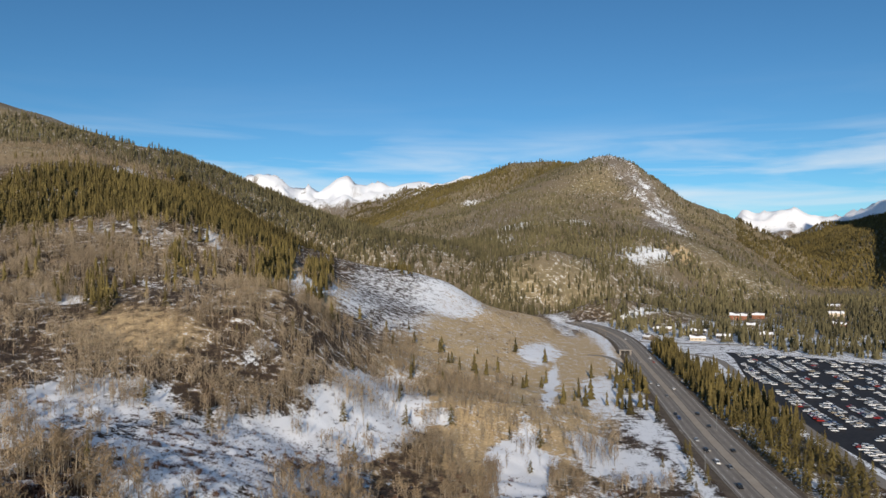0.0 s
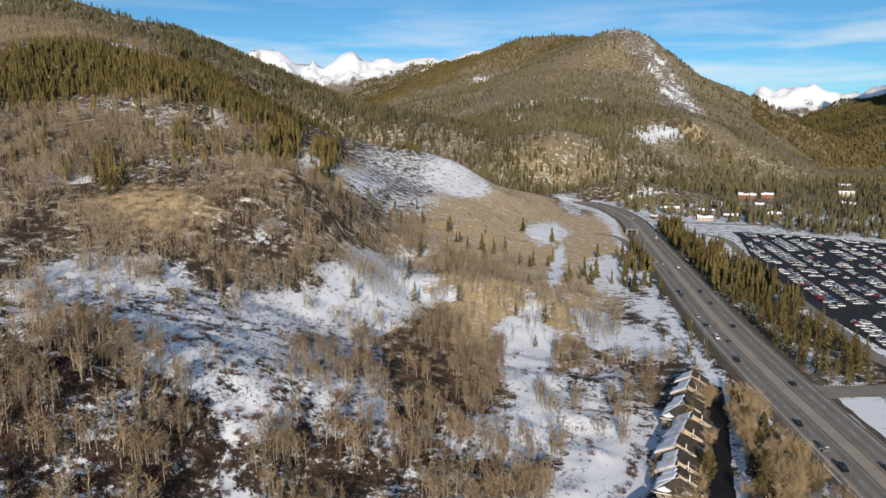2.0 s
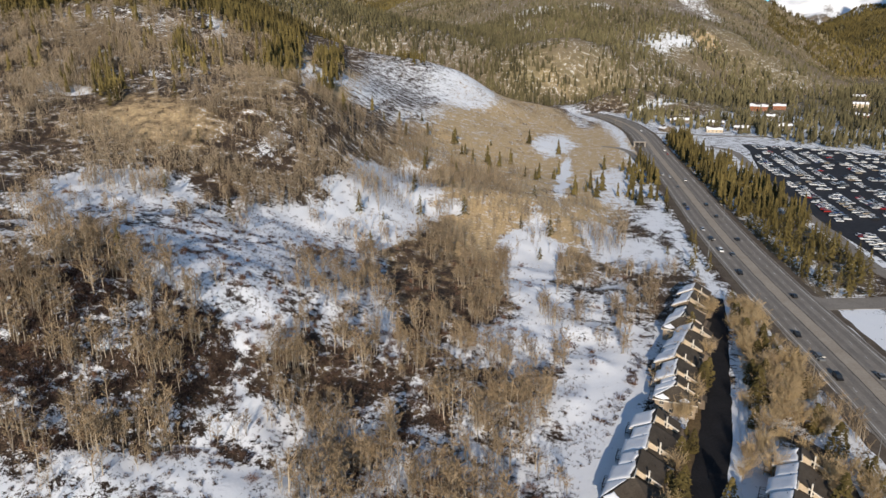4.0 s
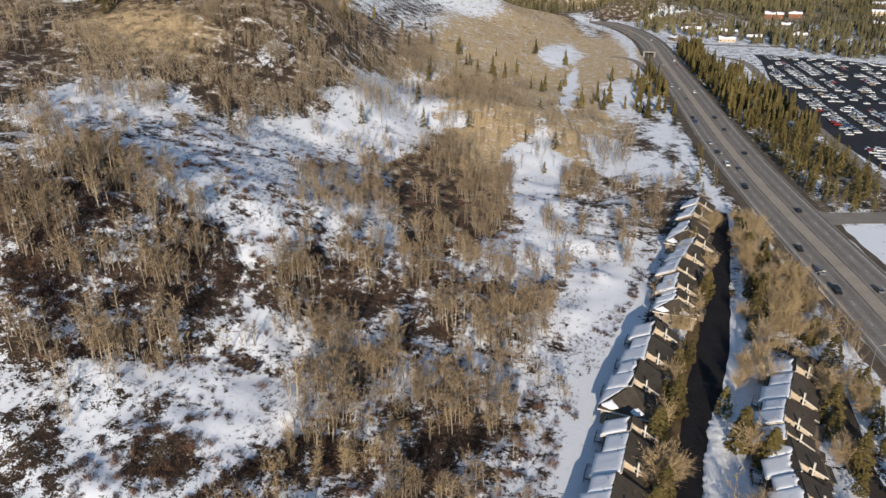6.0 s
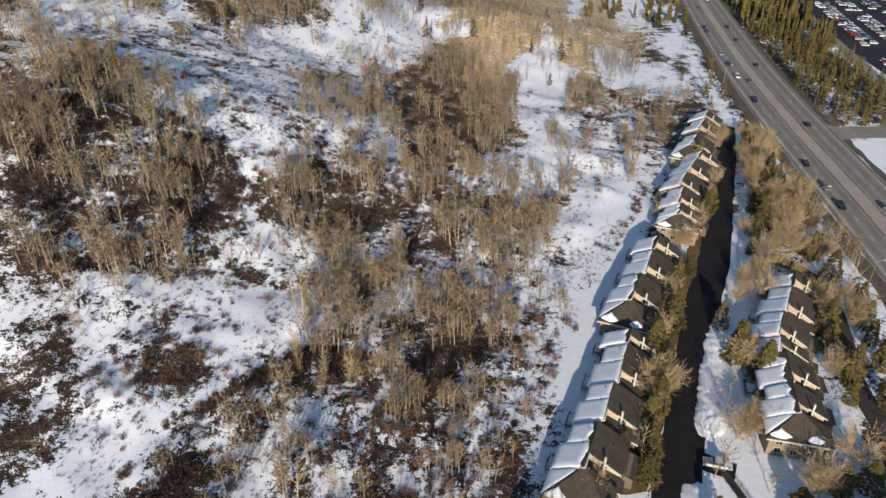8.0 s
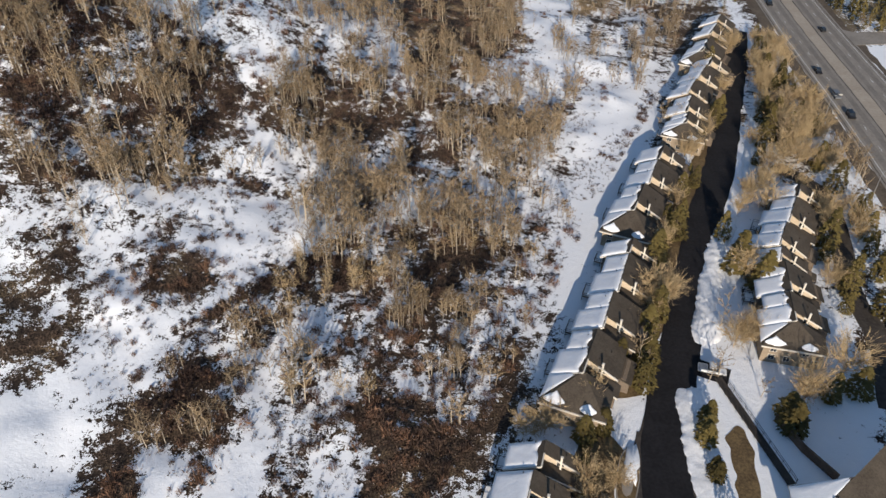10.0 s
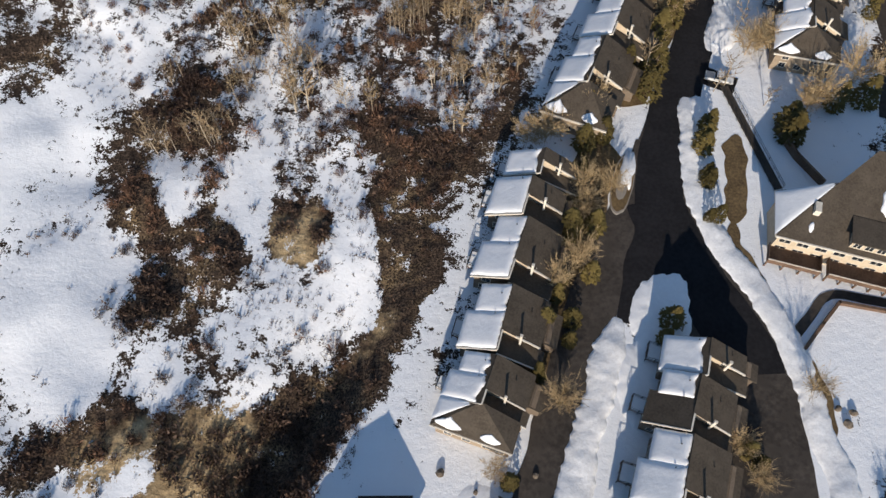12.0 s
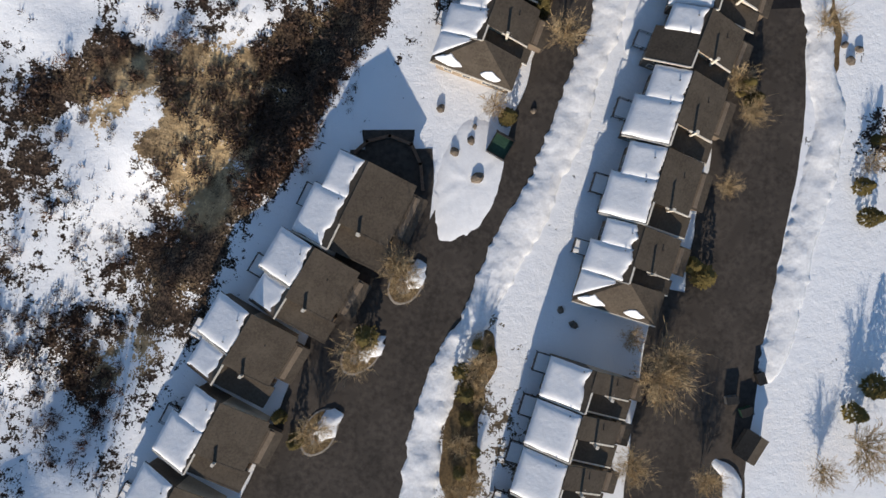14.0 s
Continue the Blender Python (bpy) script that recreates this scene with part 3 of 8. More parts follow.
ASPEN_E = [
    (-119.2, 191.6, 19.7, 16, 123, 0.9), (63.1, 299.4, 32.7, 14.2, 73, 0.6), (-18.1, 121.8, 12.5, 5.6, 97, 0.6),
    (5, 111.9, 8.8, 7.2, -153, 0.5), (-50.1, 224.9, 13.4, 5.4, 94, 0.9), (-41.1, 257.3, 26.2, 8, 92, 0.7),
    (14, 318.9, 37.4, 10.5, 87, 0.95), (-36.1, 240.6, 29.6, 11.7, 90, 0.8), (15, 304.2, 44.7, 12.7, 85, 0.9),
    (-19, 194.5, 18.1, 10.2, 88, 0.7), (-5, 186.7, 22.6, 18.3, -128, 0.55), (15, 190.6, 21.1, 13.3, 74, 0.7),
    (-11, 159.2, 12.6, 8.8, 81, 0.5), (9, 163.1, 9.5, 7.4, 70, 0.5), (-24.1, 171, 13.3, 7.7, 88, 0.6),
]
ASPEN_F = [
    (-85.2, 193.5, 12.4, 8.4, 97, 0.8), (-81.2, 176.9, 10.3, 7.8, 77, 0.6), (23, 226.9, 15, 8.5, -119, 0.6),
    (-38.1, 200.4, 12.5, 10.2, 83, 0.6), (-32.1, 130.7, 6.9, 5, 102, 0.4), (56.1, 275.9, 22.5, 11.3, 73, 0.5),
    (-49.1, 163.1, 19.7, 8.9, -118, 0), (-103.3, 163.1, 22.3, 19.9, -138, 0.6), (-109.3, 180.8, 37.3, 23.6, 120, 0.36),
    (-241.1, 406, 86.2, 27.6, 121, 0.9), (-200.1, 371.8, 38.7, 30.8, 154, 0.8), (-300.1, 497.9, 118.8, 27.5, 121, 0.9),
    (-41, 409.9, 77.3, 13.7, -101, 0), (-53, 410.9, 30.1, 6.4, 91, 0.9), (-61, 345.4, 37.4, 7.7, -121, 0.05),
]
ASPEN_G = [
    (-74.2, 164.1, 14.2, 9.1, 90, 0.5), (-43.1, 183.7, 20.5, 11.1, 95, 0.7), (-2, 170, 28.1, 17.9, -159, 0.65),
    (-35.2, 103.1, 13.9, 5.2, 102, 0.8), (-16.1, 117.8, 10.8, 6.3, 97, 0.7), (-1, 109, 6.4, 4.8, 83, 0.6),
    (-91.4, 122.8, 9.8, 6.6, 111, 0.4), (-59.2, 155.2, 8.4, 7, 99, 0.4), (-20.1, 93.2, 7.2, 4.4, 96, 0.4),
    (-80.5, 94.2, 7.3, 4, 120, 0.35), (6, 149.3, 18, 15, -143, 0.5),
]
ASPEN_H = [
    (-79.4, 287.1, 45.8, 21.1, -102, 0.05), (-39.5, 390.8, 74.3, 27.3, -100, 0.02), (-58.9, 164.6, 15.2, 11.2, -89, 0.06),
    (36.6, 313.0, 117.7, 7.9, 85, 0.02), (48.0, 213.8, 32.2, 9.5, 78, 0.02), (-124.9, 207.2, 46.9, 19.8, 125, 0.90),
    (-87.9, 192.2, 14.0, 9.5, -118, 0.85), (-110.4, 161.1, 10.9, 9.9, 105, 0.60), (-46.0, 252.7, 51.6, 12.6, -90, 0.90),
    (13.8, 300.0, 52.7, 10.6, 85, 1.00), (-32.3, 210.8, 12.6, 10.1, 97, 0.80), (-4.6, 219.4, 20.6, 14.2, 78, 0.90),
    (-19.1, 184.5, 19.1, 13.9, -141, 0.75),
]
ASPEN_I = [
    (7.9, 183.6, 25.8, 19.4, -145, 0.80), (-45.7, 203.3, 14.1, 5.9, 93, 0.70), (58.2, 279.1, 28.4, 15.8, 60, 0.60),
    (-48.3, 386.8, 30.2, 9.3, -98, 0.80), (-36.5, 95.3, 7.7, 6.7, 101, 0.55), (-17.3, 113.0, 11.1, 5.0, 95, 0.90),
    (0.3, 105.2, 9.4, 6.1, 91, 0.50), (7.1, 184.8, 26.4, 19.2, -148, 0.80), (-94.0, 119.1, 12.3, 6.1, 105, 0.60),
    (-49.3, 82.1, 6.7, 4.8, 138, 0.60), (-94.9, 135.0, 12.8, 5.8, -179, 0.35), (-78.2, 165.3, 9.7, 6.8, -112, 0.40),
]
ASPEN_J = [
    (-93.5, 179.0, 28.0, 21.6, -156, 0.75), (-7.0, 189.1, 41.9, 22.6, 160, 0.85), (-80.4, 164.3, 30.6, 9.2, -160, 0.80),
    (-63.2, 196.3, 17.2, 4.3, 93, 0.08), (-178.5, 396.2, 40.0, 21.8, 144, 0.04), (-113.0, 592.3, 60.3, 17.2, -96, 0.05),
    (-267.5, 554.6, 61.6, 61.6, 122, 0.85), (-63.4, 431.3, 43.6, 12.9, -94, 0.70), (-654.7, 1335.2, 148.7, 133.5, -157, 0.90),
]
ASPEN_K = [
    (-111.6, 174.4, 19.2, 15.9, -132, 1.00), (-85.5, 153.8, 15.6, 11.0, -155, 0.75), (-86.0, 196.8, 10.1, 6.9, 78, 0.95),
    (-49.1, 224.6, 20.4, 10.1, -108, 0.60), (-31.9, 159.9, 18.2, 16.4, 96, 0.85), (-0.3, 182.6, 43.9, 18.0, 84, 0.95),
    (61.2, 267.2, 32.7, 19.4, 86, 0.60), (106.6, 376.1, 59.0, 23.6, 73, 0.40), (1.8, 423.6, 114.6, 40.7, 89, 0.80),
    (-89.7, 118.2, 11.9, 7.0, 117, 0.70), (-30.7, 127.6, 12.5, 9.3, 75, 0.60),
    (-96.2, 139.4, 14.8, 9.1, -153, 0.80), (-61.9, 172.2, 11.8, 9.1, 106, 0.70),
    (68.4, 413.0, 39.1, 15.8, -120, 0.45), (107.6, 407.0, 44.6, 12.7, 85, 0.50), (15.9, 466.8, 109.7, 18.1, -100, 0.50),
    (-102.3, 186.3, 26.7, 19.1, -154, 1.00),
    (-34.2, 366.6, 39.9, 15.4, -115, 0.08), (15.1, 390.1, 30.5, 15.9, 81, 0.25),
]
ASPEN_L = [
    (-603.8, 1042.4, 120.5, 58.1, 120, 1.00), (-628.3, 1276.5, 130.5, 62.9, 96, 1.00), (-386.3, 936.6, 101.3, 30.0, 116, 1.00),
    (-314.1, 525.9, 61.3, 28.6, 124, 0.90), (-290.7, 545.2, 61.8, 31.0, 118, 0.90), (-263.1, 570.6, 51.0, 29.2, 115, 0.90),
    (-229.4, 589.5, 44.7, 30.2, 99, 0.90), (-197.1, 603.3, 39.5, 21.1, 91, 0.90), (-171.2, 617.8, 40.0, 16.1, -92, 0.90),
]
ASPEN = ASPEN_A + ASPEN_B + ASPEN_C + ASPEN_D + ASPEN_E + ASPEN_F + ASPEN_G + ASPEN_H + ASPEN_I + ASPEN_J + ASPEN_K + ASPEN_L
CONIFER_A = [
    (-385.1, 760.9, 124.9, 62, -122, 1), (-283, 781.4, 123.5, 34.7, 107, 1), (-254, 926, 295, 45.1, 103, 0.8),
    (-726, 1350.1, 122.5, 52.9, -151, 1), (-752, 1302.3, 72.5, 43.3, -93, 1), (-582, 1392.2, 101.7, 60.2, -142, 1),
    (-467, 1448.8, 400.5, 103.2, 106, 0.9), (-339, 1443.9, 446.1, 110.8, 103, 0.9), (-248, 1388.2, 305.4, 99, 101, 0.9),
    (-153, 1333.5, 318.9, 47.5, 104, 0.8), (-153, 631.9, 90.1, 15.3, 101, 1), (-125, 719.8, 130.4, 10.9, -83, 0.8),
    (-217.1, 450, 35, 8.5, 115, 1), (-245.1, 458.8, 19.6, 5.1, 119, 1), (-221.1, 579.1, 32.6, 10.4, 108, 0.9),
]
CONIFER_B = [
    (-24, 617.2, 33.2, 4.4, 91, 0.12), (0, 612.3, 24.5, 4.2, 87, 0.12), (47, 417.7, 10.9, 5.8, -137, 0.25),
    (-25, 491.1, 200.6, 107.7, -115, 0.015), (148, 553.7, 83.3, 15.1, -105, 0.2), (197.1, 553.7, 106.3, 19.5, -112, 0.6),
    (196.1, 477.4, 84.1, 17.2, -116, 0.6), (186.1, 383.5, 66.3, 15.5, -119, 0.6), (180.1, 328.7, 50.2, 12.8, -123, 0.6),
    (219, 692.5, 103.3, 14.6, -106, 1), (202.1, 443.2, 93.9, 19.4, -112, 0.6), (190.1, 343.4, 55.2, 13.9, -114, 0.6),
    (99.2, 195.5, 31.1, 6.6, 59, 0.12), (118.1, 344.4, 32.4, 10.2, 76, 0.1), (-49.1, 203.3, 3.4, 1.3, 95, 0.5),
]
CONIFER_C = [
    (-107.2, 213.2, 6.7, 1.6, 111, 0.6), (-24, 617.2, 33.2, 4.4, 91, 0.12), (-337.1, 584, 73.4, 23.9, 123, 0.12),
    (-231.1, 542.9, 102.5, 64.4, 102, 0.06),
]
CONIFER_D = [
    (-791.5, 1369.0, 92.1, 36.8, -175, 1.00), (-611.0, 1381.0, 115.7, 77.9, -162, 1.00), (-471.5, 1461.5, 153.6, 56.8, 131, 1.00),
    (-371.5, 1530.4, 157.5, 137.8, 102, 1.00), (-284.5, 1460.1, 148.8, 64.7, 115, 0.95), (-368.0, 789.0, 87.1, 79.9, -164, 1.00),
    (-280.5, 869.6, 91.4, 70.9, 95, 1.00), (-623.6, 1093.6, 125.9, 41.8, 125, 0.50), (-180.4, 1377.6, 138.9, 26.2, 131, 0.90),
    (-236.1, 477.7, 20.9, 5.5, 116, 0.90), (-250.4, 519.1, 32.1, 3.8, 116, 0.80), (-220.6, 582.7, 22.6, 8.6, 106, 0.90),
    (-155.6, 641.0, 66.0, 11.1, 103, 0.90), (-126.7, 724.6, 73.6, 9.5, -81, 0.90),
    (-544.1, 1026.1, 116.1, 72.8, 127, 0.04), (-355.4, 980.3, 104.3, 27.8, -98, 0.10), (-224.3, 894.6, 92.2, 35.6, 107, 0.35),
]
CONIFER_E = [
    (-603.8, 1042.4, 120.5, 58.1, 120, 0.04), (-628.3, 1276.5, 130.5, 62.9, 96, 0.04), (-386.3, 936.6, 101.3, 30.0, 116, 0.04),
    (-314.1, 525.9, 61.3, 28.6, 124, 0.04), (-290.7, 545.2, 61.8, 31.0, 118, 0.04), (-263.1, 570.6, 51.0, 29.2, 115, 0.04),
    (-229.4, 589.5, 44.7, 30.2, 99, 0.04), (-197.1, 603.3, 39.5, 21.1, 91, 0.04), (-171.2, 617.8, 40.0, 16.1, -92, 0.04),
    (-441.7, 730.5, 46.0, 27.9, 139, 0.95), (-406.3, 740.7, 50.2, 36.1, 128, 0.95), (-351.0, 736.4, 75.6, 32.6, 130, 0.95),
    (-281.3, 709.1, 76.3, 34.1, 102, 0.95), (-255.0, 769.7, 81.1, 27.5, -76, 0.95), (-230.2, 830.9, 86.2, 23.3, 106, 0.90),
    (-786.4, 1371.6, 56.5, 30.2, 167, 0.90), (-696.9, 1371.8, 59.4, 44.1, -180, 0.90), (-600.3, 1375.9, 69.4, 51.6, 80, 0.90),
    (-521.2, 1411.1, 79.3, 56.3, 133, 0.90), (-436.1, 1450.1, 97.6, 59.6, 123, 0.90), (-369.0, 1473.1, 151.9, 49.1, 105, 0.90),
    (-236.4, 1390.6, 82.8, 42.8, 139, 0.90), (-214.2, 561.9, 18.3, 7.6, 108, 0.80), (-154.0, 627.8, 38.0, 12.3, -90, 0.70),
    (115.3, 708.7, 56.2, 11.3, 79, 0.02), (68.2, 517.7, 202.6, 25.2, 81, 0.02), (161.8, 602.6, 72.0, 5.2, 79, 0.25),
    (143.3, 465.8, 40.0, 4.0, 78, 0.25),
]
CONIFER = CONIFER_A + CONIFER_B + CONIFER_C + CONIFER_D + CONIFER_E
SHRUB_A = [
    (-104.3, 172.9, 32.1, 25.2, 115, 1.3), (-45.1, 216.1, 91.7, 71.6, -121, 0.35), (-41.2, 130.7, 59.5, 48.7, -175, 0.5),
    (12, 132.6, 31.7, 16, 84, 0.7), (-16, 285.6, 69, 27.1, 86, 0.6), (-83.2, 179.8, 37.8, 13.6, -151, 0.7),
    (-62.3, 119.8, 48.9, 39, 111, 0.5), (-14.1, 105, 33.9, 21.6, 94, 0.75), (-73.7, 63.4, 15.7, 10.1, 126, 0.03),
    (-49.4, 71.4, 19.8, 8.8, 96, 1), (-30.2, 73.4, 7.3, 6, 111, 0.6), (-10.1, 60.4, 18.9, 5.9, 85, 1),
    (-38.7, 17.3, 20.6, 13.1, 58, 1), (-58.4, -3, 25.5, 12.8, 63, 0.8), (-64.9, 30.4, 10.1, 5.9, 89, 0.03),
]
SHRUB_B = [
    (49.1, 204.3, 17.7, 2.9, 71, 0.9), (-20.3, 33.4, 12.2, 5.9, 60, 1), (-32.6, 17.3, 19.7, 8.7, 57, 1),
    (-16.3, 13.3, 26.5, 2.9, -117, 0), (7.2, 4.1, 22.9, 13.7, 62, 0), (-31.1, -37.3, 20.3, 20.1, 160, 0),
    (1, 61.4, 22.9, 4.9, 82, 0), (-15.1, 143.4, 17.7, 15.9, 63, 0.9), (19.1, 141.5, 13.2, 8.1, 79, 0.9),
    (6, 173.9, 20.4, 15.3, -153, 0.7), (-87.2, 172.9, 28.5, 11.6, -153, 0.9), (-91.1, 223, 26.7, 13.8, -116, 1),
    (-65.1, 298.4, 45.9, 15.4, -117, 0.8), (-108.3, 171, 19.9, 14.3, -152, 1.1), (-24, 250.4, 37.5, 17.7, 83, 1),
]
SHRUB_C = [
    (-105.3, 174.9, 30.5, 22, -153, 1.2), (-98.3, 159.2, 26.4, 23.9, -134, 1.2), (-108.3, 178.8, 39.1, 26, 118, 1.4),
    (17, 157.2, 22.8, 6, 78, 0.9), (4, 94.2, 8.6, 6.7, 85, 0.9), (6, 149.3, 22.8, 19.2, -139, 0.95),
]
SHRUB_D = [
    (-47.5, 40.8, 38.3, 33.0, 61, 0.35), (-67.8, 42.4, 13.3, 11.9, 92, 0.00), (-72.3, 65.8, 15.6, 8.5, 117, 0.22),
    (-50.2, 60.2, 16.9, 11.1, 89, 1.15), (-49.5, 72.4, 6.3, 3.5, 103, 0.10), (-29.4, 62.7, 7.3, 6.4, -165, 1.30),
    (-9.9, 64.1, 19.2, 6.2, 88, 1.00), (-25.2, 25.5, 29.9, 7.4, -117, 1.40), (-39.9, 15.7, 15.7, 9.3, 106, 1.30),
    (-57.9, 24.1, 10.0, 4.7, -153, 1.10), (-37.9, 68.2, 10.6, 3.6, 92, 0.04), (-19.6, 61.1, 13.8, 4.1, 94, 0.25),
    (-27.7, 47.8, 9.0, 7.3, 138, 0.50),
]
SHRUB_E = [
    (-46.5, 34.5, 6.5, 5.2, 111, 0.06), (-50.4, 15.0, 9.9, 2.3, -126, 0.08), (-55.6, 11.7, 9.1, 4.0, 116, 0.06),
    (-58.2, -16.1, 23.5, 8.3, 96, 0.60), (-57.1, -24.0, 6.9, 4.6, 99, 1.30), (-64.6, 30.8, 7.3, 5.6, -170, 0.05),
    (-51.4, 134.9, 17.8, 11.3, -138, 0.30), (-68.8, 110.3, 19.8, 9.6, -98, 0.45), (-52.7, 91.3, 13.7, 1.6, -139, 1.30),
    (-47.8, 116.6, 15.0, 2.0, -136, 1.20), (-8.1, 82.5, 13.3, 8.3, 152, 1.00), (-75.6, 97.1, 6.8, 4.4, -110, 1.10),
    (-67.4, 52.9, 12.7, 8.2, -168, 0.00),
    (-59.0, -19.6, 19.9, 8.2, 97, 0.95), (-57.1, -24.0, 6.9, 4.6, 99, 1.30),
]
SHRUB_F = [
    (-147.7, 292.5, 34.8, 24.5, 97, 0.25), (-90.1, 276.4, 62.8, 21.3, -95, 0.50), (-39.1, 385.9, 75.4, 26.3, -100, 0.03),
    (36.6, 313.0, 117.7, 7.9, 85, 0.12), (48.5, 217.3, 28.3, 9.6, 78, 0.05), (-55.5, 176.6, 31.3, 6.4, 87, 0.30),
    (-70.5, 141.5, 22.5, 9.1, -135, 0.50), (-105.5, 172.6, 24.3, 9.8, -152, 1.25), (-82.1, 193.7, 15.9, 10.1, -158, 1.20),
    (-23.0, 232.4, 21.3, 10.7, 77, 1.20), (8.5, 203.5, 38.1, 23.9, -127, 0.80), (-9.1, 307.0, 63.5, 19.3, 92, 0.70),
    (-102.0, 142.7, 10.4, 9.0, -139, 1.00),
]
SHRUB_G = [
    (-105.5, 172.6, 24.3, 9.8, -152, 1.00), (-27.9, 131.9, 23.8, 11.1, 179, 0.75), (-62.3, 118.7, 17.1, 7.5, -141, 0.70),
    (6.7, 140.2, 22.8, 15.6, -149, 0.85), (-83.5, 141.6, 23.7, 7.7, -114, 0.70), (-59.9, 197.2, 15.7, 9.6, 91, 0.80),
    (49.9, 242.6, 11.1, 8.9, -154, 0.40), (-45.6, 146.5, 23.9, 16.1, -130, 0.55), (10.5, 124.0, 24.1, 8.0, 86, 0.70),
    (-26.5, 126.2, 14.2, 9.1, 160, 0.75), (-78.0, 141.9, 17.3, 11.8, -155, 0.70),
]
SHRUB_H = [
    (-93.0, 177.6, 29.2, 21.1, -155, 1.15), (-7.0, 189.1, 43.6, 24.0, 160, 0.90), (-33.2, 240.0, 27.7, 11.9, 91, 0.80),
]
SHRUB_I = [
    (-74.5, 186.6, 14.2, 8.7, -159, 1.20), (-99.7, 156.0, 16.3, 9.2, -152, 1.00), (-116.6, 176.1, 20.0, 13.3, 130, 1.10),
    (-49.3, 157.5, 10.8, 4.8, 162, 1.20), (-89.1, 116.9, 17.1, 7.9, 120, 1.10), (-62.3, 120.4, 9.0, 7.6, -173, 0.95),
    (-32.9, 125.7, 13.7, 9.3, -172, 1.10), (-29.2, 162.0, 18.1, 13.2, -172, 0.90), (-9.1, 321.8, 76.9, 21.3, 88, 0.35),
    (1.4, 180.0, 29.9, 16.8, 73, 0.90), (-53.2, 190.0, 11.5, 8.7, -116, 0.90), (-57.7, -12.9, 14.6, 4.0, 101, 1.20),
    (-96.2, 139.4, 15.9, 9.1, -153, 1.10), (-111.0, 154.5, 10.7, 9.3, 94, 1.20), (-90.5, 172.3, 11.4, 9.2, -147, 1.10),
    (-102.3, 186.3, 26.7, 19.1, -154, 1.35),
    (-49.9, 59.4, 2.9, 2.7, 93, 1.25), (-48.6, 70.8, 6.7, 1.7, -106, 0.10),
    (-34.2, 366.6, 39.9, 15.4, -115, 0.15), (58.5, 212.0, 35.7, 4.4, 70, 0.90),
]
SHRUB = SHRUB_A + SHRUB_B + SHRUB_C + SHRUB_F + SHRUB_G + SHRUB_H + SHRUB_D + SHRUB_E + SHRUB_I


def spread(points):
    """Solves a smooth sheet through spot heights; the smoothing grows with the distance from the middle."""
    p = np.array(points, float)
    soft = 12 + 0.045 * np.hypot(p[:, 0], p[:, 1])
    gap = np.hypot(p[:, None, 0] - p[None, :, 0], p[:, None, 1] - p[None, :, 1])
    k = np.sqrt(gap ** 2 + soft[None, :] ** 2)
    n = len(p)
    a = np.zeros((n + 1, n + 1))
    a[:n, :n], a[:n, n], a[n, :n] = k, 1, 1
    w = np.linalg.solve(a, np.append(p[:, 2], 0))
    return p, soft, w


SPOTS, SOFT, WEIGHT = spread(NEAR_HILL + SPUR + WEST_RIDGE + ROCKY_MOUNTAIN + FLANK + FOOTHILL + VALLEY + FRINGE)
# crests of the far mountains and of the unseen shade ridge, each with the fall of its sides
RIDGES = [(SNOW_RANGE, 0.46), (NORTH_FLANK, 0.44), (LONG_SHOULDER, 0.72), (EAST_RANGE, 0.42), (EAST_FOOT, 0.40), (UNSEEN_SHADE_RIDGE, 1.5)]


def ridge_height(x, y, crest, fall):
    """A long mountain: its crest runs through the given points and its sides fall away evenly."""
    best = np.full(np.shape(x), -1e9)
    for (ax, ay, az), (bx, by, bz) in zip(crest, crest[1:]):
        dx, dy = bx - ax, by - ay
        k = np.clip(((x - ax) * dx + (y - ay) * dy) / (dx * dx + dy * dy), 0, 1)
        best = np.maximum(best, az + (bz - az) * k - fall * np.hypot(x - ax - k * dx, y - ay - k * dy))
    return best


def lattice(ix, iy, seed):
    """Random numbers from 0 to 1 on the corners of a grid."""
    n = (ix * 374761393 + iy * 668265263 + seed * 144665) & 0x7FFFFFFF
    n = ((n ^ (n >> 13)) * 1274126177) & 0x7FFFFFFF
    return ((n ^ (n >> 16)) & 0xFFFF) / 65535.0


def grain(x, y, size, seed=0):
    """Smooth value noise from -1 to 1 with lumps of that size."""
    u, v = np.asarray(x) / size, np.asarray(y) / size
    iu, iv = np.floor(u).astype(np.int64), np.floor(v).astype(np.int64)
    fu, fv = u - iu, v - iv
    fu, fv = fu * fu * (3 - 2 * fu), fv * fv * (3 - 2 * fv)
    a, b = lattice(iu, iv, seed), lattice(iu + 1, iv, seed)
    c, d = lattice(iu, iv + 1, seed), lattice(iu + 1, iv + 1, seed)
    return 2 * ((a * (1 - fu) + b * fu) * (1 - fv) + (c * (1 - fu) + d * fu) * fv) - 1


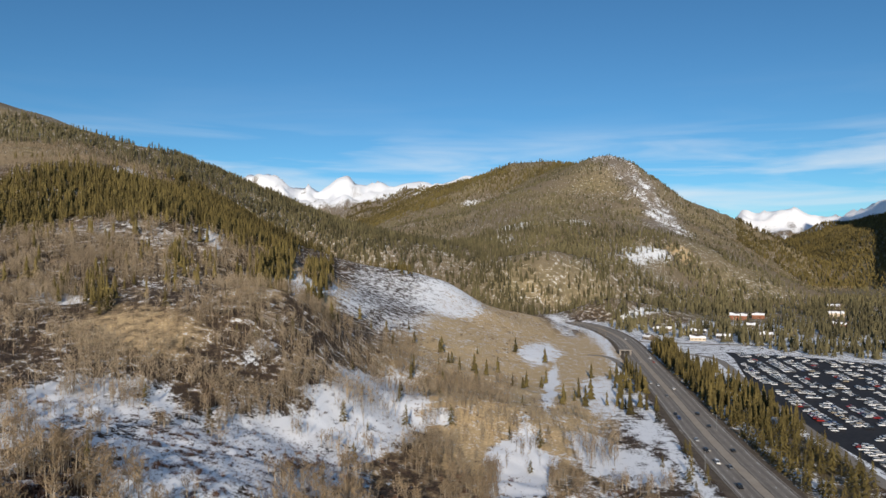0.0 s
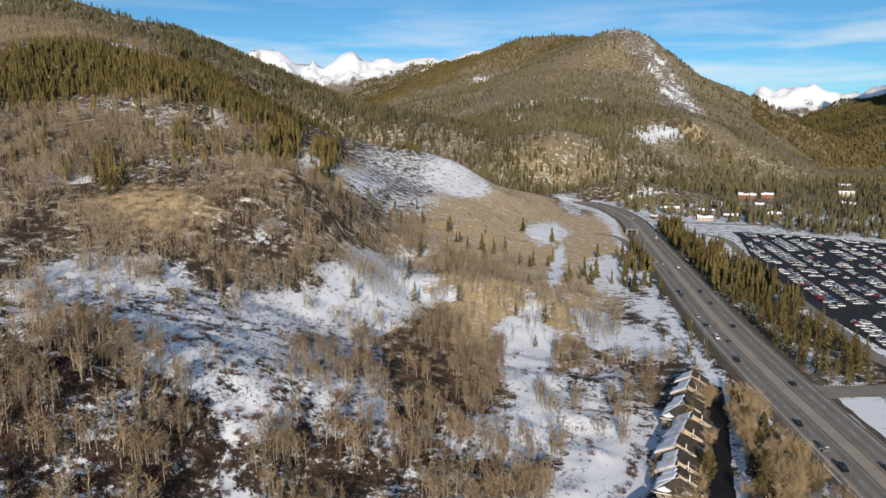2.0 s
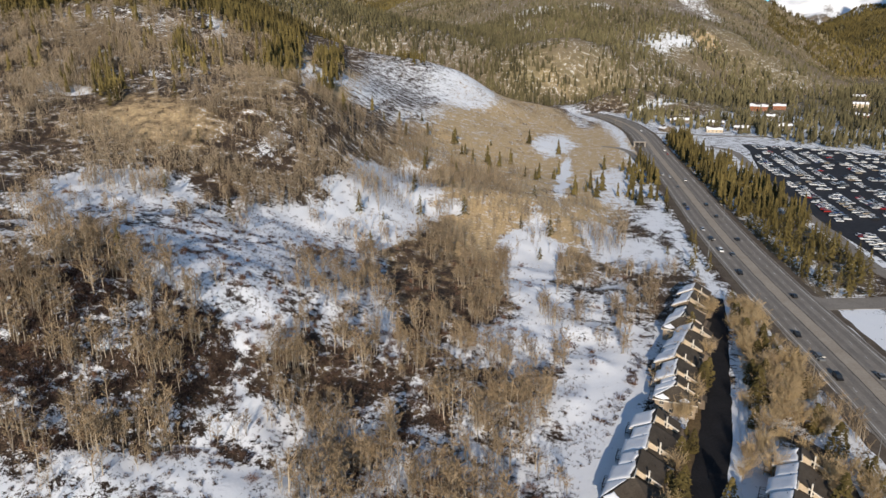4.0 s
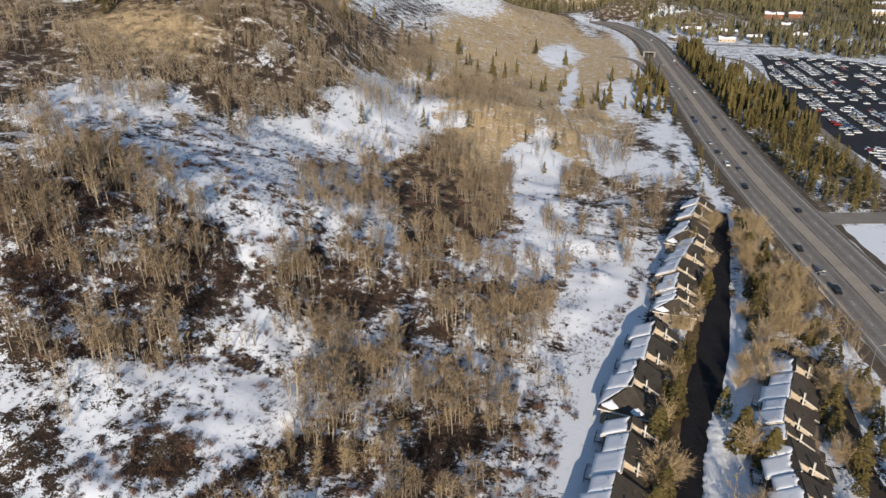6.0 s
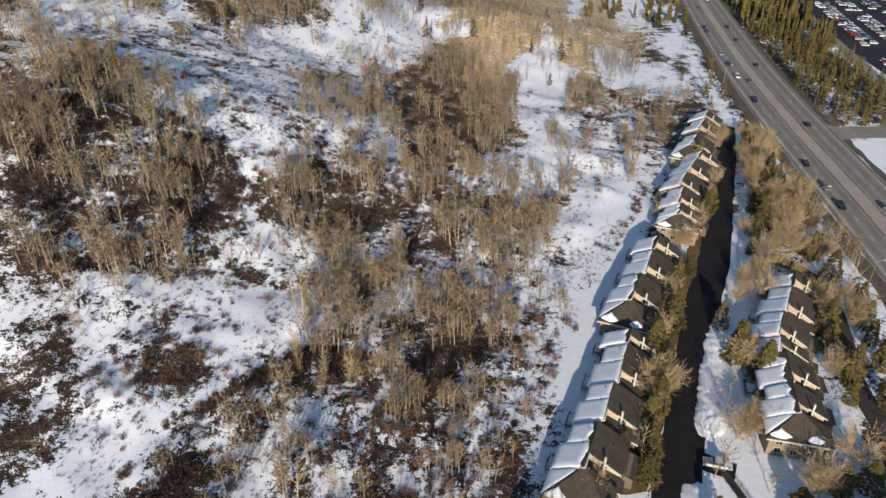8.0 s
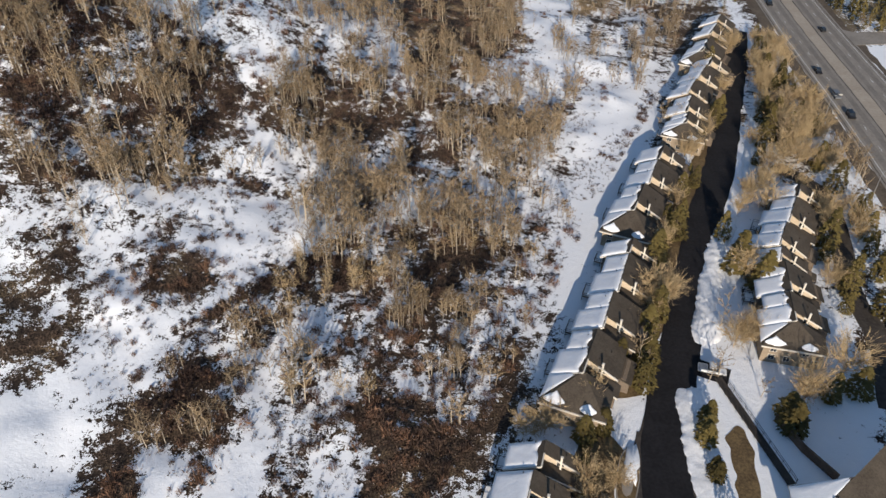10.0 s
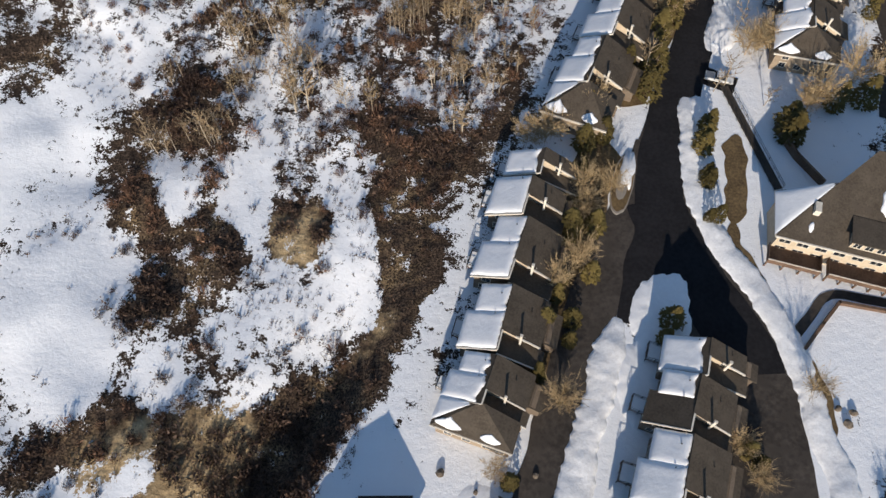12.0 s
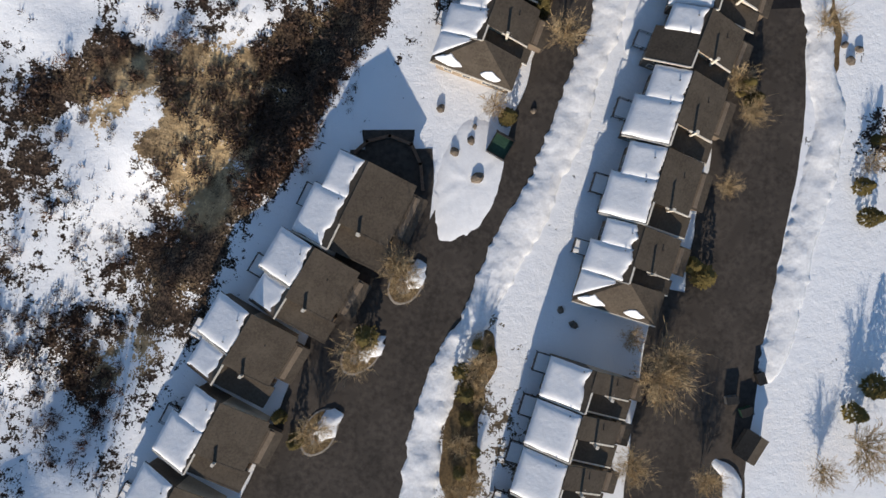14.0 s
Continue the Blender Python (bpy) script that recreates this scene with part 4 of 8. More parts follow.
def ground_height(x, y):
    """The height of the land, 0 on the valley floor."""
    x, y = np.asarray(x, float), np.asarray(y, float)
    h = np.full(x.shape, WEIGHT[-1])
    for (px, py, _), s, w in zip(SPOTS, SOFT, WEIGHT):
        h += w * np.sqrt((x - px) ** 2 + (y - py) ** 2 + s * s)
    for crest, fall in RIDGES:
        top = ridge_height(x, y, crest, fall)
        h = np.maximum(h, top) + 12 * np.exp(-np.abs(h - top) / 24) * (np.hypot(x, y) > 1700)
    rise = np.where(h <= 0, 0.0, np.where(h < 6, h * h / 12, h - 3))
    rough = np.clip(rise / 40, 0, 1)
    far = np.clip((rise - 90) / 260, 0, 1)
    # hummocks of the rough field west of the houses
    edge = np.interp(y, (-66, -9.5, 21, 76, 116, 175, 229, 281), (-54, -33, -19, -4, 13, 36, 62, 82))
    field = np.clip((edge - x) / 9, 0, 1) * (np.hypot(x, y) < 330)
    rise = rise + field * (0.9 + 0.9 * grain(x, y, 14, 15) + 0.55 * grain(x, y, 6, 16))
    # a fill slope that drops from the snow beside the lower terrace into a brushy ditch
    rim = np.interp(y, (-37, -17, -6, 4, 18, 28, 38, 60), (-51.5, -42.5, -39.4, -32.7, -20.9, -14.2, -10.2, -6))
    d = (rim - x) * 0.8
    fall = np.clip(d / 8, 0, 1)
    back = np.clip((d - 9) / 14, 0, 1)
    along = np.clip((y + 45) / 20, 0, 1) * np.clip((62 - y) / 22, 0, 1)
    rise = rise - 5.2 * along * (fall * fall * (3 - 2 * fall)) * (1 - back * back * (3 - 2 * back))
    rise = rise + np.clip((rise - 0.2) / 0.9, 0, 1) * (np.hypot(x, y) < 700) * (0.85 * grain(x, y, 14, 13) + 0.42 * grain(x, y, 5.5, 14) * (np.hypot(x, y) < 380))
    z = rise + rough * (1.6 * grain(x, y, 60, 1) + 0.7 * grain(x, y, 21, 2) + 0.25 * grain(x, y, 7, 3))
    ridge = 1 - np.abs(grain(x, y, 420, 4)), 1 - np.abs(grain(x, y, 170, 5)), 1 - np.abs(grain(x, y, 60, 6))
    alps = np.clip((np.hypot(x, y) - 3420) / 500, 0, 1) * np.clip(rise / 200, 0, 1)
    z = z + alps * (66 * ((1 - np.abs(grain(x, y, 380, 7))) ** 2 - 0.52) + 52 * ((1 - np.abs(grain(x, y, 150, 8))) ** 2 - 0.52) + 26 * ((1 - np.abs(grain(x, y, 80, 9))) ** 2 - 0.52))
    crag = np.clip(1.5 - np.hypot((x - 580) / 110, (y - 2130) / 230), 0, 1)
    z = z + crag * (20 * ((1 - np.abs(grain(x, y, 75, 11))) ** 2 - 0.5) + 9 * (1 - np.abs(grain(x, y, 30, 12)) - 0.5))
    return z + far * (26 * (ridge[0] - 0.7) + 13 * (ridge[1] - 0.7) + 5 * (ridge[2] - 0.7))


def soft_patches(x, y, patches, start, first=0.0):
    """Lays oval patches (x, y, half length, half width, turn, value) over a start value; soft rims, later ones on top."""
    v = np.zeros(np.shape(x)) + start
    wx, wy = x + 3 * grain(x, y, 14, 21) + 1.2 * grain(x, y, 5, 22), y + 3 * grain(x, y, 14, 23) + 1.2 * grain(x, y, 5, 24)
    for px, py, a, b, turn, value in patches:
        c, s = math.cos(radians(turn)), math.sin(radians(turn))
        u, w = (wx - px) * c + (wy - py) * s, (wy - py) * c - (wx - px) * s
        d = np.hypot(u / a, w / b)
        k = np.clip((1.4 - d) / 0.8, 0, 1)
        k = k * k * (3 - 2 * k)
        v = v * (1 - k) + value * k
    return v


def swath(x, y):
    """Long drifts and brush lines that run aslant down the field, -1 to 1."""
    c, s = math.cos(radians(55)), math.sin(radians(55))
    u, v = x * c + y * s, y * c - x * s
    return 0.62 * grain(u / 3.2, v, 11, 61) + 0.42 * grain(u / 2, v, 5, 62) + 0.3 * grain(x, y, 24, 63)


def line_side(x, y, line):
    """How far points lie from a polyline."""
    best = np.full(np.shape(x), 1e9)
    for (ax, ay), (bx, by) in zip(line, line[1:]):
        dx, dy = bx - ax, by - ay
        k = np.clip(((x - ax) * dx + (y - ay) * dy) / (dx * dx + dy * dy), 0, 1)
        best = np.minimum(best, np.hypot(x - ax - k * dx, y - ay - k * dy))
    return best


HIGHWAY_LINE = [(119, 36.5), (135, 189.6), (144.5, 312), (155.3, 410), (174.7, 547), (194, 684), (212, 807), (219, 884), (219, 951), (211, 1016), (196, 1060), (165, 1114)]


ROCKY_LINE = [(558, 2330), (578, 2267), (604, 2187), (612, 2042), (592, 1900), (560, 1790)]


def rocky(x, y):
    """How bare the stony face below the summit is, 0 to 1."""
    return np.clip(1.5 - line_side(x, y, ROCKY_LINE) / 52 + 0.5 * grain(x, y, 50, 47), 0, 1)


def mountain_wood(x, y):
    """How thick the forest stands on the far slopes and on the valley floor, 0 to 1."""
    r, z = np.hypot(x, y), ground_height(x, y)
    az = np.degrees(np.arctan2(x, y))
    gaps = grain(x, y, 210, 33) * 0.5 + grain(x, y, 90, 31) * 0.6 + grain(x, y, 40, 32) * 0.5
    w = np.clip(0.70 + gaps * 0.9, 0.04, 1)
    far = np.clip((r - 1104) / 60, 0, 1)
    high = np.clip((470 - z) / 60, 0, 1) * np.clip((3957 - r) / 200, 0, 1)
    east = np.clip((az - 12) / 2, 0, 1) * np.clip((r - 820 - 12 * (26 - az)) / 40, 0, 1)
    w = w * np.maximum(far, east) * high
    w = w * (1 - np.clip((-6 - az) / 3, 0, 1) * np.clip((1480 - r) / 80, 0, 1))
    # a gapless stand on the east slopes, to help darken them as if shaded
    w = np.maximum(w, np.clip((az - 24.5) / 1.5, 0, 1) * np.clip((r - 2300) / 200, 0, 1) * high)
    return w * (1 - 0.82 * rocky(x, y))


def build_land():
    turn = np.concatenate([np.arange(-180, -44, 2.2), np.arange(-44, 44, 0.22), np.arange(44, 180, 2.2)])
    ring = np.concatenate([[0.0], np.arange(1.5, 160, 1.5), np.geomspace(160, 4880, 350)])
    a, r = np.meshgrid(np.radians(turn), ring)
    x, y = r * np.sin(a), r * np.cos(a)
    z = ground_height(x, y)
    rows, cols = x.shape
    i, j = np.meshgrid(np.arange(rows - 1), np.arange(cols), indexing="ij")
    k = (j + 1) % cols
    quads = np.stack([i * cols + j, i * cols + k, (i + 1) * cols + k, (i + 1) * cols + j], -1).reshape(-1, 4)
    me = grid_mesh("ground", np.stack([x, y, z], -1).reshape(-1, 3), quads)
    me.polygons.foreach_set("use_smooth", np.ones(len(quads), bool))
    x, y, z = x.ravel(), y.ravel(), z.ravel()
    r = np.hypot(x, y)
    snow = soft_patches(x, y, SNOW, 0.53 - 0.27 * np.clip((r - 260) / 90, 0, 1))
    loose = np.clip((0.93 - snow) / 0.15, 0, 1) * np.clip((snow - 0.24) / 0.1, 0, 1)
    snow = snow + 0.24 * swath(x, y) * loose * (r < 420)
    dist = line_side(x, y, HIGHWAY_LINE)
    flat = (z < 0.5) & (y > 150)
    snow = np.where(flat & (r < 900), np.maximum(snow, np.clip(0.75 - np.abs(dist - 27) / 20, 0.3, 0.75)), snow)
    snow = np.where(flat & (x > 210), np.maximum(snow, 0.62), snow)
    far = np.clip((r - 1104) / 80, 0, 1)
    slope_noise = 0.5 * grain(x, y, 90, 41) + 0.4 * grain(x, y, 33, 42)
    steep = grain(x * 1.2, y * 0.4, 60, 45) + 0.5 * grain(x, y, 24, 46)
    peaks = np.where(r > 3370, np.clip((z - np.where(x > 700, 150, np.clip(330 + 0.11 * (x + 500), 240, 420)) + 50 * slope_noise) / 90, -0.4, 0.95) + 0.12 - 0.95 * np.clip(steep - 0.22, 0, 0.7), 0)
    bare = 0.13 + 0.16 * slope_noise + 0.10 * np.clip((1750 - r) / 200, 0, 1)
    # gullies of snow down the rocky face
    gully = grain(x + 0.35 * y, y * 0.25, 17, 43) + 0.7 * grain(x + 0.35 * y, y * 0.4, 9, 44)
    face = rocky(x, y)
    bare = bare + face * (0.20 + 0.42 * gully)
    for px, py, a, b, k in ((185, 1759, 60, 50, 0.55), (130, 1661, 35, 45, 0.5), (320, 1739, 45, 50, 0.45), (410, 1495, 45, 60, 0.35),
                            (465, 1524, 30, 40, 0.4), (100, 2580, 30, 45, 0.5), (170, 2394, 30, 60, 0.5), (60, 2931, 60, 60, 0.4)):
        bare = bare + (k + 0.3 * slope_noise) * np.clip(1.4 - np.hypot((x - px) / a, (y - py) / b), 0, 1)
    snow = snow * (1 - far) + far * np.maximum(bare, peaks)
    wood = mountain_wood(x, y)
    wood = np.maximum(wood, np.clip(soft_patches(x, y, CONIFER, 0), 0, 1))
    grass = soft_patches(x, y, GRASS, 0.20 + 0.14 * np.clip((r - 300) / 60, 0, 1))
    sand = np.clip(1.4 - np.hypot((x - 520) / 32, (y - 1553) / 50), 0, 1)
    for key, v in (("snow", snow), ("grass", np.maximum(grass, sand)), ("wood", np.clip(np.maximum(0.8 * far, wood), 0, 1) * (1 - sand) * (1 - np.clip((peaks - 0.1) * 4, 0, 1) * (r > 3370))), ("rock", np.clip(np.maximum(face, (r > 3370) * np.clip((z - 260) / 60, 0, 1)), 0, 1))):
        me.attributes.new(key, "FLOAT", "POINT").data.foreach_set("value", v.astype(np.float32))
    me.materials.append(LAND)
    return tagged(new("ground", me), "snow-patched brown hillside, valley floor and mountain slopes", "ground", kind="structure")


def grid_mesh(name, verts, faces):
    """A mesh from arrays of corners and of faces that all have the same number of corners."""
    verts, faces = np.asarray(verts, np.float32), np.asarray(faces, np.int32)
    me = bpy.data.meshes.new(name)
    me.vertices.add(len(verts))
    me.vertices.foreach_set("co", verts.ravel())
    me.loops.add(faces.size)
    me.loops.foreach_set("vertex_index", faces.ravel())
    me.polygons.add(len(faces))
    me.polygons.foreach_set("loop_start", np.arange(len(faces), dtype=np.int32) * faces.shape[1])
    me.polygons.foreach_set("use_smooth", np.zeros(len(faces), bool))
    me.update(calc_edges=True)
    return me


ground = build_land()


# ---- helpers for things and parts ----
def empty(name, m, label, category, group=""):
    ob = new(name)
    ob.empty_display_size = 0.3
    ob.matrix_world = m
    return tagged(ob, label, category, group)


def part(name, bm, material, parent, label="", smooth=False):
    """Links a bmesh as one mesh object under a thing or a part."""
    me = bpy.data.meshes.new(name)
    bmesh.ops.recalc_face_normals(bm, faces=bm.faces)
    bm.to_mesh(me)
    bm.free()
    if smooth:
        for f in me.polygons:
            f.use_smooth = True
    me.materials.append(material)
    ob = new(name, me)
    ob.parent = parent
    return tagged(ob, label)


def block(x0, x1, y0, y1, z0, z1, bm=None, bevel=0.0):
    bm = bm or bmesh.new()
    v = [bm.verts.new((x, y, z)) for z in (z0, z1) for y in (y0, y1) for x in (x0, x1)]
    f = [bm.faces.new([v[i] for i in q]) for q in ((0, 1, 3, 2), (4, 5, 7, 6), (0, 1, 5, 4), (2, 3, 7, 6), (0, 2, 6, 4), (1, 3, 7, 5))]
    if bevel:
        bmesh.ops.bevel(bm, geom=list({e for q in f for e in q.edges}), offset=bevel, segments=1, affect="EDGES")
    return bm


def prism(profile, y0, y1, bm=None):
    """A solid with an outline in x and z, drawn out along y."""
    bm = bm or bmesh.new()
    a = [bm.verts.new((x, y0, z)) for x, z in profile]
    b = [bm.verts.new((x, y1, z)) for x, z in profile]
    n = len(profile)
    bm.faces.new(a)
    bm.faces.new(b[::-1])
    for i in range(n):
        bm.faces.new((a[i], a[(i + 1) % n], b[(i + 1) % n], b[i]))
    return bm


def slab(corners, thick, bm=None):
    """A flat piece with its top at these corners."""
    bm = bm or bmesh.new()
    a = [bm.verts.new(c) for c in corners]
    b = [bm.verts.new((c[0], c[1], c[2] - thick)) for c in corners]
    n = len(a)
    bm.faces.new(a)
    bm.faces.new(b[::-1])
    for i in range(n):
        bm.faces.new((a[i], a[(i + 1) % n], b[(i + 1) % n], b[i]))
    return bm


def tube(bm, a, b, ra, rb=None, sides=6):
    """A round bar from a to b."""
    a, b = Vector(a), Vector(b)
    rb = ra if rb is None else rb
    q = (b - a).to_track_quat("Z", "Y")
    rings = []
    for p, r in ((a, ra), (b, rb)):
        rings.append([bm.verts.new(p + q @ Vector((r * math.cos(2 * math.pi * k / sides), r * math.sin(2 * math.pi * k / sides), 0))) for k in range(sides)])
    bm.faces.new(rings[0][::-1])
    bm.faces.new(rings[1])
    for k in range(sides):
        n = (k + 1) % sides
        bm.faces.new((rings[0][k], rings[0][n], rings[1][n], rings[1][k]))
    return bm


# ---- roads ----
def smooth_line(points, step):
    """A rounded line through points, sampled about every step metres."""
    p = [Vector((*q, 0)) for q in points]
    p = [2 * p[0] - p[1]] + p + [2 * p[-1] - p[-2]]
    out = []
    for a, b, c, d in zip(p, p[1:], p[2:], p[3:]):
        n = max(1, round((c - b).length / step))
        for k in range(n):
            t = k / n
            out.append(0.5 * (2 * b + (c - a) * t + (2 * a - 5 * b + 4 * c - d) * t * t + (3 * b - a - 3 * c + d) * t ** 3))
    return out + [p[-2]]


def ribbon(name, points, left, right, lift, material, label="", category="", step=6, skirt=0.4, kind="structure", parent=None, ragged=0.0, dashes=None, taper=0):
    """A strip along a line, from left to right of it. dashes: (length, gap); taper: steps over which its ends are rounded off."""
    line = smooth_line(points, step)
    v, f = [], []
    for i, q in enumerate(line):
        d = (line[min(i + 1, len(line) - 1)] - line[max(i - 1, 0)]).normalized()
        side = Vector((d.y, -d.x, 0))
        end = min(1, (min(i, len(line) - 1 - i) + 0.1) / taper) ** 0.5 if taper else 1
        for s, drop in ((left, skirt), (left, 0), (right, 0), (right, skirt)):
            w = q + side * end * (s + ragged * (noise.noise((q.x * 0.23, q.y * 0.23, s)) + 0.35 * noise.noise((q.x * 0.45, q.y * 0.45, s))))
            v.append((w.x, w.y, lift - drop))
    for i in range(len(line) - 1):
        if dashes and (i % (dashes[0] + dashes[1])) >= dashes[0]:
            continue
        for k in ((1,) if skirt == 0 else range(3)):
            a = i * 4 + k
            f.append((a, a + 1, a + 5, a + 4))
    me = grid_mesh(name, v, np.array(f))
    me.materials.append(material)
    ob = new(name, me)
    if parent:
        ob.parent = parent
        return tagged(ob, label)
    return tagged(ob, label, category, kind=kind)


highway = ribbon("highway", HIGHWAY_LINE, -14, 14, 0.20, HIGHWAY_TOP, "wide grey salted four-lane highway with a paved median", "road")
ribbon("edge_line", HIGHWAY_LINE, -12.0, -11.8, 0.214, PAINT_WHITE, parent=highway, skirt=0)
ribbon("edge_line", HIGHWAY_LINE, 11.8, 12.0, 0.214, PAINT_WHITE, parent=highway, skirt=0)
ribbon("lane_line", HIGHWAY_LINE, -7.6, -7.45, 0.214, PAINT_WHITE, parent=highway, skirt=0, step=3, dashes=(1, 3))
ribbon("lane_line", HIGHWAY_LINE, 7.45, 7.6, 0.214, PAINT_WHITE, parent=highway, skirt=0, step=3, dashes=(1, 3))
ribbon("median", HIGHWAY_LINE, -2.6, 2.2, 0.222, MEDIAN_TOP, "paler sanded median", parent=highway, skirt=0, ragged=0.5)
for s in (-2.9, 2.5, -13.2, 13.0):
    ribbon("seam", HIGHWAY_LINE, s - 0.16, s + 0.16, 0.216, ASPHALT, "dark tarred seam", parent=highway, skirt=0, ragged=0.25, step=4)
for s in (-9.7, -5.3, 4.9, 9.4):
    ribbon("wheel_track", HIGHWAY_LINE, s - 1.0, s + 1.0, 0.208, TRACK_TOP, "slightly darker travelled strip", parent=highway, skirt=0, ragged=0.15)
ribbon("shoulder", HIGHWAY_LINE, -18.5, -14.0, 0.11, GRAVEL, "dark sanded gravel verge along the highway", "verge", ragged=1.5)
ribbon("shoulder", HIGHWAY_LINE, 14.0, 17.0, 0.11, GRAVEL, "dark sanded gravel verge along the highway", "verge", ragged=1.2)

STREET_LINE = [(-15.9, -78), (-10.4, -38.3), (-5.2, -21.6), (2.1, -8.2), (9.2, 6.2), (14.7, 22.4), (19.2, 38.5), (24.2, 53.5), (33.3, 72.4), (40.3, 90.2), (46.2, 106), (53.2, 125.7), (62.2, 151.3), (76.2, 184.7), (89.1, 222), (104.1, 265.1), (112.1, 292.5)]
LANE_LINE = [(41.3, -78), (41.8, -51), (42.9, -26.8), (46.1, -2), (49.3, 20.4), (49.1, 37.5), (46, 48.5), (40.4, 60.4), (36.8, 72.4)]
YARD_LINE = [(-9.2, 15.2), (-9.0, 8.2), (-10.5, -1), (-15, -16.4), (-22.8, -38.3), (-38, -73.7)]
LOOP_LINE = [(92.2, 184.7), (99.2, 172.9), (99.3, 160.2), (96.3, 145.4), (91.4, 128.7), (90.4, 110.9), (84.5, 92.2)]
JUNCTION_LINE = [(142.2, 280.8), (152.2, 283.7), (166.2, 285.6), (182.2, 286.6), (215.2, 292.5)]
FRONTAGE_LINE = [(212.2, 292.5), (206.2, 326.8), (213.1, 375.7), (231.1, 468.6), (250.1, 585.9), (272.1, 698.3), (256, 740.3), (230, 765.8), (214, 781.4)]
street = ribbon("street", STREET_LINE, -4.2, 4.4, 0.10, ASPHALT, "dark worn asphalt street between the townhouses", "street", step=2, ragged=0.5)
ribbon("street_fork", [(27.3, 56.5), (33.3, 70.4), (38.3, 84.3)], -5, 6.5, 0.09, ASPHALT, "dark asphalt where the street forks", "street", step=2, ragged=0.4)
ribbon("street_surface", [(31.1, 46.7), (33.4, 57.5), (35.9, 65.9), (37.1, 76.7), (40.3, 90.2), (46.2, 106), (53.2, 125.7), (62.2, 151.3), (76.2, 184.7), (89.1, 222), (104.1, 265.1), (112.1, 292.5)], -4.3, 4.5, 0.112, NEW_ASPHALT, "newer dark asphalt of the upper street", "street", step=2, ragged=0.5, skirt=0.2)
ribbon("lane_surface", [(49.2, 39), (48.6, 43), (45.6, 50), (40.4, 60.4), (36.8, 72.4)], -6.5, 4.2, 0.108, NEW_ASPHALT, "newer dark asphalt where the lane meets the street", "street", step=2, ragged=0.5, skirt=0.2)
ribbon("lane", LANE_LINE, -8.6, 5.2, 0.095, ASPHALT, "dark worn asphalt lane behind the townhouses", "street", step=2, ragged=0.6)
ribbon("yard", YARD_LINE, -6.5, 6.5, 0.085, ASPHALT, "asphalt yard in front of the garages", "yard", step=2, ragged=0.4)
ribbon("yard", [(3, 5), (-0.2, -2), (-5.7, -13.3), (-11.9, -28.9), (-18.8, -54.2)], -5.5, 5, 0.08, ASPHALT, "asphalt yard in front of the garages", "yard", step=2, ragged=0.3)
ribbon("yard", [(-9.4, 18.2), (-9.2, 13.5)], -3.6, 4.2, 0.083, ASPHALT, "rounded end of the asphalt yard", "yard", step=1, ragged=0.5)
ribbon("driveway", [(36.2, -5.2), (35.0, -12.7), (33.8, -21.5), (32.9, -30.3), (32.3, -38.2)], -3.2, 3.4, 0.088, ASPHALT, "worn asphalt apron in front of the garages", "street", step=2, ragged=0.4)
ribbon("parking_spur", [(45.5, 105.3), (48.7, 103.4), (51.9, 101.3), (55.0, 99.8)], -2.4, 2.4, 0.118, NEW_ASPHALT, "short dark asphalt spur off the street", "street", step=1, ragged=0.4, skirt=0.2)
ribbon("loop_road", LOOP_LINE, -2.6, 2.6, 0.09, ASPHALT, "narrow dark asphalt loop road", "road", step=3, ragged=0.3)
ribbon("junction", JUNCTION_LINE, -7, 6, 0.19, HIGHWAY_TOP, "grey turning road off the highway", "road", step=3)
ribbon("junction_slip", [(146.1, 321.9), (149.1, 304.2), (156.2, 291.5), (168.2, 286.6)], -3.2, 3.2, 0.185, HIGHWAY_TOP, "grey slip road into the junction", "road", step=3)
ribbon("frontage_road", FRONTAGE_LINE, -4, 4, 0.12, HIGHWAY_TOP, "grey frontage road beside the car park", "road", step=6)
ribbon("underpass_road", [(160, 585.9), (166, 644.6), (170, 703.2), (163, 727.6), (150, 734.5)], -3.4, 3.4, 0.13, HIGHWAY_TOP, "grey side road below the highway bank", "road", step=6)
ribbon("side_road", [(233, 840), (262, 830.3), (300, 818.5), (360.1, 806.8), (450.1, 796.1)], -4, 4, 0.13, HIGHWAY_TOP, "grey valley road past the car park", "road", step=8)

LOT_CORNERS = [(217.2, 336.5), (222.1, 409.9), (250.1, 576.1), (292.1, 711), (300, 752.1), (355.1, 724.7), (420.1, 673.9), (560.1, 585.9), (640.3, 468.6), (520.5, 292.5), (330.4, 263.1)]


def inside_lot(x, y, grow=0.0):
    hit = np.zeros(np.shape(x), bool)
    cx, cy = np.mean(LOT_CORNERS, axis=0)
    c = [(cx + (a - cx) * (1 + grow), cy + (b - cy) * (1 + grow)) for a, b in LOT_CORNERS]
    for (ax, ay), (bx, by) in zip(c, c[1:] + c[:1]):
        hit ^= ((ay > y) != (by > y)) & (x < (bx - ax) * (y - ay) / ((by - ay) or 1e-9) + ax)
    return hit


lot = tagged(new("car_park", bpy.data.meshes.new("car_park")), "dark asphalt car park filled with rows of cars", "car park", kind="structure")
b = slab([(x, y, 0.16) for x, y in LOT_CORNERS], 0.5)
bmesh.ops.recalc_face_normals(b, faces=b.faces)
b.to_mesh(lot.data)
b.free()
lot.data.materials.append(LOT_TOP)

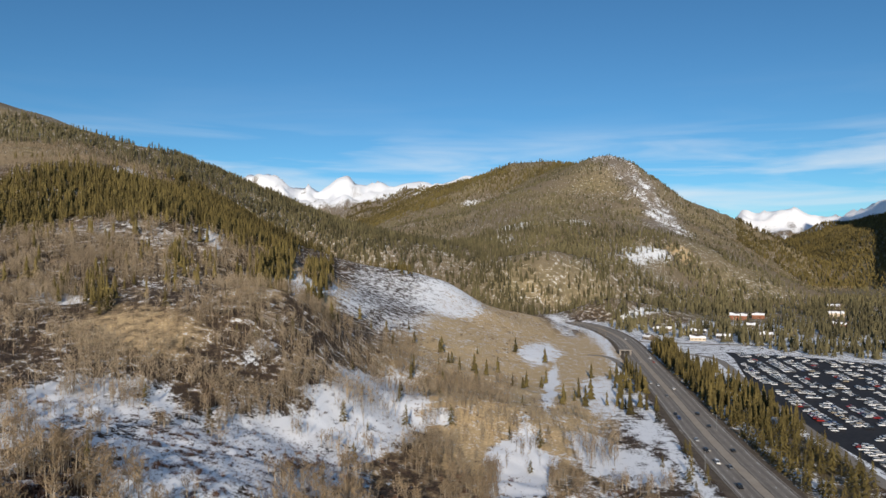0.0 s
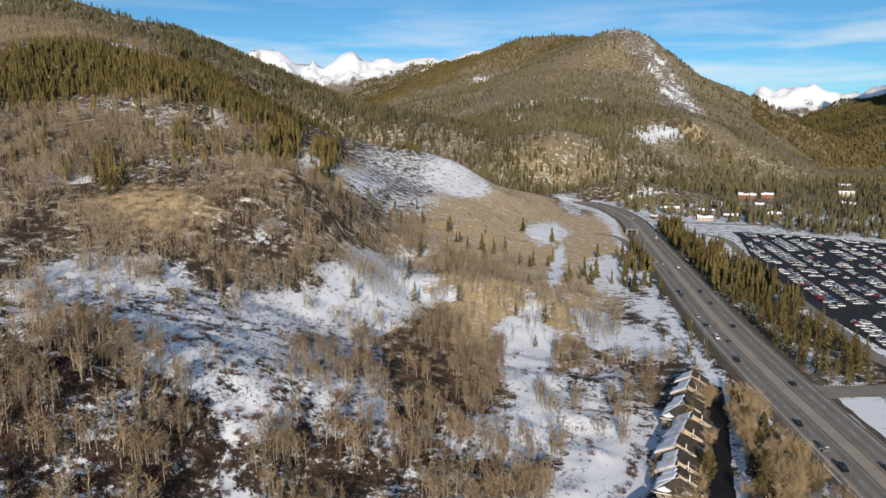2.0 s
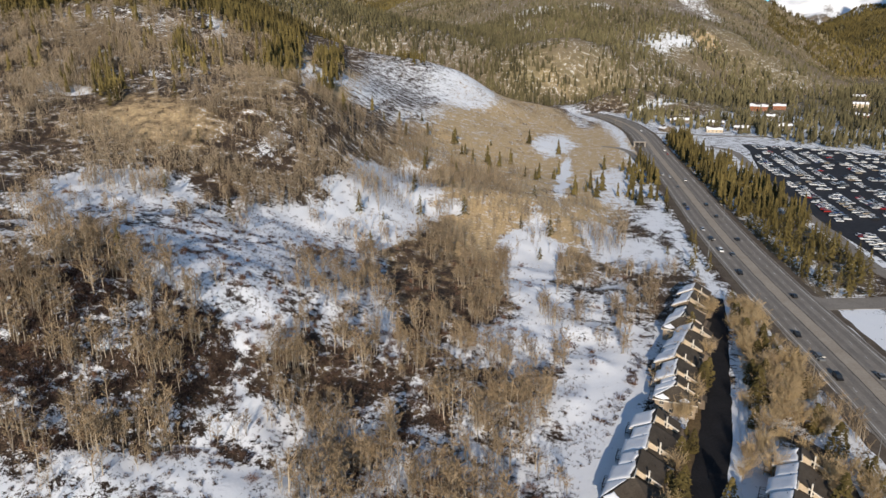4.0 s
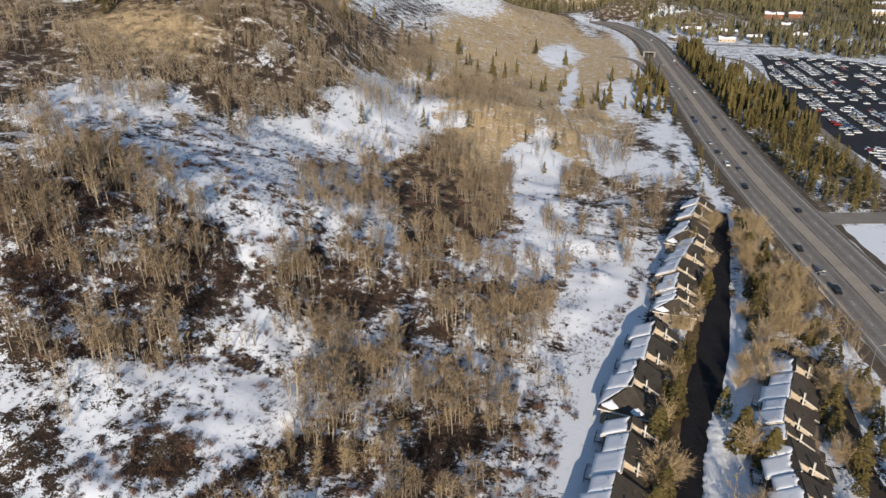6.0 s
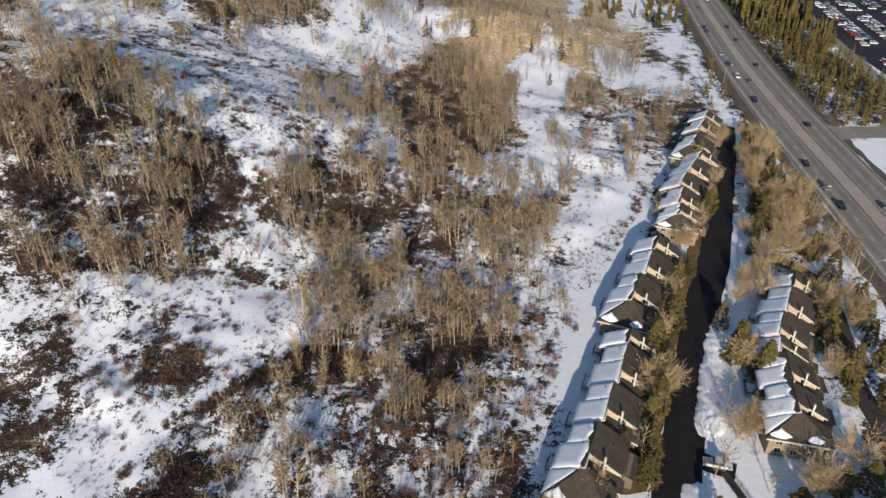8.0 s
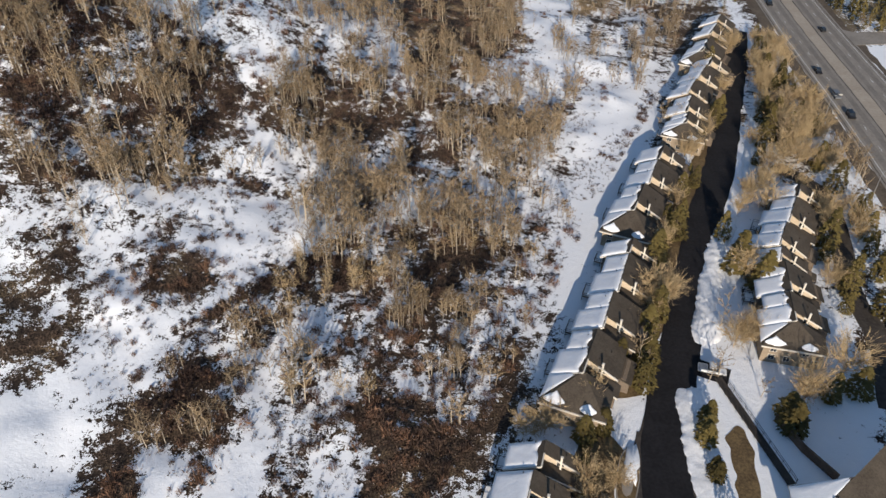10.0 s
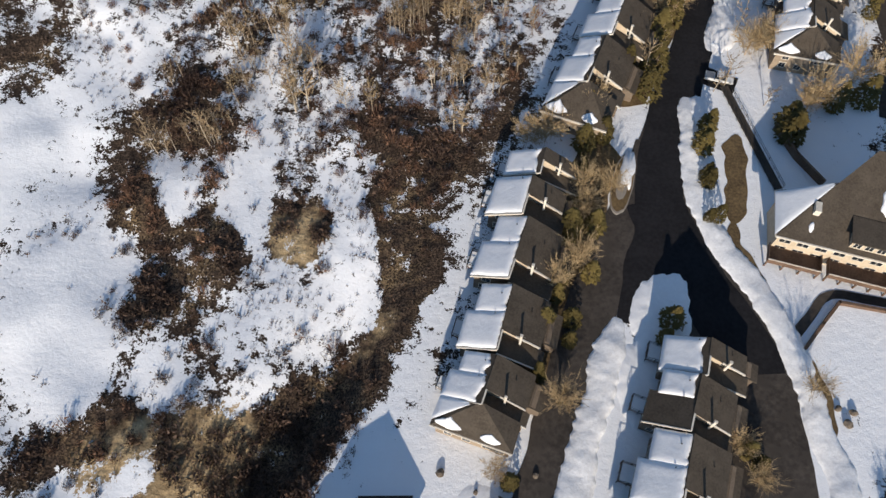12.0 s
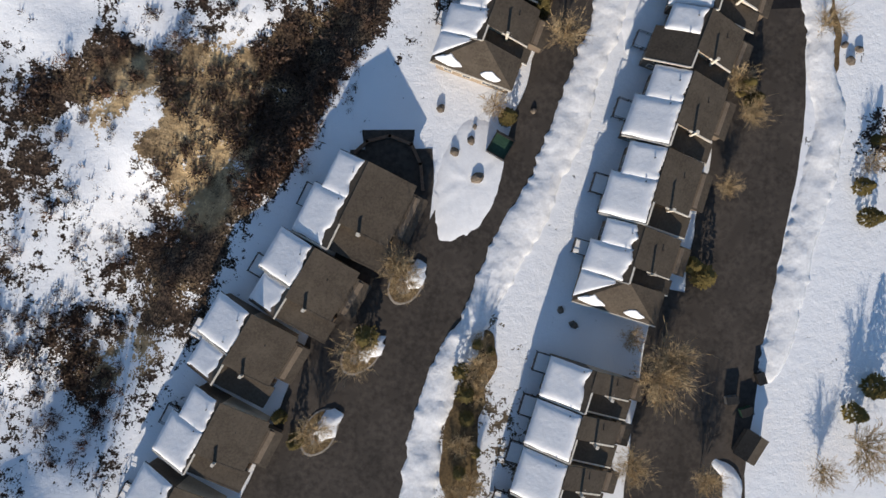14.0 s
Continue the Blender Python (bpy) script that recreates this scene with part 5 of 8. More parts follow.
KEEP_OFF = [(STREET_LINE, 5.2), (LANE_LINE, 6.2), (YARD_LINE, 7.5), (LOOP_LINE, 3.4), (JUNCTION_LINE, 7.5), (FRONTAGE_LINE, 5.5),
            ([(-42.1, -67.1), (-19.5, -9.2), (-5.1, 21.4), (10.1, 76.3), (28.1, 115.9), (52.1, 174.9), (78.1, 228.8), (99.1, 280.8)], 9.5),
            ([(14.7, -67.1), (30.5, 21.4)], 15), ([(66.3, 104), (84.2, 163.1)], 11), ([(55.5, 66.4), (90.8, 62.4)], 14), ([(262, 830.3), (450.1, 796.1)], 5)]

ribbon("planting_bed", [(12.6, 32.4), (15.8, 46.5), (19.7, 62.4), (23.7, 76.3), (26.7, 86.2)], -3.2, 4.6, 0.07, BROWN_GRASS, "brown planting bed between the townhouses and the street", "ground", step=0.6, ragged=0.9, taper=6)
ribbon("planting_bed", [(30.2, 94.2), (37.2, 108), (44.2, 125.7), (51.2, 142.5), (60.2, 163.1), (68.2, 178.8), (78.2, 200.4), (90.1, 227.9)], -3.0, 4.4, 0.07, BROWN_GRASS, "brown planting bed between the townhouses and the street", "ground", step=0.6, ragged=0.9, taper=6)
ribbon("planting_bed", [(53.3, 87.7), (52.2, 82.3), (51.2, 74.4), (49.6, 67.4)], -2.1, 2.0, 0.06, BROWN_GRASS, "matted brown grass showing through the snow", "ground", step=0.6, ragged=1.3, taper=6)
ribbon("planting_bed", [(49.6, 67.9), (49.2, 63.4), (50.9, 59.4), (52.7, 53.5), (54.6, 47.5)], -1.1, 1.2, 0.065, BROWN_GRASS, "matted brown grass showing through the snow", "ground", step=0.6, ragged=0.9, taper=6)
ribbon("planting_bed", [(56.3, 43.5), (58.5, 38.5), (58.2, 32.4), (57.3, 27.4)], -1.3, 1.6, 0.08, BROWN_GRASS, "matted brown grass showing through the snow", "ground", step=0.6, ragged=1.0, taper=6)
ribbon("planting_bed", [(7.1, -12.4), (5.5, -17.3), (4.5, -22.6), (3.5, -28.1), (3.2, -34.1), (3.2, -40.2)], -2.6, 2.6, 0.09, BROWN_GRASS, "brown planting bed with dark shrubs beside the snowbank", "ground", step=0.6, ragged=0.9, taper=6)
ribbon("footpath", [(51.1, 41.5), (54.6, 44.5), (59.4, 49.5), (63.7, 53.7), (72.8, 52.5), (86.9, 50)], -0.8, 0.8, 0.10, ASPHALT, "dark cleared asphalt footpath to the lodge", "path", step=1.5, ragged=0.2)
CLEARINGS = [(462, 1094.1, 40), (500, 1113.7, 25), (295, 942.6, 22), (330, 918.2, 20), (306, 847.9, 16), (345, 864.5, 14), (400, 874.2, 14), (560.1, 986.6, 16), (250, 855.7, 12),
             (640, 1138.1, 18), (720, 1284.7, 18), (430, 976.9, 28), (370, 1035.5, 35), (330, 1006.2, 22), (620, 1260.2, 30), (900, 1524.1, 45), (575, 1602.2, 55)]


def snowbank(line, wide, high, label="ploughed snowbank heaped along the kerb"):
    """A lumpy ridge of ploughed snow."""
    pts = smooth_line(line, 0.5)
    cross = 15
    v, f = [], []
    for i, q in enumerate(pts):
        d = (pts[min(i + 1, len(pts) - 1)] - pts[max(i - 1, 0)]).normalized()
        side = Vector((d.y, -d.x, 0))
        ends = min(1, i / 12, (len(pts) - 1 - i) / 12) ** 0.7
        own = 0.8 + 0.35 * noise.noise((q.x * 0.11, q.y * 0.11, 3.1))
        for k in range(cross):
            s = 2 * k / (cross - 1) - 1
            w = q + side * s * wide * (0.3 + 0.7 * ends) * (0.9 + 0.35 * noise.noise((q.x * 0.13, q.y * 0.13, 7 if s < 0 else 9)) + 0.2 * noise.noise((q.x * 0.9, q.y * 0.9, 7 if s < 0 else 9)))
            n = 0.6 * noise.noise((w.x * 0.35, w.y * 0.35, 0.5)) + 0.3 * noise.noise((w.x * 1.1, w.y * 1.1, 4.5)) + 0.22 * noise.noise((w.x * 2.7, w.y * 2.7, 1.5))
            z = high * own * ends * (1 - s * s) ** 0.7 * (1 + 0.55 * n) - (0.15 if abs(s) == 1 else 0)
            v.append((w.x, w.y, z + 0.02))
    for i in range(len(pts) - 1):
        for k in range(cross - 1):
            a = i * cross + k
            f.append((a, a + 1, a + cross + 1, a + cross))
    me = grid_mesh("snowbank", v, np.array(f))
    me.polygons.foreach_set("use_smooth", np.ones(len(f), bool))
    me.materials.append(SNOW_HEAP)
    return tagged(new("snowbank", me), label, "snowbank", "snowbanks along the streets")


def snow_mound(x, y, long, wide, turn, high):
    """A low lumpy heap of snow with a rounded outline."""
    v, f = [(0, 0, high)], []
    n, rings = 96, 8
    for k in range(1, rings + 1):
        s = k / rings
        for a in range(n):
            t = 2 * math.pi * a / n
            edge = 1 + 0.18 * noise.noise((math.cos(t) * 1.5 + x, math.sin(t) * 1.5, y)) + 0.08 * noise.noise((math.cos(t) * 5, math.sin(t) * 5, x)) + 0.035 * noise.noise((math.cos(t) * 16, math.sin(t) * 16, x))
            px, py = long / 2 * s * edge * math.cos(t), wide / 2 * s * edge * math.sin(t)
            z = high * (1 - s ** 3) * (1 + 0.4 * noise.noise((px * 0.6, py * 0.6, x))) - (0.1 if k == rings else -0.04)
            v.append((px, py, z))
    for a in range(n):
        b = (a + 1) % n
        f.append((0, 1 + a, 1 + b, 1 + b))
        for k in range(rings - 1):
            f.append((1 + k * n + a, 1 + (k + 1) * n + a, 1 + (k + 1) * n + b, 1 + k * n + b))
    bm = bmesh.new()
    verts = [bm.verts.new(p) for p in v]
    for q in f:
        bm.faces.new([verts[i] for i in dict.fromkeys(q)])
    me = bpy.data.meshes.new("snow_mound")
    bm.to_mesh(me)
    bm.free()
    for q in me.polygons:
        q.use_smooth = True
    me.materials.append(SNOW_WHITE)
    ob = tagged(new("snow_mound", me), "rounded mound of ploughed snow beside the asphalt", "snow mound", "snowbanks along the streets")
    ob.matrix_world = pose(x, y, 0.02, 0, 0, turn)


for x, y, long, wide, turn, high in ((34.6, 49, 18, 11, 75, 0.5), (30.4, 37.5, 16, 10, 75, 0.35), (46.8, 93.2, 9, 6, 75, 0.6), (54.8, 114.9, 12, 7, 68, 0.8), (3.0, 11.0, 21, 10.5, 76, 0.35), (86.2, 184.7, 14, 6, 68, 0.5)):
    snow_mound(x, y, long, wide, turn, high)
snowbank([(27.3, 48.5), (23.8, 38.5), (19.8, 24.4), (13.8, 8.2), (7.2, -5.1), (1, -18.5), (-2.6, -32), (-3.1, -54.2)], 3.1, 0.9)
snowbank([(44.8, 97.1), (43.8, 86.2), (43.8, 74.4), (46.4, 63.4), (52, 52.5), (55.7, 42.5), (56.8, 30.4), (58.5, 21.4), (56.1, 8.2), (53.3, -5.1), (50.9, -16.4), (48.9, -18.5)], 2.7, 0.85)
snowbank([(51.3, 109), (55.2, 119.8), (60.2, 133.6), (66.2, 147.4), (72.2, 158.2)], 2.8, 0.9)
snowbank([(80.2, 172.9), (84.2, 184.7), (91.2, 202.4), (98.2, 222)], 1.6, 1.0)
snowbank([(42.4, -31), (45.6, -35.2), (43.8, -47.8), (43.2, -67.1)], 1.6, 1.0)


# ---- trees and brush ----
def conifer_shape(seed, tiers, points, slim=0.16):
    """A fir of height 1: ragged drooping skirts of boughs, as triangles."""
    rnd = np.random.RandomState(seed)
    v, f = [], []
    for k in range(tiers):
        s = k / tiers
        top, low = 0.10 + 0.90 * (s + 1.35 / tiers), 0.08 + 0.90 * s
        top = min(top, 1.0)
        width = slim * (1 - s) ** 0.85 + 0.012
        base = len(v)
        lean = rnd.uniform(-0.006, 0.006, 2)
        v.append((lean[0], lean[1], top))
        for p in range(points):
            a = 2 * math.pi * (p + rnd.uniform(-0.3, 0.3) + 0.5 * (k % 2)) / points
            w = width * rnd.uniform(0.55, 1.2)
            v.append((w * math.cos(a), w * math.sin(a), low - rnd.uniform(-0.02, 0.03)))
        for p in range(points):
            f.append((base, base + 1 + p, base + 1 + (p + 1) % points))
    return np.array(v), np.array(f)


def fir_shape(seed, boughs, slim, low_fan=0.28, high_fan=0.55):
    """A fir of height 1 built of single drooping boughs round the stem."""
    rnd = np.random.RandomState(seed)
    v, f = [], []
    for k in range(boughs):
        h = 0.06 + 0.90 * (k / boughs) ** 0.85
        a = 2.4 * k + rnd.uniform(-0.5, 0.5)
        w = slim * ((1 - h) ** 0.8 + 0.06) * rnd.uniform(0.55, 1.2)
        fan = rnd.uniform(low_fan, high_fan)
        low = h - rnd.uniform(0.015, 0.06)
        i = len(v)
        v.extend(((0, 0, h + 0.055), (w * math.cos(a - fan), w * math.sin(a - fan), low), (w * 1.12 * math.cos(a), w * 1.12 * math.sin(a), low - 0.012),
                  (w * math.cos(a + fan), w * math.sin(a + fan), low)))
        f.extend(((i, i + 1, i + 2), (i, i + 2, i + 3)))
    i = len(v)
    v.extend(((-0.012, 0, -0.04), (0.012, 0, -0.04), (0, 0.012, 1.0), (0, 0.014, -0.04)))
    f.extend(((i, i + 1, i + 2), (i + 1, i + 3, i + 2)))
    return np.array(v), np.array(f)


def stick(v, f, a, b, wa, wb=0.0):
    """A thin tapering three-sided stick from a to b."""
    a, b = np.array(a, float), np.array(b, float)
    d = b - a
    side = np.cross(d, (0.31, 0.77, 0.55))
    side /= np.linalg.norm(side) + 1e-9
    up = np.cross(side, d / (np.linalg.norm(d) + 1e-9))
    i = len(v)
    ring = [side, -0.5 * side + 0.87 * up, -0.5 * side - 0.87 * up]
    v.extend(a + r * wa for r in ring)
    if wb:
        v.extend(b + r * wb for r in ring)
        for k in range(3):
            n = (k + 1) % 3
            f.extend([(i + k, i + n, i + 3 + n), (i + k, i + 3 + n, i + 3 + k)])
    else:
        v.append(b)
        f.extend((i + k, i + (k + 1) % 3, i + 3) for k in range(3))


def blade(v, f, rnd, a, b, w):
    """A single thin twig as one long triangle."""
    a, b = np.array(a), np.array(b)
    side = np.cross(b - a, rnd.normal(size=3))
    side *= w / (np.linalg.norm(side) + 1e-9)
    i = len(v)
    v.extend((a - side, a + side, b))
    f.append((i, i + 1, i + 2))


def aspen_shape(seed, limbs, twigs, thick, spread_out=0.17, start=0.30):
    """A leafless tree of height 1: trunk sticks and twig blades, kept apart."""
    rnd = np.random.RandomState(seed)
    tv, tf, cv, cf = [], [], [], []
    bend = rnd.uniform(-0.03, 0.03, 2)
    mid, tip = np.array((bend[0], bend[1], 0.5)), np.array((bend[0] * 1.5, bend[1] * 1.5, 0.96))
    stick(tv, tf, (0, 0, -0.03), mid, thick * 1.3, thick * 0.8)
    stick(tv, tf, mid, tip, thick * 0.8, 0)
    for k in range(limbs):
        h = start + (0.92 - start) * (k + rnd.uniform(0, 1)) / limbs
        root = mid * (h / 0.5) if h < 0.5 else mid + (tip - mid) * (h - 0.5) / 0.46
        root[2] = h
        a = rnd.uniform(0, 2 * math.pi)
        out = spread_out * (1.15 - 0.75 * abs(h - 0.5)) * rnd.uniform(0.5, 1.1)
        end = root + np.array((math.cos(a) * out, math.sin(a) * out, rnd.uniform(0.08, 0.20)))
        end[2] = min(end[2], 1.02)
        blade(cv, cf, rnd, root, end, thick * 0.5)
        for _ in range(twigs):
            s = root + (end - root) * rnd.uniform(0.3, 1)
            e = s + np.array((*(rnd.normal(0, 0.036, 2) + (end - root)[:2] * 0.3), rnd.uniform(0.03, 0.14)))
            blade(cv, cf, rnd, s, e, thick * 0.40)
    return (np.array(tv), np.array(tf)), (np.array(cv), np.array(cf))


def bush_shape(seed, count, thick, core=30):
    """A low dome of twigs, height 1 and about 1.4 across."""
    rnd = np.random.RandomState(seed)
    v, f = [], []
    for _ in range(count):
        a, o = rnd.uniform(0, 2 * math.pi), rnd.uniform(0, 1) ** 0.6
        e = np.array((math.cos(a) * o * 0.75, math.sin(a) * o * 0.75, (1 - 0.6 * o * o) * rnd.uniform(0.45, 1.05)))
        s = e * np.array((0.45, 0.45, 0.0)) + np.array((*rnd.uniform(-0.1, 0.1, 2), -0.05))
        blade(v, f, rnd, s, e, thick)
    # scraps of dead leaf and stem that fill the plant, in uneven lumps
    lumps = rnd.normal(0, 0.28, (4, 2))
    for k in range(core):
        c = np.array((*(lumps[k % 4] + rnd.normal(0, 0.16, 2)), rnd.uniform(0.0, 0.55)))
        for _ in range(3):
            v.append(c + rnd.normal(0, 0.085, 3))
        i = len(v)
        f.append((i - 3, i - 2, i - 1))
    return np.array(v, float), np.array(f)


def scatter(shapes, at, size, wide, rnd):
    """Copies of shapes at many places, joined: corners, triangles and a tone for each plant."""
    vs, fs, ts = [], [], []
    n = 0
    which = rnd.randint(0, len(shapes), len(at))
    turn = rnd.uniform(0, 2 * math.pi, len(at))
    tone = np.clip(0.62 * rnd.uniform(0, 1, len(at)) + 0.19 + 0.32 * grain(at[:, 0], at[:, 1], 240, 71) + 0.22 * grain(at[:, 0], at[:, 1], 45, 72), 0, 1)
    for k, (v, f) in enumerate(shapes):
        m = np.nonzero(which == k)[0]
        if not len(m):
            continue
        c, s = np.cos(turn[m])[:, None], np.sin(turn[m])[:, None]
        h, w = size[m][:, None], (size[m] * wide[m])[:, None]
        x = (v[None, :, 0] * c - v[None, :, 1] * s) * w + at[m, 0][:, None]
        y = (v[None, :, 0] * s + v[None, :, 1] * c) * w + at[m, 1][:, None]
        z = v[None, :, 2] * h + at[m, 2][:, None]
        vs.append(np.stack([x, y, z], -1).reshape(-1, 3))
        fs.append((f[None] + (np.arange(len(m)) * len(v))[:, None, None]).reshape(-1, 3) + n)
        ts.append(np.repeat(tone[m], len(v)))
        n += len(m) * len(v)
    return np.concatenate(vs), np.concatenate(fs), np.concatenate(ts)


def plant_mesh(name, shapes, at, size, wide, rnd, material):
    v, f, t = scatter(shapes, at, size, wide, rnd)
    me = grid_mesh(name, v, f)
    me.attributes.new("tone", "FLOAT", "POINT").data.foreach_set("value", t.astype(np.float32))
    me.materials.append(material)
    return me


def sow(rnd, near, far, left, right, per_area, density):
    """Random places in a sector of the land, kept by a density from 0 to 1; per_area: square metres for each at full density."""
    area = radians(right - left) * (far ** 2 - near ** 2) / 2
    n = int(area / per_area)
    r = np.sqrt(rnd.uniform(near ** 2, far ** 2, n))
    a = np.radians(rnd.uniform(left, right, n))
    x, y = r * np.sin(a), r * np.cos(a)
    keep = rnd.uniform(0, 1, n) < density(x, y)
    x, y = x[keep], y[keep]
    return np.stack([x, y, ground_height(x, y)], -1)


def clear(p):
    """Keeps plants off roads, yards and the car park."""
    ok = line_side(p[:, 0], p[:, 1], HIGHWAY_LINE) > 17.5
    for line, wide in KEEP_OFF:
        ok &= line_side(p[:, 0], p[:, 1], line) > wide
    ok &= ~inside_lot(p[:, 0], p[:, 1])
    for x, y, wide in CLEARINGS:
        ok &= np.hypot(p[:, 0] - x, (p[:, 1] - y) * 0.7) > wide
    return p[ok]


def stuff(name, me, label, category):
    return tagged(new(name, me), label, category, kind="stuff")


FIRS = [fir_shape(k, 38, 0.19 + 0.03 * (k % 3)) for k in range(6)]
HILL_FIRS = [conifer_shape(30 + k, 6, 5, 0.17) for k in range(6)]
TINY_FIRS = [conifer_shape(50 + k, 2, 4, 0.17) for k in range(5)]
FAR_FIRS = [conifer_shape(40 + k, 3, 4, 0.17) for k in range(5)]
BARE = [(aspen_shape(k, 1, 0, 0.0085)[0], aspen_shape(k, 15, 5, 0.0135, 0.135, 0.26)[1]) for k in range(7)]
def stalk(seed):
    v, f = [], []
    for _ in range(2):
        blade(v, f, np.random.RandomState(seed), (0, 0, -0.03), (0.01, 0.01, 0.95), 0.009)
    return np.array(v), np.array(f)


FAR_BARE = [(stalk(60 + k), aspen_shape(60 + k, 8, 2, 0.023, 0.14, 0.2)[1]) for k in range(6)]
BUSHES = [bush_shape(k, 12, 0.040, 25) for k in range(8)]

rnd = np.random.RandomState(7)
thin = lambda x, y: np.clip(0.42 + 2.0 * grain(x, y, 15, 51) + 1.6 * grain(x, y, 5.5, 52), 0.01, 1)

# leafless aspens on the slope
clump = sow(rnd, 85, 345, -36, 33, 24, lambda x, y: np.clip(soft_patches(x, y, ASPEN, 0.10), 0, 1) * np.clip(0.75 + 1.2 * grain(x, y, 17, 51), 0.05, 1))
many = rnd.randint(2, 10, len(clump))
p = np.repeat(clump, many, axis=0)
p[:, :2] += rnd.normal(0, 1.7, (len(p), 2))
p[:, 2] = ground_height(p[:, 0], p[:, 1])
tall = np.repeat(rnd.uniform(0.6, 1.15, len(clump)), many)
ok = clear(np.column_stack([p, tall]))
p, tall = ok[:, :3], ok[:, 3]
size = tall * rnd.uniform(5.8, 10, len(p))
wide = rnd.uniform(1.15, 1.9, len(p))
stuff("aspen_grove", plant_mesh("aspen_grove", [c for _, c in BARE], p, size, wide, np.random.RandomState(3), TWIGS),
      "thicket of leafless golden-brown aspens on the snowy slope", "trees")
stuff("aspen_trunks", plant_mesh("aspen_trunks", [t for t, _ in BARE], p, size, wide, np.random.RandomState(3), BARK),
      "pale slender trunks of the aspen thicket", "trees")
p = clear(sow(rnd, 340, 800, -33, 14, 2.8, lambda x, y: soft_patches(x, y, ASPEN, 0.0) * thin(x, y)))
size, wide = rnd.uniform(6.5, 11, len(p)), rnd.uniform(0.9, 1.35, len(p))
stuff("hillside_aspens", plant_mesh("hillside_aspens", [c for _, c in FAR_BARE], p, size, wide, np.random.RandomState(4), TWIGS_GREY),
      "dense leafless aspens covering the brown hillside", "trees")
stuff("hillside_trunks", plant_mesh("hillside_trunks", [t for t, _ in FAR_BARE], p, size, wide, np.random.RandomState(4), TWIGS_GREY),
      "thin trunks of the hillside aspens", "trees")
p = sow(rnd, 800, 1500, -33, -8, 20, lambda x, y: soft_patches(x, y, ASPEN, 0.0))
stuff("upper_aspens", plant_mesh("upper_aspens", [c for _, c in FAR_BARE], p, rnd.uniform(7, 11, len(p)), rnd.uniform(1.6, 2.6, len(p)), rnd, TWIGS_GREY),
      "grey-brown leafless aspens high on the ridge", "trees")

# conifers: hill, ridge and the far forest
p = clear(sow(rnd, 200, 1150, -36, 33, 17, lambda x, y: soft_patches(x, y, CONIFER, 0.0)))
close = np.hypot(p[:, 0], p[:, 1]) < 480
for name, shapes, tall, q, label in (("conifer_belt", FIRS, (5.5, 13), p[close], "belts of dark green conifers beside the highway and hillside"),
                               ("hillside_conifers", HILL_FIRS, (8, 17), p[~close], "dark olive green conifers massed across the hillside")):
    stuff(name, plant_mesh(name, shapes, q, rnd.uniform(*tall, len(q)), rnd.uniform(0.85, 1.35, len(q)), rnd, NEEDLES), label, "trees")
p = sow(rnd, 1150, 2000, -36, -5, 42, lambda x, y: np.clip(soft_patches(x, y, CONIFER, 0.0), 0, 1))
stuff("ridge_conifers", plant_mesh("ridge_conifers", FAR_FIRS, p, rnd.uniform(8, 15, len(p)), rnd.uniform(0.9, 1.3, len(p)), rnd, NEEDLES_FAR),
      "dark conifers along the high ridge", "trees")
p = clear(sow(rnd, 820, 1750, -14, 36, 62, mountain_wood))
stuff("valley_forest", plant_mesh("valley_forest", FAR_FIRS, p, rnd.uniform(9, 19, len(p)), rnd.uniform(0.9, 1.4, len(p)), rnd, NEEDLES_FAR),
      "open conifer forest on the valley floor and foothills", "forest")
p = sow(rnd, 1750, 3500, -12, 36, 135, mountain_wood)
stuff("mountain_forest", plant_mesh("mountain_forest", TINY_FIRS, p, rnd.uniform(6, 11, len(p)), rnd.uniform(1.3, 2.0, len(p)), rnd, NEEDLES_FAR),
      "olive green conifer forest on the mountain flanks", "forest")

# bare aspens among the far conifers
p = np.concatenate([sow(rnd, 2640, 3957, -13, 11, 110, mountain_wood), sow(rnd, 2250, 3700, 22.5, 34, 75, mountain_wood)])
# darker needles than the other far forest; in the east they stand for shade
stuff("shaded_forest", plant_mesh("shaded_forest", TINY_FIRS, p, rnd.uniform(9, 15, len(p)), rnd.uniform(1.6, 2.4, len(p)), rnd, NEEDLES),
      "dense dark conifer forest on the far mountain flanks, in the east with shade in its colour", "forest")
p = clear(sow(rnd, 850, 2300, -8, 30, 210, lambda x, y: np.clip(0.25 - 1.4 * grain(x, y, 170, 57) + 0.6 * grain(x, y, 60, 58), 0, 1)))
FAR_CLUMPS = [aspen_shape(80 + k, 7, 1, 0.03, 0.3)[1] for k in range(5)]
stuff("foothill_aspens", plant_mesh("foothill_aspens", FAR_CLUMPS, p, rnd.uniform(7, 12, len(p)), rnd.uniform(1.5, 2.4, len(p)), rnd, TWIGS_GREY),
      "grey-brown leafless aspens among the foothill conifers", "trees")

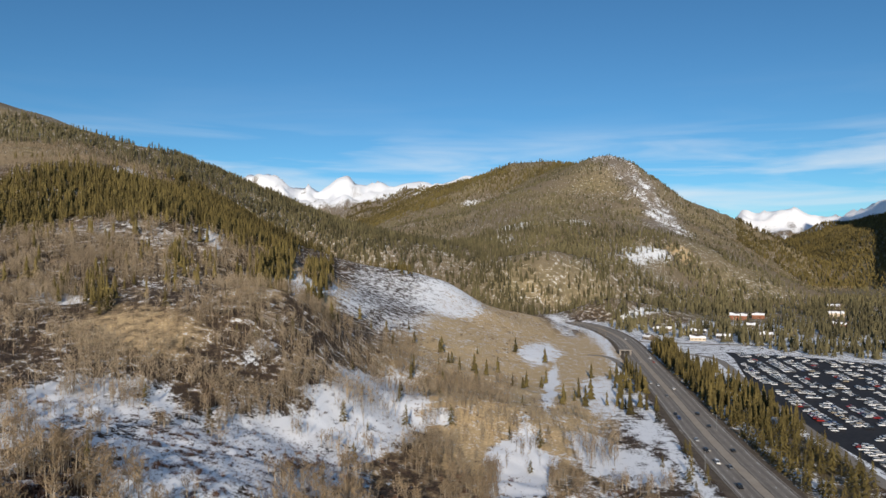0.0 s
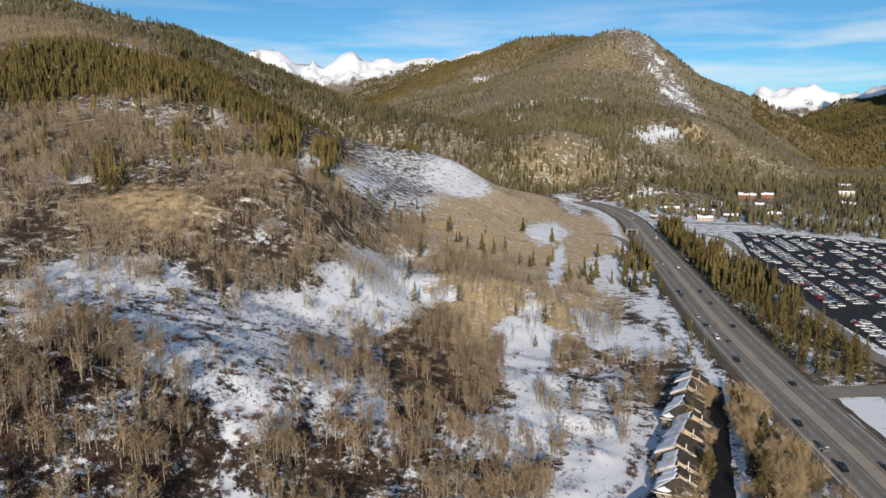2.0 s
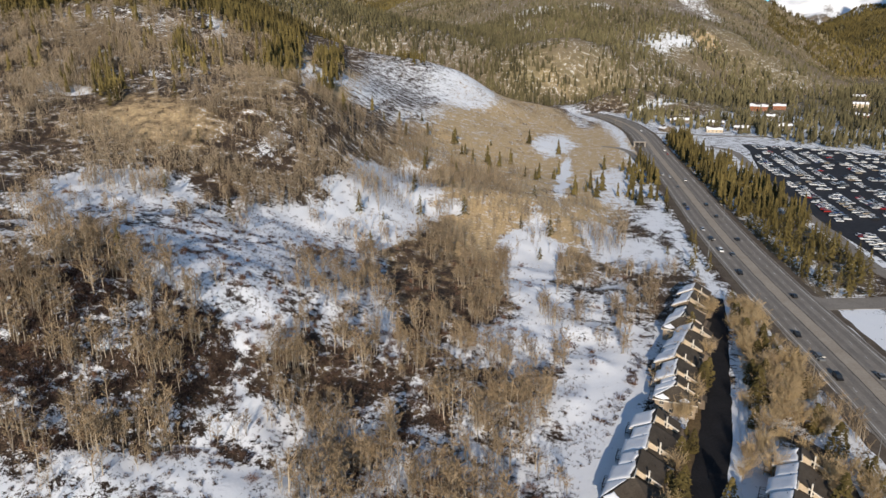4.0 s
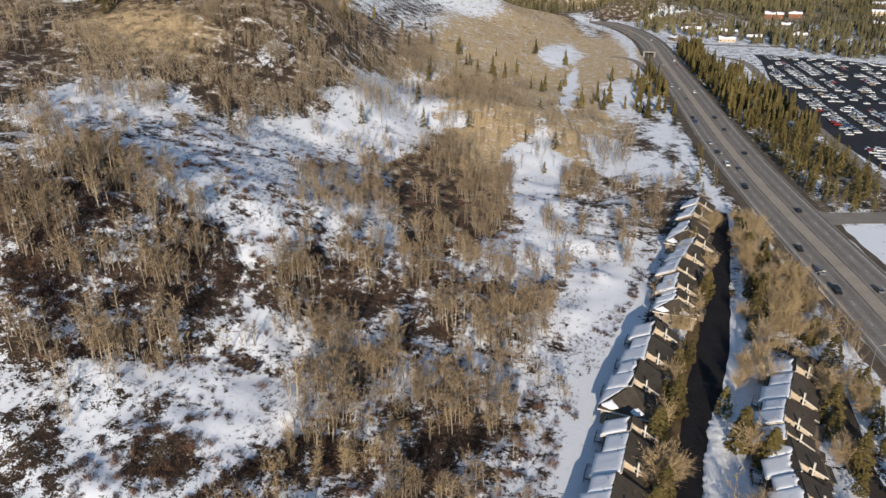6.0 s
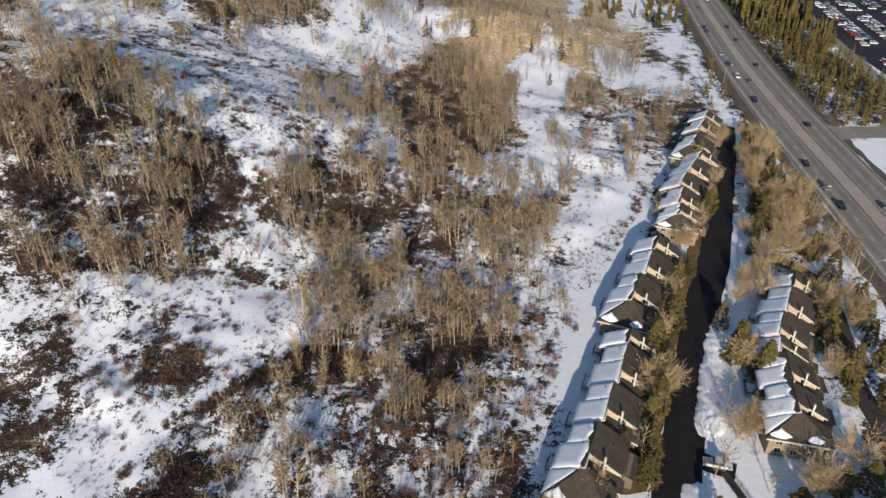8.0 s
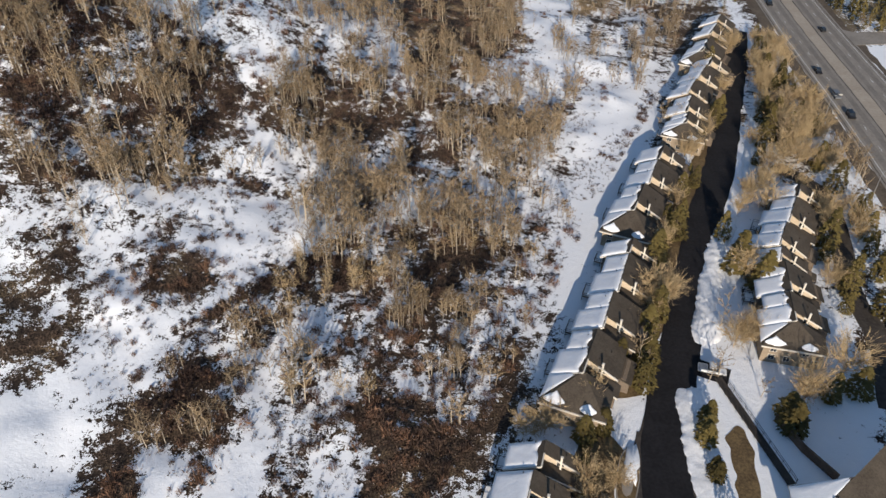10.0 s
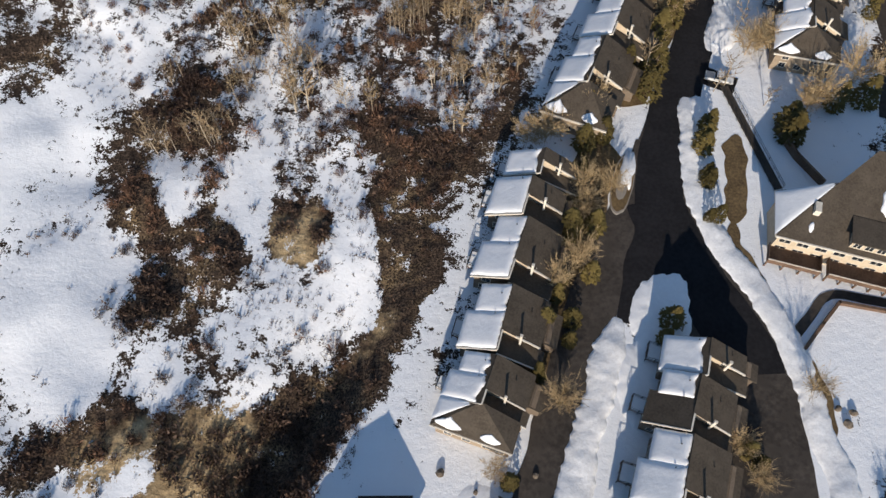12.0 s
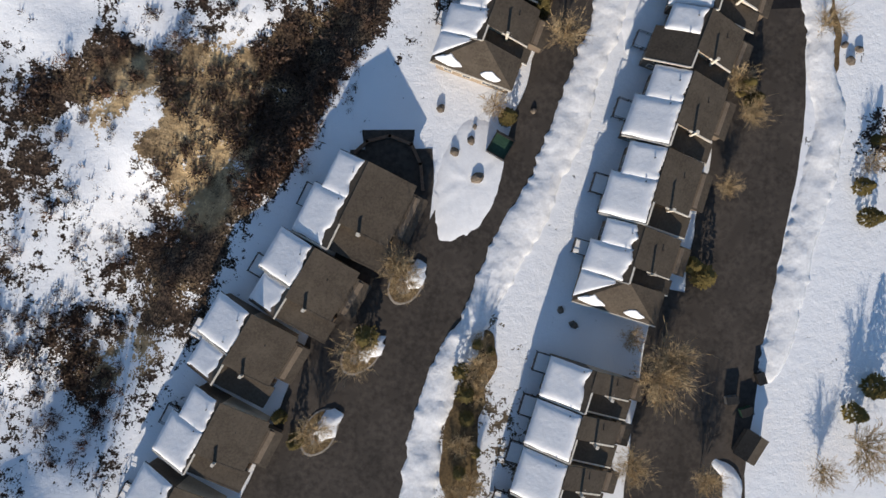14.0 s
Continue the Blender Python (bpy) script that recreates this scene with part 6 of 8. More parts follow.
# low brush
LIGHT_BUSHES = [bush_shape(20 + k, 6, 0.08, 12) for k in range(5)]
p = clear(sow(rnd, 330, 1080, -33, 14, 36, lambda x, y: np.clip(0.45 + 0.9 * grain(x, y, 30, 55) + 0.5 * grain(x, y, 9, 56), 0, 1)))
p = p[:, :][ground_height(p[:, 0], p[:, 1]) > 4]
stuff("hillside_brush", plant_mesh("hillside_brush", LIGHT_BUSHES, p, rnd.uniform(0.6, 2.0, len(p)), rnd.uniform(0.9, 1.6, len(p)), rnd, BRUSH),
      "scattered dark brush on the open hillside", "shrubs")
p = (sow(rnd, 8, 330, -36, 33, 5.6, lambda x, y: soft_patches(x, y, SHRUB, 0.0) * np.clip(0.42 - 1.5 * swath(x, y) + 0.5 * grain(x, y, 4, 54), 0, 1)))
q = (sow(rnd, 8, 95, -180, -36, 3.4, lambda x, y: soft_patches(x, y, SHRUB, 0.0) * np.clip(0.5 + 1.1 * grain(x, y, 9, 53) + 0.4 * grain(x, y, 3, 54), 0, 1)))
p = np.repeat(np.concatenate([p, q]), rnd.randint(1, 7, len(p) + len(q)), axis=0)
p[:, :2] += rnd.normal(0, 0.62, (len(p), 2))
p[:, 2] = ground_height(p[:, 0], p[:, 1])
p = clear(p)
thick_brush = soft_patches(p[:, 0], p[:, 1], SHRUB, 0.0)
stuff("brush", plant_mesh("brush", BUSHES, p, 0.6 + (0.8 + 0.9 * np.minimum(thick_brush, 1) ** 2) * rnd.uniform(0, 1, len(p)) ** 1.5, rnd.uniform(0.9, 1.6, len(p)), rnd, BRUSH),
      "low leafless brown brush poking out of the snow", "shrubs")

# small tufts that stick out of the snow all over the field
TUFTS = [bush_shape(160 + k, 4, 0.10, 6) for k in range(6)]
p = clear(sow(rnd, 8, 340, -40, 24, 1.5, lambda x, y: np.clip(0.30 + 0.55 * soft_patches(x, y, SHRUB, 0.05) + 0.7 * swath(x, y) + 0.5 * grain(x, y, 7, 67), 0.0, 0.9) * np.clip(3 * soft_patches(x, y, SHRUB, 0.0), 0.06, 1)))
q = clear(sow(rnd, 8, 95, -180, -40, 1.5, lambda x, y: np.clip(0.30 + 0.5 * soft_patches(x, y, SHRUB, 0.0) + 0.8 * grain(x, y, 7, 67), 0.0, 0.9) * np.clip(3 * soft_patches(x, y, SHRUB, 0.0), 0.03, 1) * (x < -15)))
p = np.concatenate([p, q])
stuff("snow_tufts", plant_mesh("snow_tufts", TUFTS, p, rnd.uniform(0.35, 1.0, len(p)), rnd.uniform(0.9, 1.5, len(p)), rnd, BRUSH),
      "small dark tufts of dead brush sticking out of the snow", "shrubs")

# taller willow clumps between the aspens
TALL_BUSHES = [bush_shape(120 + k, 70, 0.016, 16) for k in range(6)]
p = clear(sow(rnd, 60, 330, -36, 20, 13, lambda x, y: np.clip(0.5 * soft_patches(x, y, SHRUB, 0.1) + 0.3 * soft_patches(x, y, ASPEN, 0.0), 0, 1) * np.clip(0.35 + 1.2 * grain(x, y, 21, 59), 0, 1)))
q = clear(sow(rnd, 12, 95, -180, 20, 9, lambda x, y: np.clip(soft_patches(x, y, SHRUB, 0.0), 0, 1) * np.clip(0.35 + 1.3 * grain(x, y, 11, 65), 0, 1)))
p = np.concatenate([p, q])
stuff("willow_bushes", plant_mesh("willow_bushes", TALL_BUSHES, p, rnd.uniform(1.0, 3.0, len(p)), rnd.uniform(0.8, 1.3, len(p)), rnd, WILLOW),
      "rounded leafless red-brown willow bushes on the snowy slope", "shrubs")
# real brush, but its near-black tone also stands in for shade
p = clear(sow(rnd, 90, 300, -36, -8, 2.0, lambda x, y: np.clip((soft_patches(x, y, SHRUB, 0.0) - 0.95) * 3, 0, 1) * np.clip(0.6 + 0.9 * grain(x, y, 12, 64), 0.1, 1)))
stuff("thicket", plant_mesh("thicket", BUSHES, p, rnd.uniform(1.1, 3.0, len(p)), rnd.uniform(0.9, 1.5, len(p)), rnd, SHADED_THICKET),
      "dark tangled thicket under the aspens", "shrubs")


# ---- townhouses ----
def snow_cover(x0, z0, x1, z1, y0, y1, thick, seed, melt=0.0):
    """A snow blanket on a roof slope from (x0, z0) at its eave to (x1, z1) at its ridge; melt: how far it has drawn back from the ridge."""
    rnd = random.Random(seed)
    nx, ny = 12, 14
    bm = bmesh.new()
    grid = []
    for j in range(ny + 1):
        t = j / ny
        back = melt * (0.55 + 0.6 * noise.noise((t * 2.6, seed * 3.7, 0))) + 0.05 * noise.noise((t * 9, seed, 2))
        row = []
        for i in range(nx + 1):
            s = i / nx
            edge = min(s, 1 - s, t * 0.9, (1 - t) * 0.9)
            k = s * (1 - max(0.02, back))
            wob = 0.18 * noise.noise((s * 4, t * 4, seed * 1.3))
            h = thick * (min(1, edge * 7) ** 0.5) * (1 + 0.6 * wob) + 0.02
            y = y0 + (y1 - y0) * t + wob * 0.4 * (1 if 0 < j < ny else 1.4)
            row.append(bm.verts.new((x0 + (x1 - x0) * k - 0.12 * (1 - s), y, z0 + (z1 - z0) * k + h)))
        grid.append(row)
    for j in range(ny):
        for i in range(nx):
            bm.faces.new((grid[j][i], grid[j][i + 1], grid[j + 1][i + 1], grid[j + 1][i]))
    rim = [grid[0][i] for i in range(nx + 1)] + [grid[j][nx] for j in range(1, ny + 1)] + [grid[ny][i] for i in range(nx - 1, -1, -1)] + [grid[j][0] for j in range(ny - 1, 0, -1)]
    low = [bm.verts.new((v.co.x, v.co.y, v.co.z - 0.30)) for v in rim]
    for i in range(len(rim)):
        n = (i + 1) % len(rim)
        bm.faces.new((rim[i], low[i], low[n], rim[n]))
    return bm


def window(parent, where, turn, wide, high, material=None):
    """A window with a frame and a pane, facing -y before the turn."""
    m = pose(*where, 0, 0, turn)
    bm = bmesh.new()
    for x0, x1, z0, z1 in ((-wide / 2 - 0.1, wide / 2 + 0.1, -0.1, 0), (-wide / 2 - 0.1, wide / 2 + 0.1, high, high + 0.1),
                           (-wide / 2 - 0.1, -wide / 2, 0, high), (wide / 2, wide / 2 + 0.1, 0, high), (-0.03, 0.03, 0, high)):
        block(x0, x1, -0.07, 0.02, z0, z1, bm)
    bm.transform(m)
    w = part("window", bm, TRIM, parent)
    g = block(-wide / 2, wide / 2, -0.035, 0.02, 0, high)
    g.transform(m)
    part("pane", g, GLASS, w)
    return w


def rake(bm, a, b, high=0.26, wide=0.12):
    """A trim board along a sloping roof edge."""
    a, b = Vector(a), Vector(b)
    d = (b - a).normalized()
    side = Vector((-d.y, d.x, 0))
    side = side.normalized() * wide if side.length > 0.01 else Vector((wide, 0, 0))
    v = [bm.verts.new(p + s + Vector((0, 0, z))) for p in (a, b) for s in (-side, side) for z in (-high, 0.05)]
    for q in ((0, 1, 3, 2), (4, 6, 7, 5), (0, 4, 5, 1), (2, 3, 7, 6), (0, 2, 6, 4), (1, 5, 7, 3)):
        bm.faces.new([v[i] for i in q])
    return bm


def townhouse(name, seed, end=False, melt=0.1, bare=False, tall=0.0, rw=6.6, low_first=False, short=False):
    """One unit of a terrace: y runs up the row, x towards the street. A broad shed roof with snow on the garden side, two roofs on the street side."""
    h = empty(name, Matrix(), "brown-roofed townhouse unit with snow on its shaded roof slope", "house", "townhouses in terraces")
    e, r = 5.0 + tall, 8.4 + tall
    lw = 6.2
    # the broad part and the narrower part of the garden slope
    b0, b1, n0, n1 = (5.0, 11.9, 0.0, 5.0) if low_first else (0.0, 6.9, 6.9, 11.9)
    drop = 0.5 if low_first else 0.0
    top, g0, g1 = (6.9, 3.9, 6.6) if short else (11.9, 5.2, 10.6)
    # walls
    part("wall", prism([(-lw + 0.5, -0.3), (0, -0.3), (0, r - 0.35), (-lw + 0.5, e - 0.05)], b0 + 0.45, b1 - 0.3), SIDING, h, "brown wood siding")
    if not short:
        part("wall", prism([(-4.4, -0.3), (0.1, -0.3), (0.1, r - 0.35), (-4.4, r - 4.4 * (r - e) / lw - 0.3)], n0 + 0.3, n1 - 0.3), SIDING, h, "brown wood siding")
    part("wall", prism([(0, -0.3), (rw - 0.6, -0.3), (rw - 0.6, e - 0.15), (0, r - 0.3)], 3.9, top - 0.3), STUCCO, h, "cream stucco")
    part("wall", prism([(0.2, -0.3), (rw + 0.2, -0.3), (rw + 0.2, e - 1.3), (0.2, r - 2.4)], 0.6, 3.9), SIDING, h, "brown wood siding")
    part("wall", prism([(rw - 0.7, -0.3), (rw + 2.0, -0.3), (rw + 2.0, 2.9), (rw + 0.6, 3.9), (rw - 0.7, 3.6)], g0, g1), SIDING, h, "brown garage front")
    # roofs
    part("roof", slab([(-lw, b0, e), (0.15, b0, r), (0.15, b1, r), (-lw, b1, e)], 0.22), SHINGLE, h)
    if not short:
        part("roof", slab([(-4.9, n0, r - 4.9 * (r - e) / lw - drop), (0.15, n0, r - drop), (0.15, n1, r - drop), (-4.9, n1, r - 4.9 * (r - e) / lw - drop)], 0.22), SHINGLE, h)
    part("roof", slab([(0.0, 3.5, r + 0.12), (rw, 3.5, e), (rw, top, e), (0.0, top, r + 0.12)], 0.22), SHINGLE, h)
    part("roof", slab([(0.16, 0.2, r - 2.1), (rw + 0.8, 0.2, e - 1.2), (rw + 0.8, 3.5, e - 1.2), (0.16, 3.5, r - 2.1)], 0.22), SHINGLE, h)
    part("roof", slab([(rw - 0.4, g0 - 0.3, 4.1), (rw + 2.5, g0 - 0.3, 2.9), (rw + 2.5, g1 + 0.3, 2.9), (rw - 0.4, g1 + 0.3, 4.1)], 0.2), SHINGLE, h)
    # snow
    if not bare:
        part("snow_cover", snow_cover(-lw, e, 0.1, r, b0 + 0.15, b1 - 0.1, 0.34, seed, melt), SNOW_WHITE, h, "smooth thick snow blanket", True)
    if not short:
        part("snow_cover", snow_cover(-4.9, r - 4.9 * (r - e) / lw - drop, 0.1, r - drop, n0 + (0.3 if low_first else -0.4), n1 - 0.1, 0.31, seed + 5, melt + 0.06), SNOW_WHITE, h, "smooth thick snow blanket", True)
    # trim boards
    part("rake_board", rake(bmesh.new(), (-lw, b0 - 0.05, e), (0.15, b0 - 0.05, r)), TRIM, h, "pale cream rake board")
    edging, tone = (SHINGLE, "brown roof edge") if rw > 7 else (TRIM, "pale cream rake board")
    part("rake_board", rake(bmesh.new(), (2.4, 3.42, r + 0.12 - 2.4 / rw * (r + 0.12 - e)), (rw, 3.42, e)), edging, h, tone)
    part("rake_board", rake(bmesh.new(), (0.16, 0.12, r - 2.1), (rw + 0.8, 0.12, e - 1.2), 0.2), edging, h, tone)
    part("ridge_board", rake(bmesh.new(), (0.22, 0, r + 0.02), (0.22, 3.5, r + 0.02), 0.3), TRIM, h, "pale cream ridge board")
    # chimney, vents
    bm = block(3.1, 3.46, 3.06, 3.42, e - 1.5, r + 0.1)
    block(3.04, 3.52, 3.0, 3.48, r + 0.1, r + 0.2, bm)
    part("chimney", bm, TRIM, h, "pale boxed flue")
    for x, y in ((-1.6, 6.2), (3.9, 5.6)) if short else ((-1.6, 6.2), (-1.4, 9.9), (3.9, 8.6)):
        z = r - abs(x) * (r - e) / lw
        part("vent_pipe", tube(bmesh.new(), (x, y, z - 1.3), (x, y, z + 0.55), 0.09), DARK_METAL, h)
    # windows and doors
    for x, z, w in ((-3.9, 1.0, 1.6), (-3.6, 3.6, 1.4)):
        window(h, (x, b0 + 0.44, z), 0, w, 1.3)
    window(h, (3.2, 3.89, 5.3), 0, 1.2, 1.1)
    for y, z in ((2.0, 1.0), (3.2, 3.2), (5.2, 1.0)):
        window(h, (-lw + 0.49, b0 + y, z), -90, 1.3, 1.3)
    if not short:
        window(h, (-4.41, n0 + 2.3, 1.2), -90, 1.8, 1.7)
    g = part("garage_door", block(rw + 1.99, rw + 2.06, g0 + 0.15, g0 + 2.45, 0, 2.2), SIDING, h, "brown panelled garage door")
    for k in range(3):
        part("panel", block(rw + 2.06, rw + 2.09, g0 + 0.25, g0 + 2.35, 0.15 + 0.7 * k, 0.7 + 0.7 * k), SIDING, g)
    if not short:
        part("door", block(rw + 1.99, rw + 2.05, 9.0, 9.9, 0, 2.05), DECK_WOOD, h, "dark front door")
    # deck with a rail
    part("deck", block(-lw - 1.7, -lw + 0.6, 3.2, 6.4, 0.9, 1.1), DECK_WOOD, h, "brown timber deck")
    part("snow_cover", block(-lw - 1.6, -lw + 0.5, 3.3, 6.3, 1.1, 1.32, bevel=0.08), SNOW_WHITE, h, "thick snow lying on the deck")
    for x, y in ((-lw - 1.65, 3.25), (-lw - 1.65, 4.8), (-lw - 1.65, 6.35), (-lw - 0.2, 3.25), (-lw - 0.2, 6.35)):
        part("post", block(x - 0.06, x + 0.06, y - 0.06, y + 0.06, 0, 2.15), DARK_METAL, h)
    for z in (1.55, 2.1):
        part("rail", block(-lw - 1.68, -lw - 1.62, 3.2, 6.4, z, z + 0.07), DARK_METAL, h)
        part("rail", block(-lw - 1.68, -lw + 0.5, 3.22, 3.28, z, z + 0.07), DARK_METAL, h)
        part("rail", block(-lw - 1.68, -lw + 0.5, 6.32, 6.38, z, z + 0.07), DARK_METAL, h)
    if end:
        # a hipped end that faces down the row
        part("wall", block(-lw + 0.6, rw - 0.4, -6.0, 0.6, -0.3, e - 0.35), LIT_SIDING, h, "brown siding in a paler tone that stands for sunlight")
        part("roof", slab([(-lw - 0.1, -6.7, e - 0.25), (rw + 0.1, -6.7, e - 0.25), (0.2, 0.4, r)], 0.2), SHINGLE, h)
        part("roof", slab([(-lw - 0.1, -6.7, e - 0.25), (0.2, 0.4, r), (-lw, 0.4, e + 0.02)], 0.2), SHINGLE, h)
        part("roof", slab([(rw + 0.1, -6.7, e - 0.25), (rw, 0.4, e - 0.1), (0.2, 0.4, r)], 0.2), SHINGLE, h)
        part("fascia", rake(bmesh.new(), (-lw - 0.1, -6.75, e - 0.25), (rw + 0.1, -6.75, e - 0.25)), TRIM, h, "pale cream fascia")
        # snow left on the hip in two heaps, and a wedge on its shaded side
        rise = (r - e + 0.25) / 7.1
        for x, y, wide, deep in ((-3.6, -5.2, 2.9, 2.0), (2.9, -5.4, 2.4, 1.7)):
            bm = bmesh.new()
            bmesh.ops.create_icosphere(bm, subdivisions=3, radius=1)
            for v in bm.verts:
                k = 1 + 0.3 * noise.noise(v.co * 1.6 + Vector((x, seed, 0)))
                px, py = v.co.x * wide / 2 * k * (1.15 - 0.7 * v.co.y), v.co.y * deep / 2 * k
                v.co = Vector((x + px, y + py, e - 0.25 + (y + py + 6.7) * rise + 0.03 + v.co.z * 0.2))
            part("snow_cover", bm, SNOW_WHITE, h, "small leftover snow patch", True)
        bm = bmesh.new()
        n = 12
        a, b, c = Vector((-lw - 0.1, -5.6, e - 0.1)), Vector((-lw, 0.3, e + 0.02)), Vector((-0.9, -0.2, r - 0.55))
        grid = []
        for j in range(n + 1):
            row = []
            for i in range(n + 1):
                t, u = j / n, i / n
                w = a.lerp(b, t).lerp(c, u * (0.9 + 0.1 * noise.noise((t * 4, seed, 0))))
                k = min(1, 5 * min(t, 1 - t, u, 1 - u)) ** 0.5
                row.append(bm.verts.new((w.x - 0.1, w.y, w.z + 0.03 + 0.3 * k * (1 - 0.7 * u))))
            grid.append(row)
        for j in range(n):
            for i in range(n):
                bm.faces.new((grid[j][i], grid[j][i + 1], grid[j + 1][i + 1], grid[j + 1][i]))
        part("snow_cover", bm, SNOW_WHITE, h, "smooth snow wedge on the shaded hip", True)
        for x in (-3.6, -0.6, 2.6, 4.8):
            window(h, (x, -6.01, 1.0), 0, 1.2, 1.3)
        for x in (-3.6, 2.6):
            window(h, (x, -6.01, 3.2), 0, 1.2, 1.0)
    return h


FIRST = {"plain": townhouse("townhouse", 1, melt=0.03), "drift": townhouse("townhouse", 2, melt=0.12), "thaw": townhouse("townhouse", 3, melt=0.4),
         "bare": townhouse("townhouse", 4, bare=True), "end": townhouse("townhouse", 5, end=True, melt=0.25),
         "deep": townhouse("townhouse", 6, melt=0.1, rw=7.6), "deep_drift": townhouse("townhouse", 7, melt=0.25, rw=7.8), "deep_low": townhouse("townhouse", 8, melt=0.12, rw=7.4, low_first=True),
         "short": townhouse("townhouse", 9, melt=0.2, short=True), "short_full": townhouse("townhouse", 10, melt=0.03, short=True)}
tagged(FIRST["drift"], "brown-roofed townhouse with a partly melted snow blanket")
tagged(FIRST["deep_drift"], "deep brown-roofed townhouse with a partly melted snow blanket")
tagged(FIRST["short"], "narrow brown-roofed townhouse with a partly melted snow blanket")
tagged(FIRST["short_full"], "narrow brown-roofed townhouse with a full snow blanket")
tagged(FIRST["deep_low"], "deep brown-roofed townhouse with a lower snowy roof at its side")
tagged(FIRST["deep"], "deep brown-roofed townhouse facing an asphalt garage yard")
tagged(FIRST["thaw"], "brown-roofed townhouse with ragged half-melted roof snow")
tagged(FIRST["bare"], "brown-roofed townhouse with its main slope clear of snow")
tagged(FIRST["end"], "terrace-end townhouse with a hipped roof and a wall toned as sunlit")
USED = set()


def place_house(kind, x, y, heading, stretch=1.0, up=0.0, tall=1.0):
    m = pose(x, y, up, 0, 0, -heading)
    if kind not in USED:
        USED.add(kind)
        FIRST[kind].matrix_world = m
        ob = FIRST[kind]
    else:
        ob = copy_thing(FIRST[kind], m)
    ob.scale = (1, stretch, tall)
    return ob


# lower terrace beside the garage yard
for kind, x, y, turn, stretch in (("deep_drift", -17.7, -0.6, 24, 1.2), ("deep_low", -25.2, -11.1, 29, 1.02), ("deep_low", -34.1, -21.2, 29, 1.02), ("deep", -37.6, -34.5, 26, 1.0),
                                  ("deep_low", -44.0, -47.0, 27, 1.0)):
    place_house(kind, x, y, turn, stretch, tall=0.74)
# terrace along the lane
for kind, x, y, turn, stretch in (("short", 37.6, 35.8, 15, 0.9), ("bare", 34.0, 27.4, 19, 0.76), ("plain", 31.3, 16.1, 17, 0.95), ("plain", 28.4, 4.6, 15, 0.97), ("end", 26.2, -4.0, 15, 0.72),
                                  ("short", 20.6, -22.9, 15, 0.92), ("short_full", 18.6, -30.1, 15, 1.04), ("short_full", 16.8, -37.4, 15, 1.05), ("short", 14.6, -45.4, 15, 1.1)):
    place_house(kind, x, y, turn, stretch)
# long terrace along the street
for kind, x, y, turn, stretch in (("short", 13.7, 71.6, 14, 0.82), ("short_full", 10.5, 63.2, 15, 1.18), ("plain", 8.1, 51.0, 17, 1.03), ("plain", 6.2, 38.7, 14, 0.97), ("end", 3.9, 30.2, 18, 0.68),
                                  ("short", 38.6, 130.5, 21, 0.86), ("plain", 33.8, 116.7, 20, 1.2), ("plain", 28.9, 105.3, 20, 1.03), ("end", 23.3, 92.9, 21, 1.08),
                                  ("short", 54.2, 173.3, 24, 1.25), ("plain", 49.0, 160.5, 22, 1.12), ("end", 42.8, 148.0, 23, 1.12),
                                  ("short", 85.1, 238.1, 27, 1.2), ("plain", 78.2, 226.6, 28, 1.1), ("plain", 72.0, 215.0, 27, 1.08), ("drift", 68.9, 202.4, 22, 1.07), ("end", 67.0, 195.0, 21, 0.64),
                                  ("plain", 99.0, 280.7, 27, 0.8), ("drift", 93.1, 267.5, 28, 1.15), ("end", 86.0, 251.0, 27, 1.1)):
    place_house(kind, x, y, turn, stretch)
# terrace inside the loop road
for kind, x, y, turn, stretch in (("short", 86.2, 155.4, 26, 1.0), ("plain", 79.8, 143.8, 28, 1.07), ("plain", 74.4, 134.3, 28, 0.9), ("short_full", 72.6, 128.5, 24, 0.85), ("thaw", 71.5, 118.0, 12, 0.9), ("end", 69.1, 108.6, 12, 0.8)):
    place_house(kind, x, y, turn, stretch)


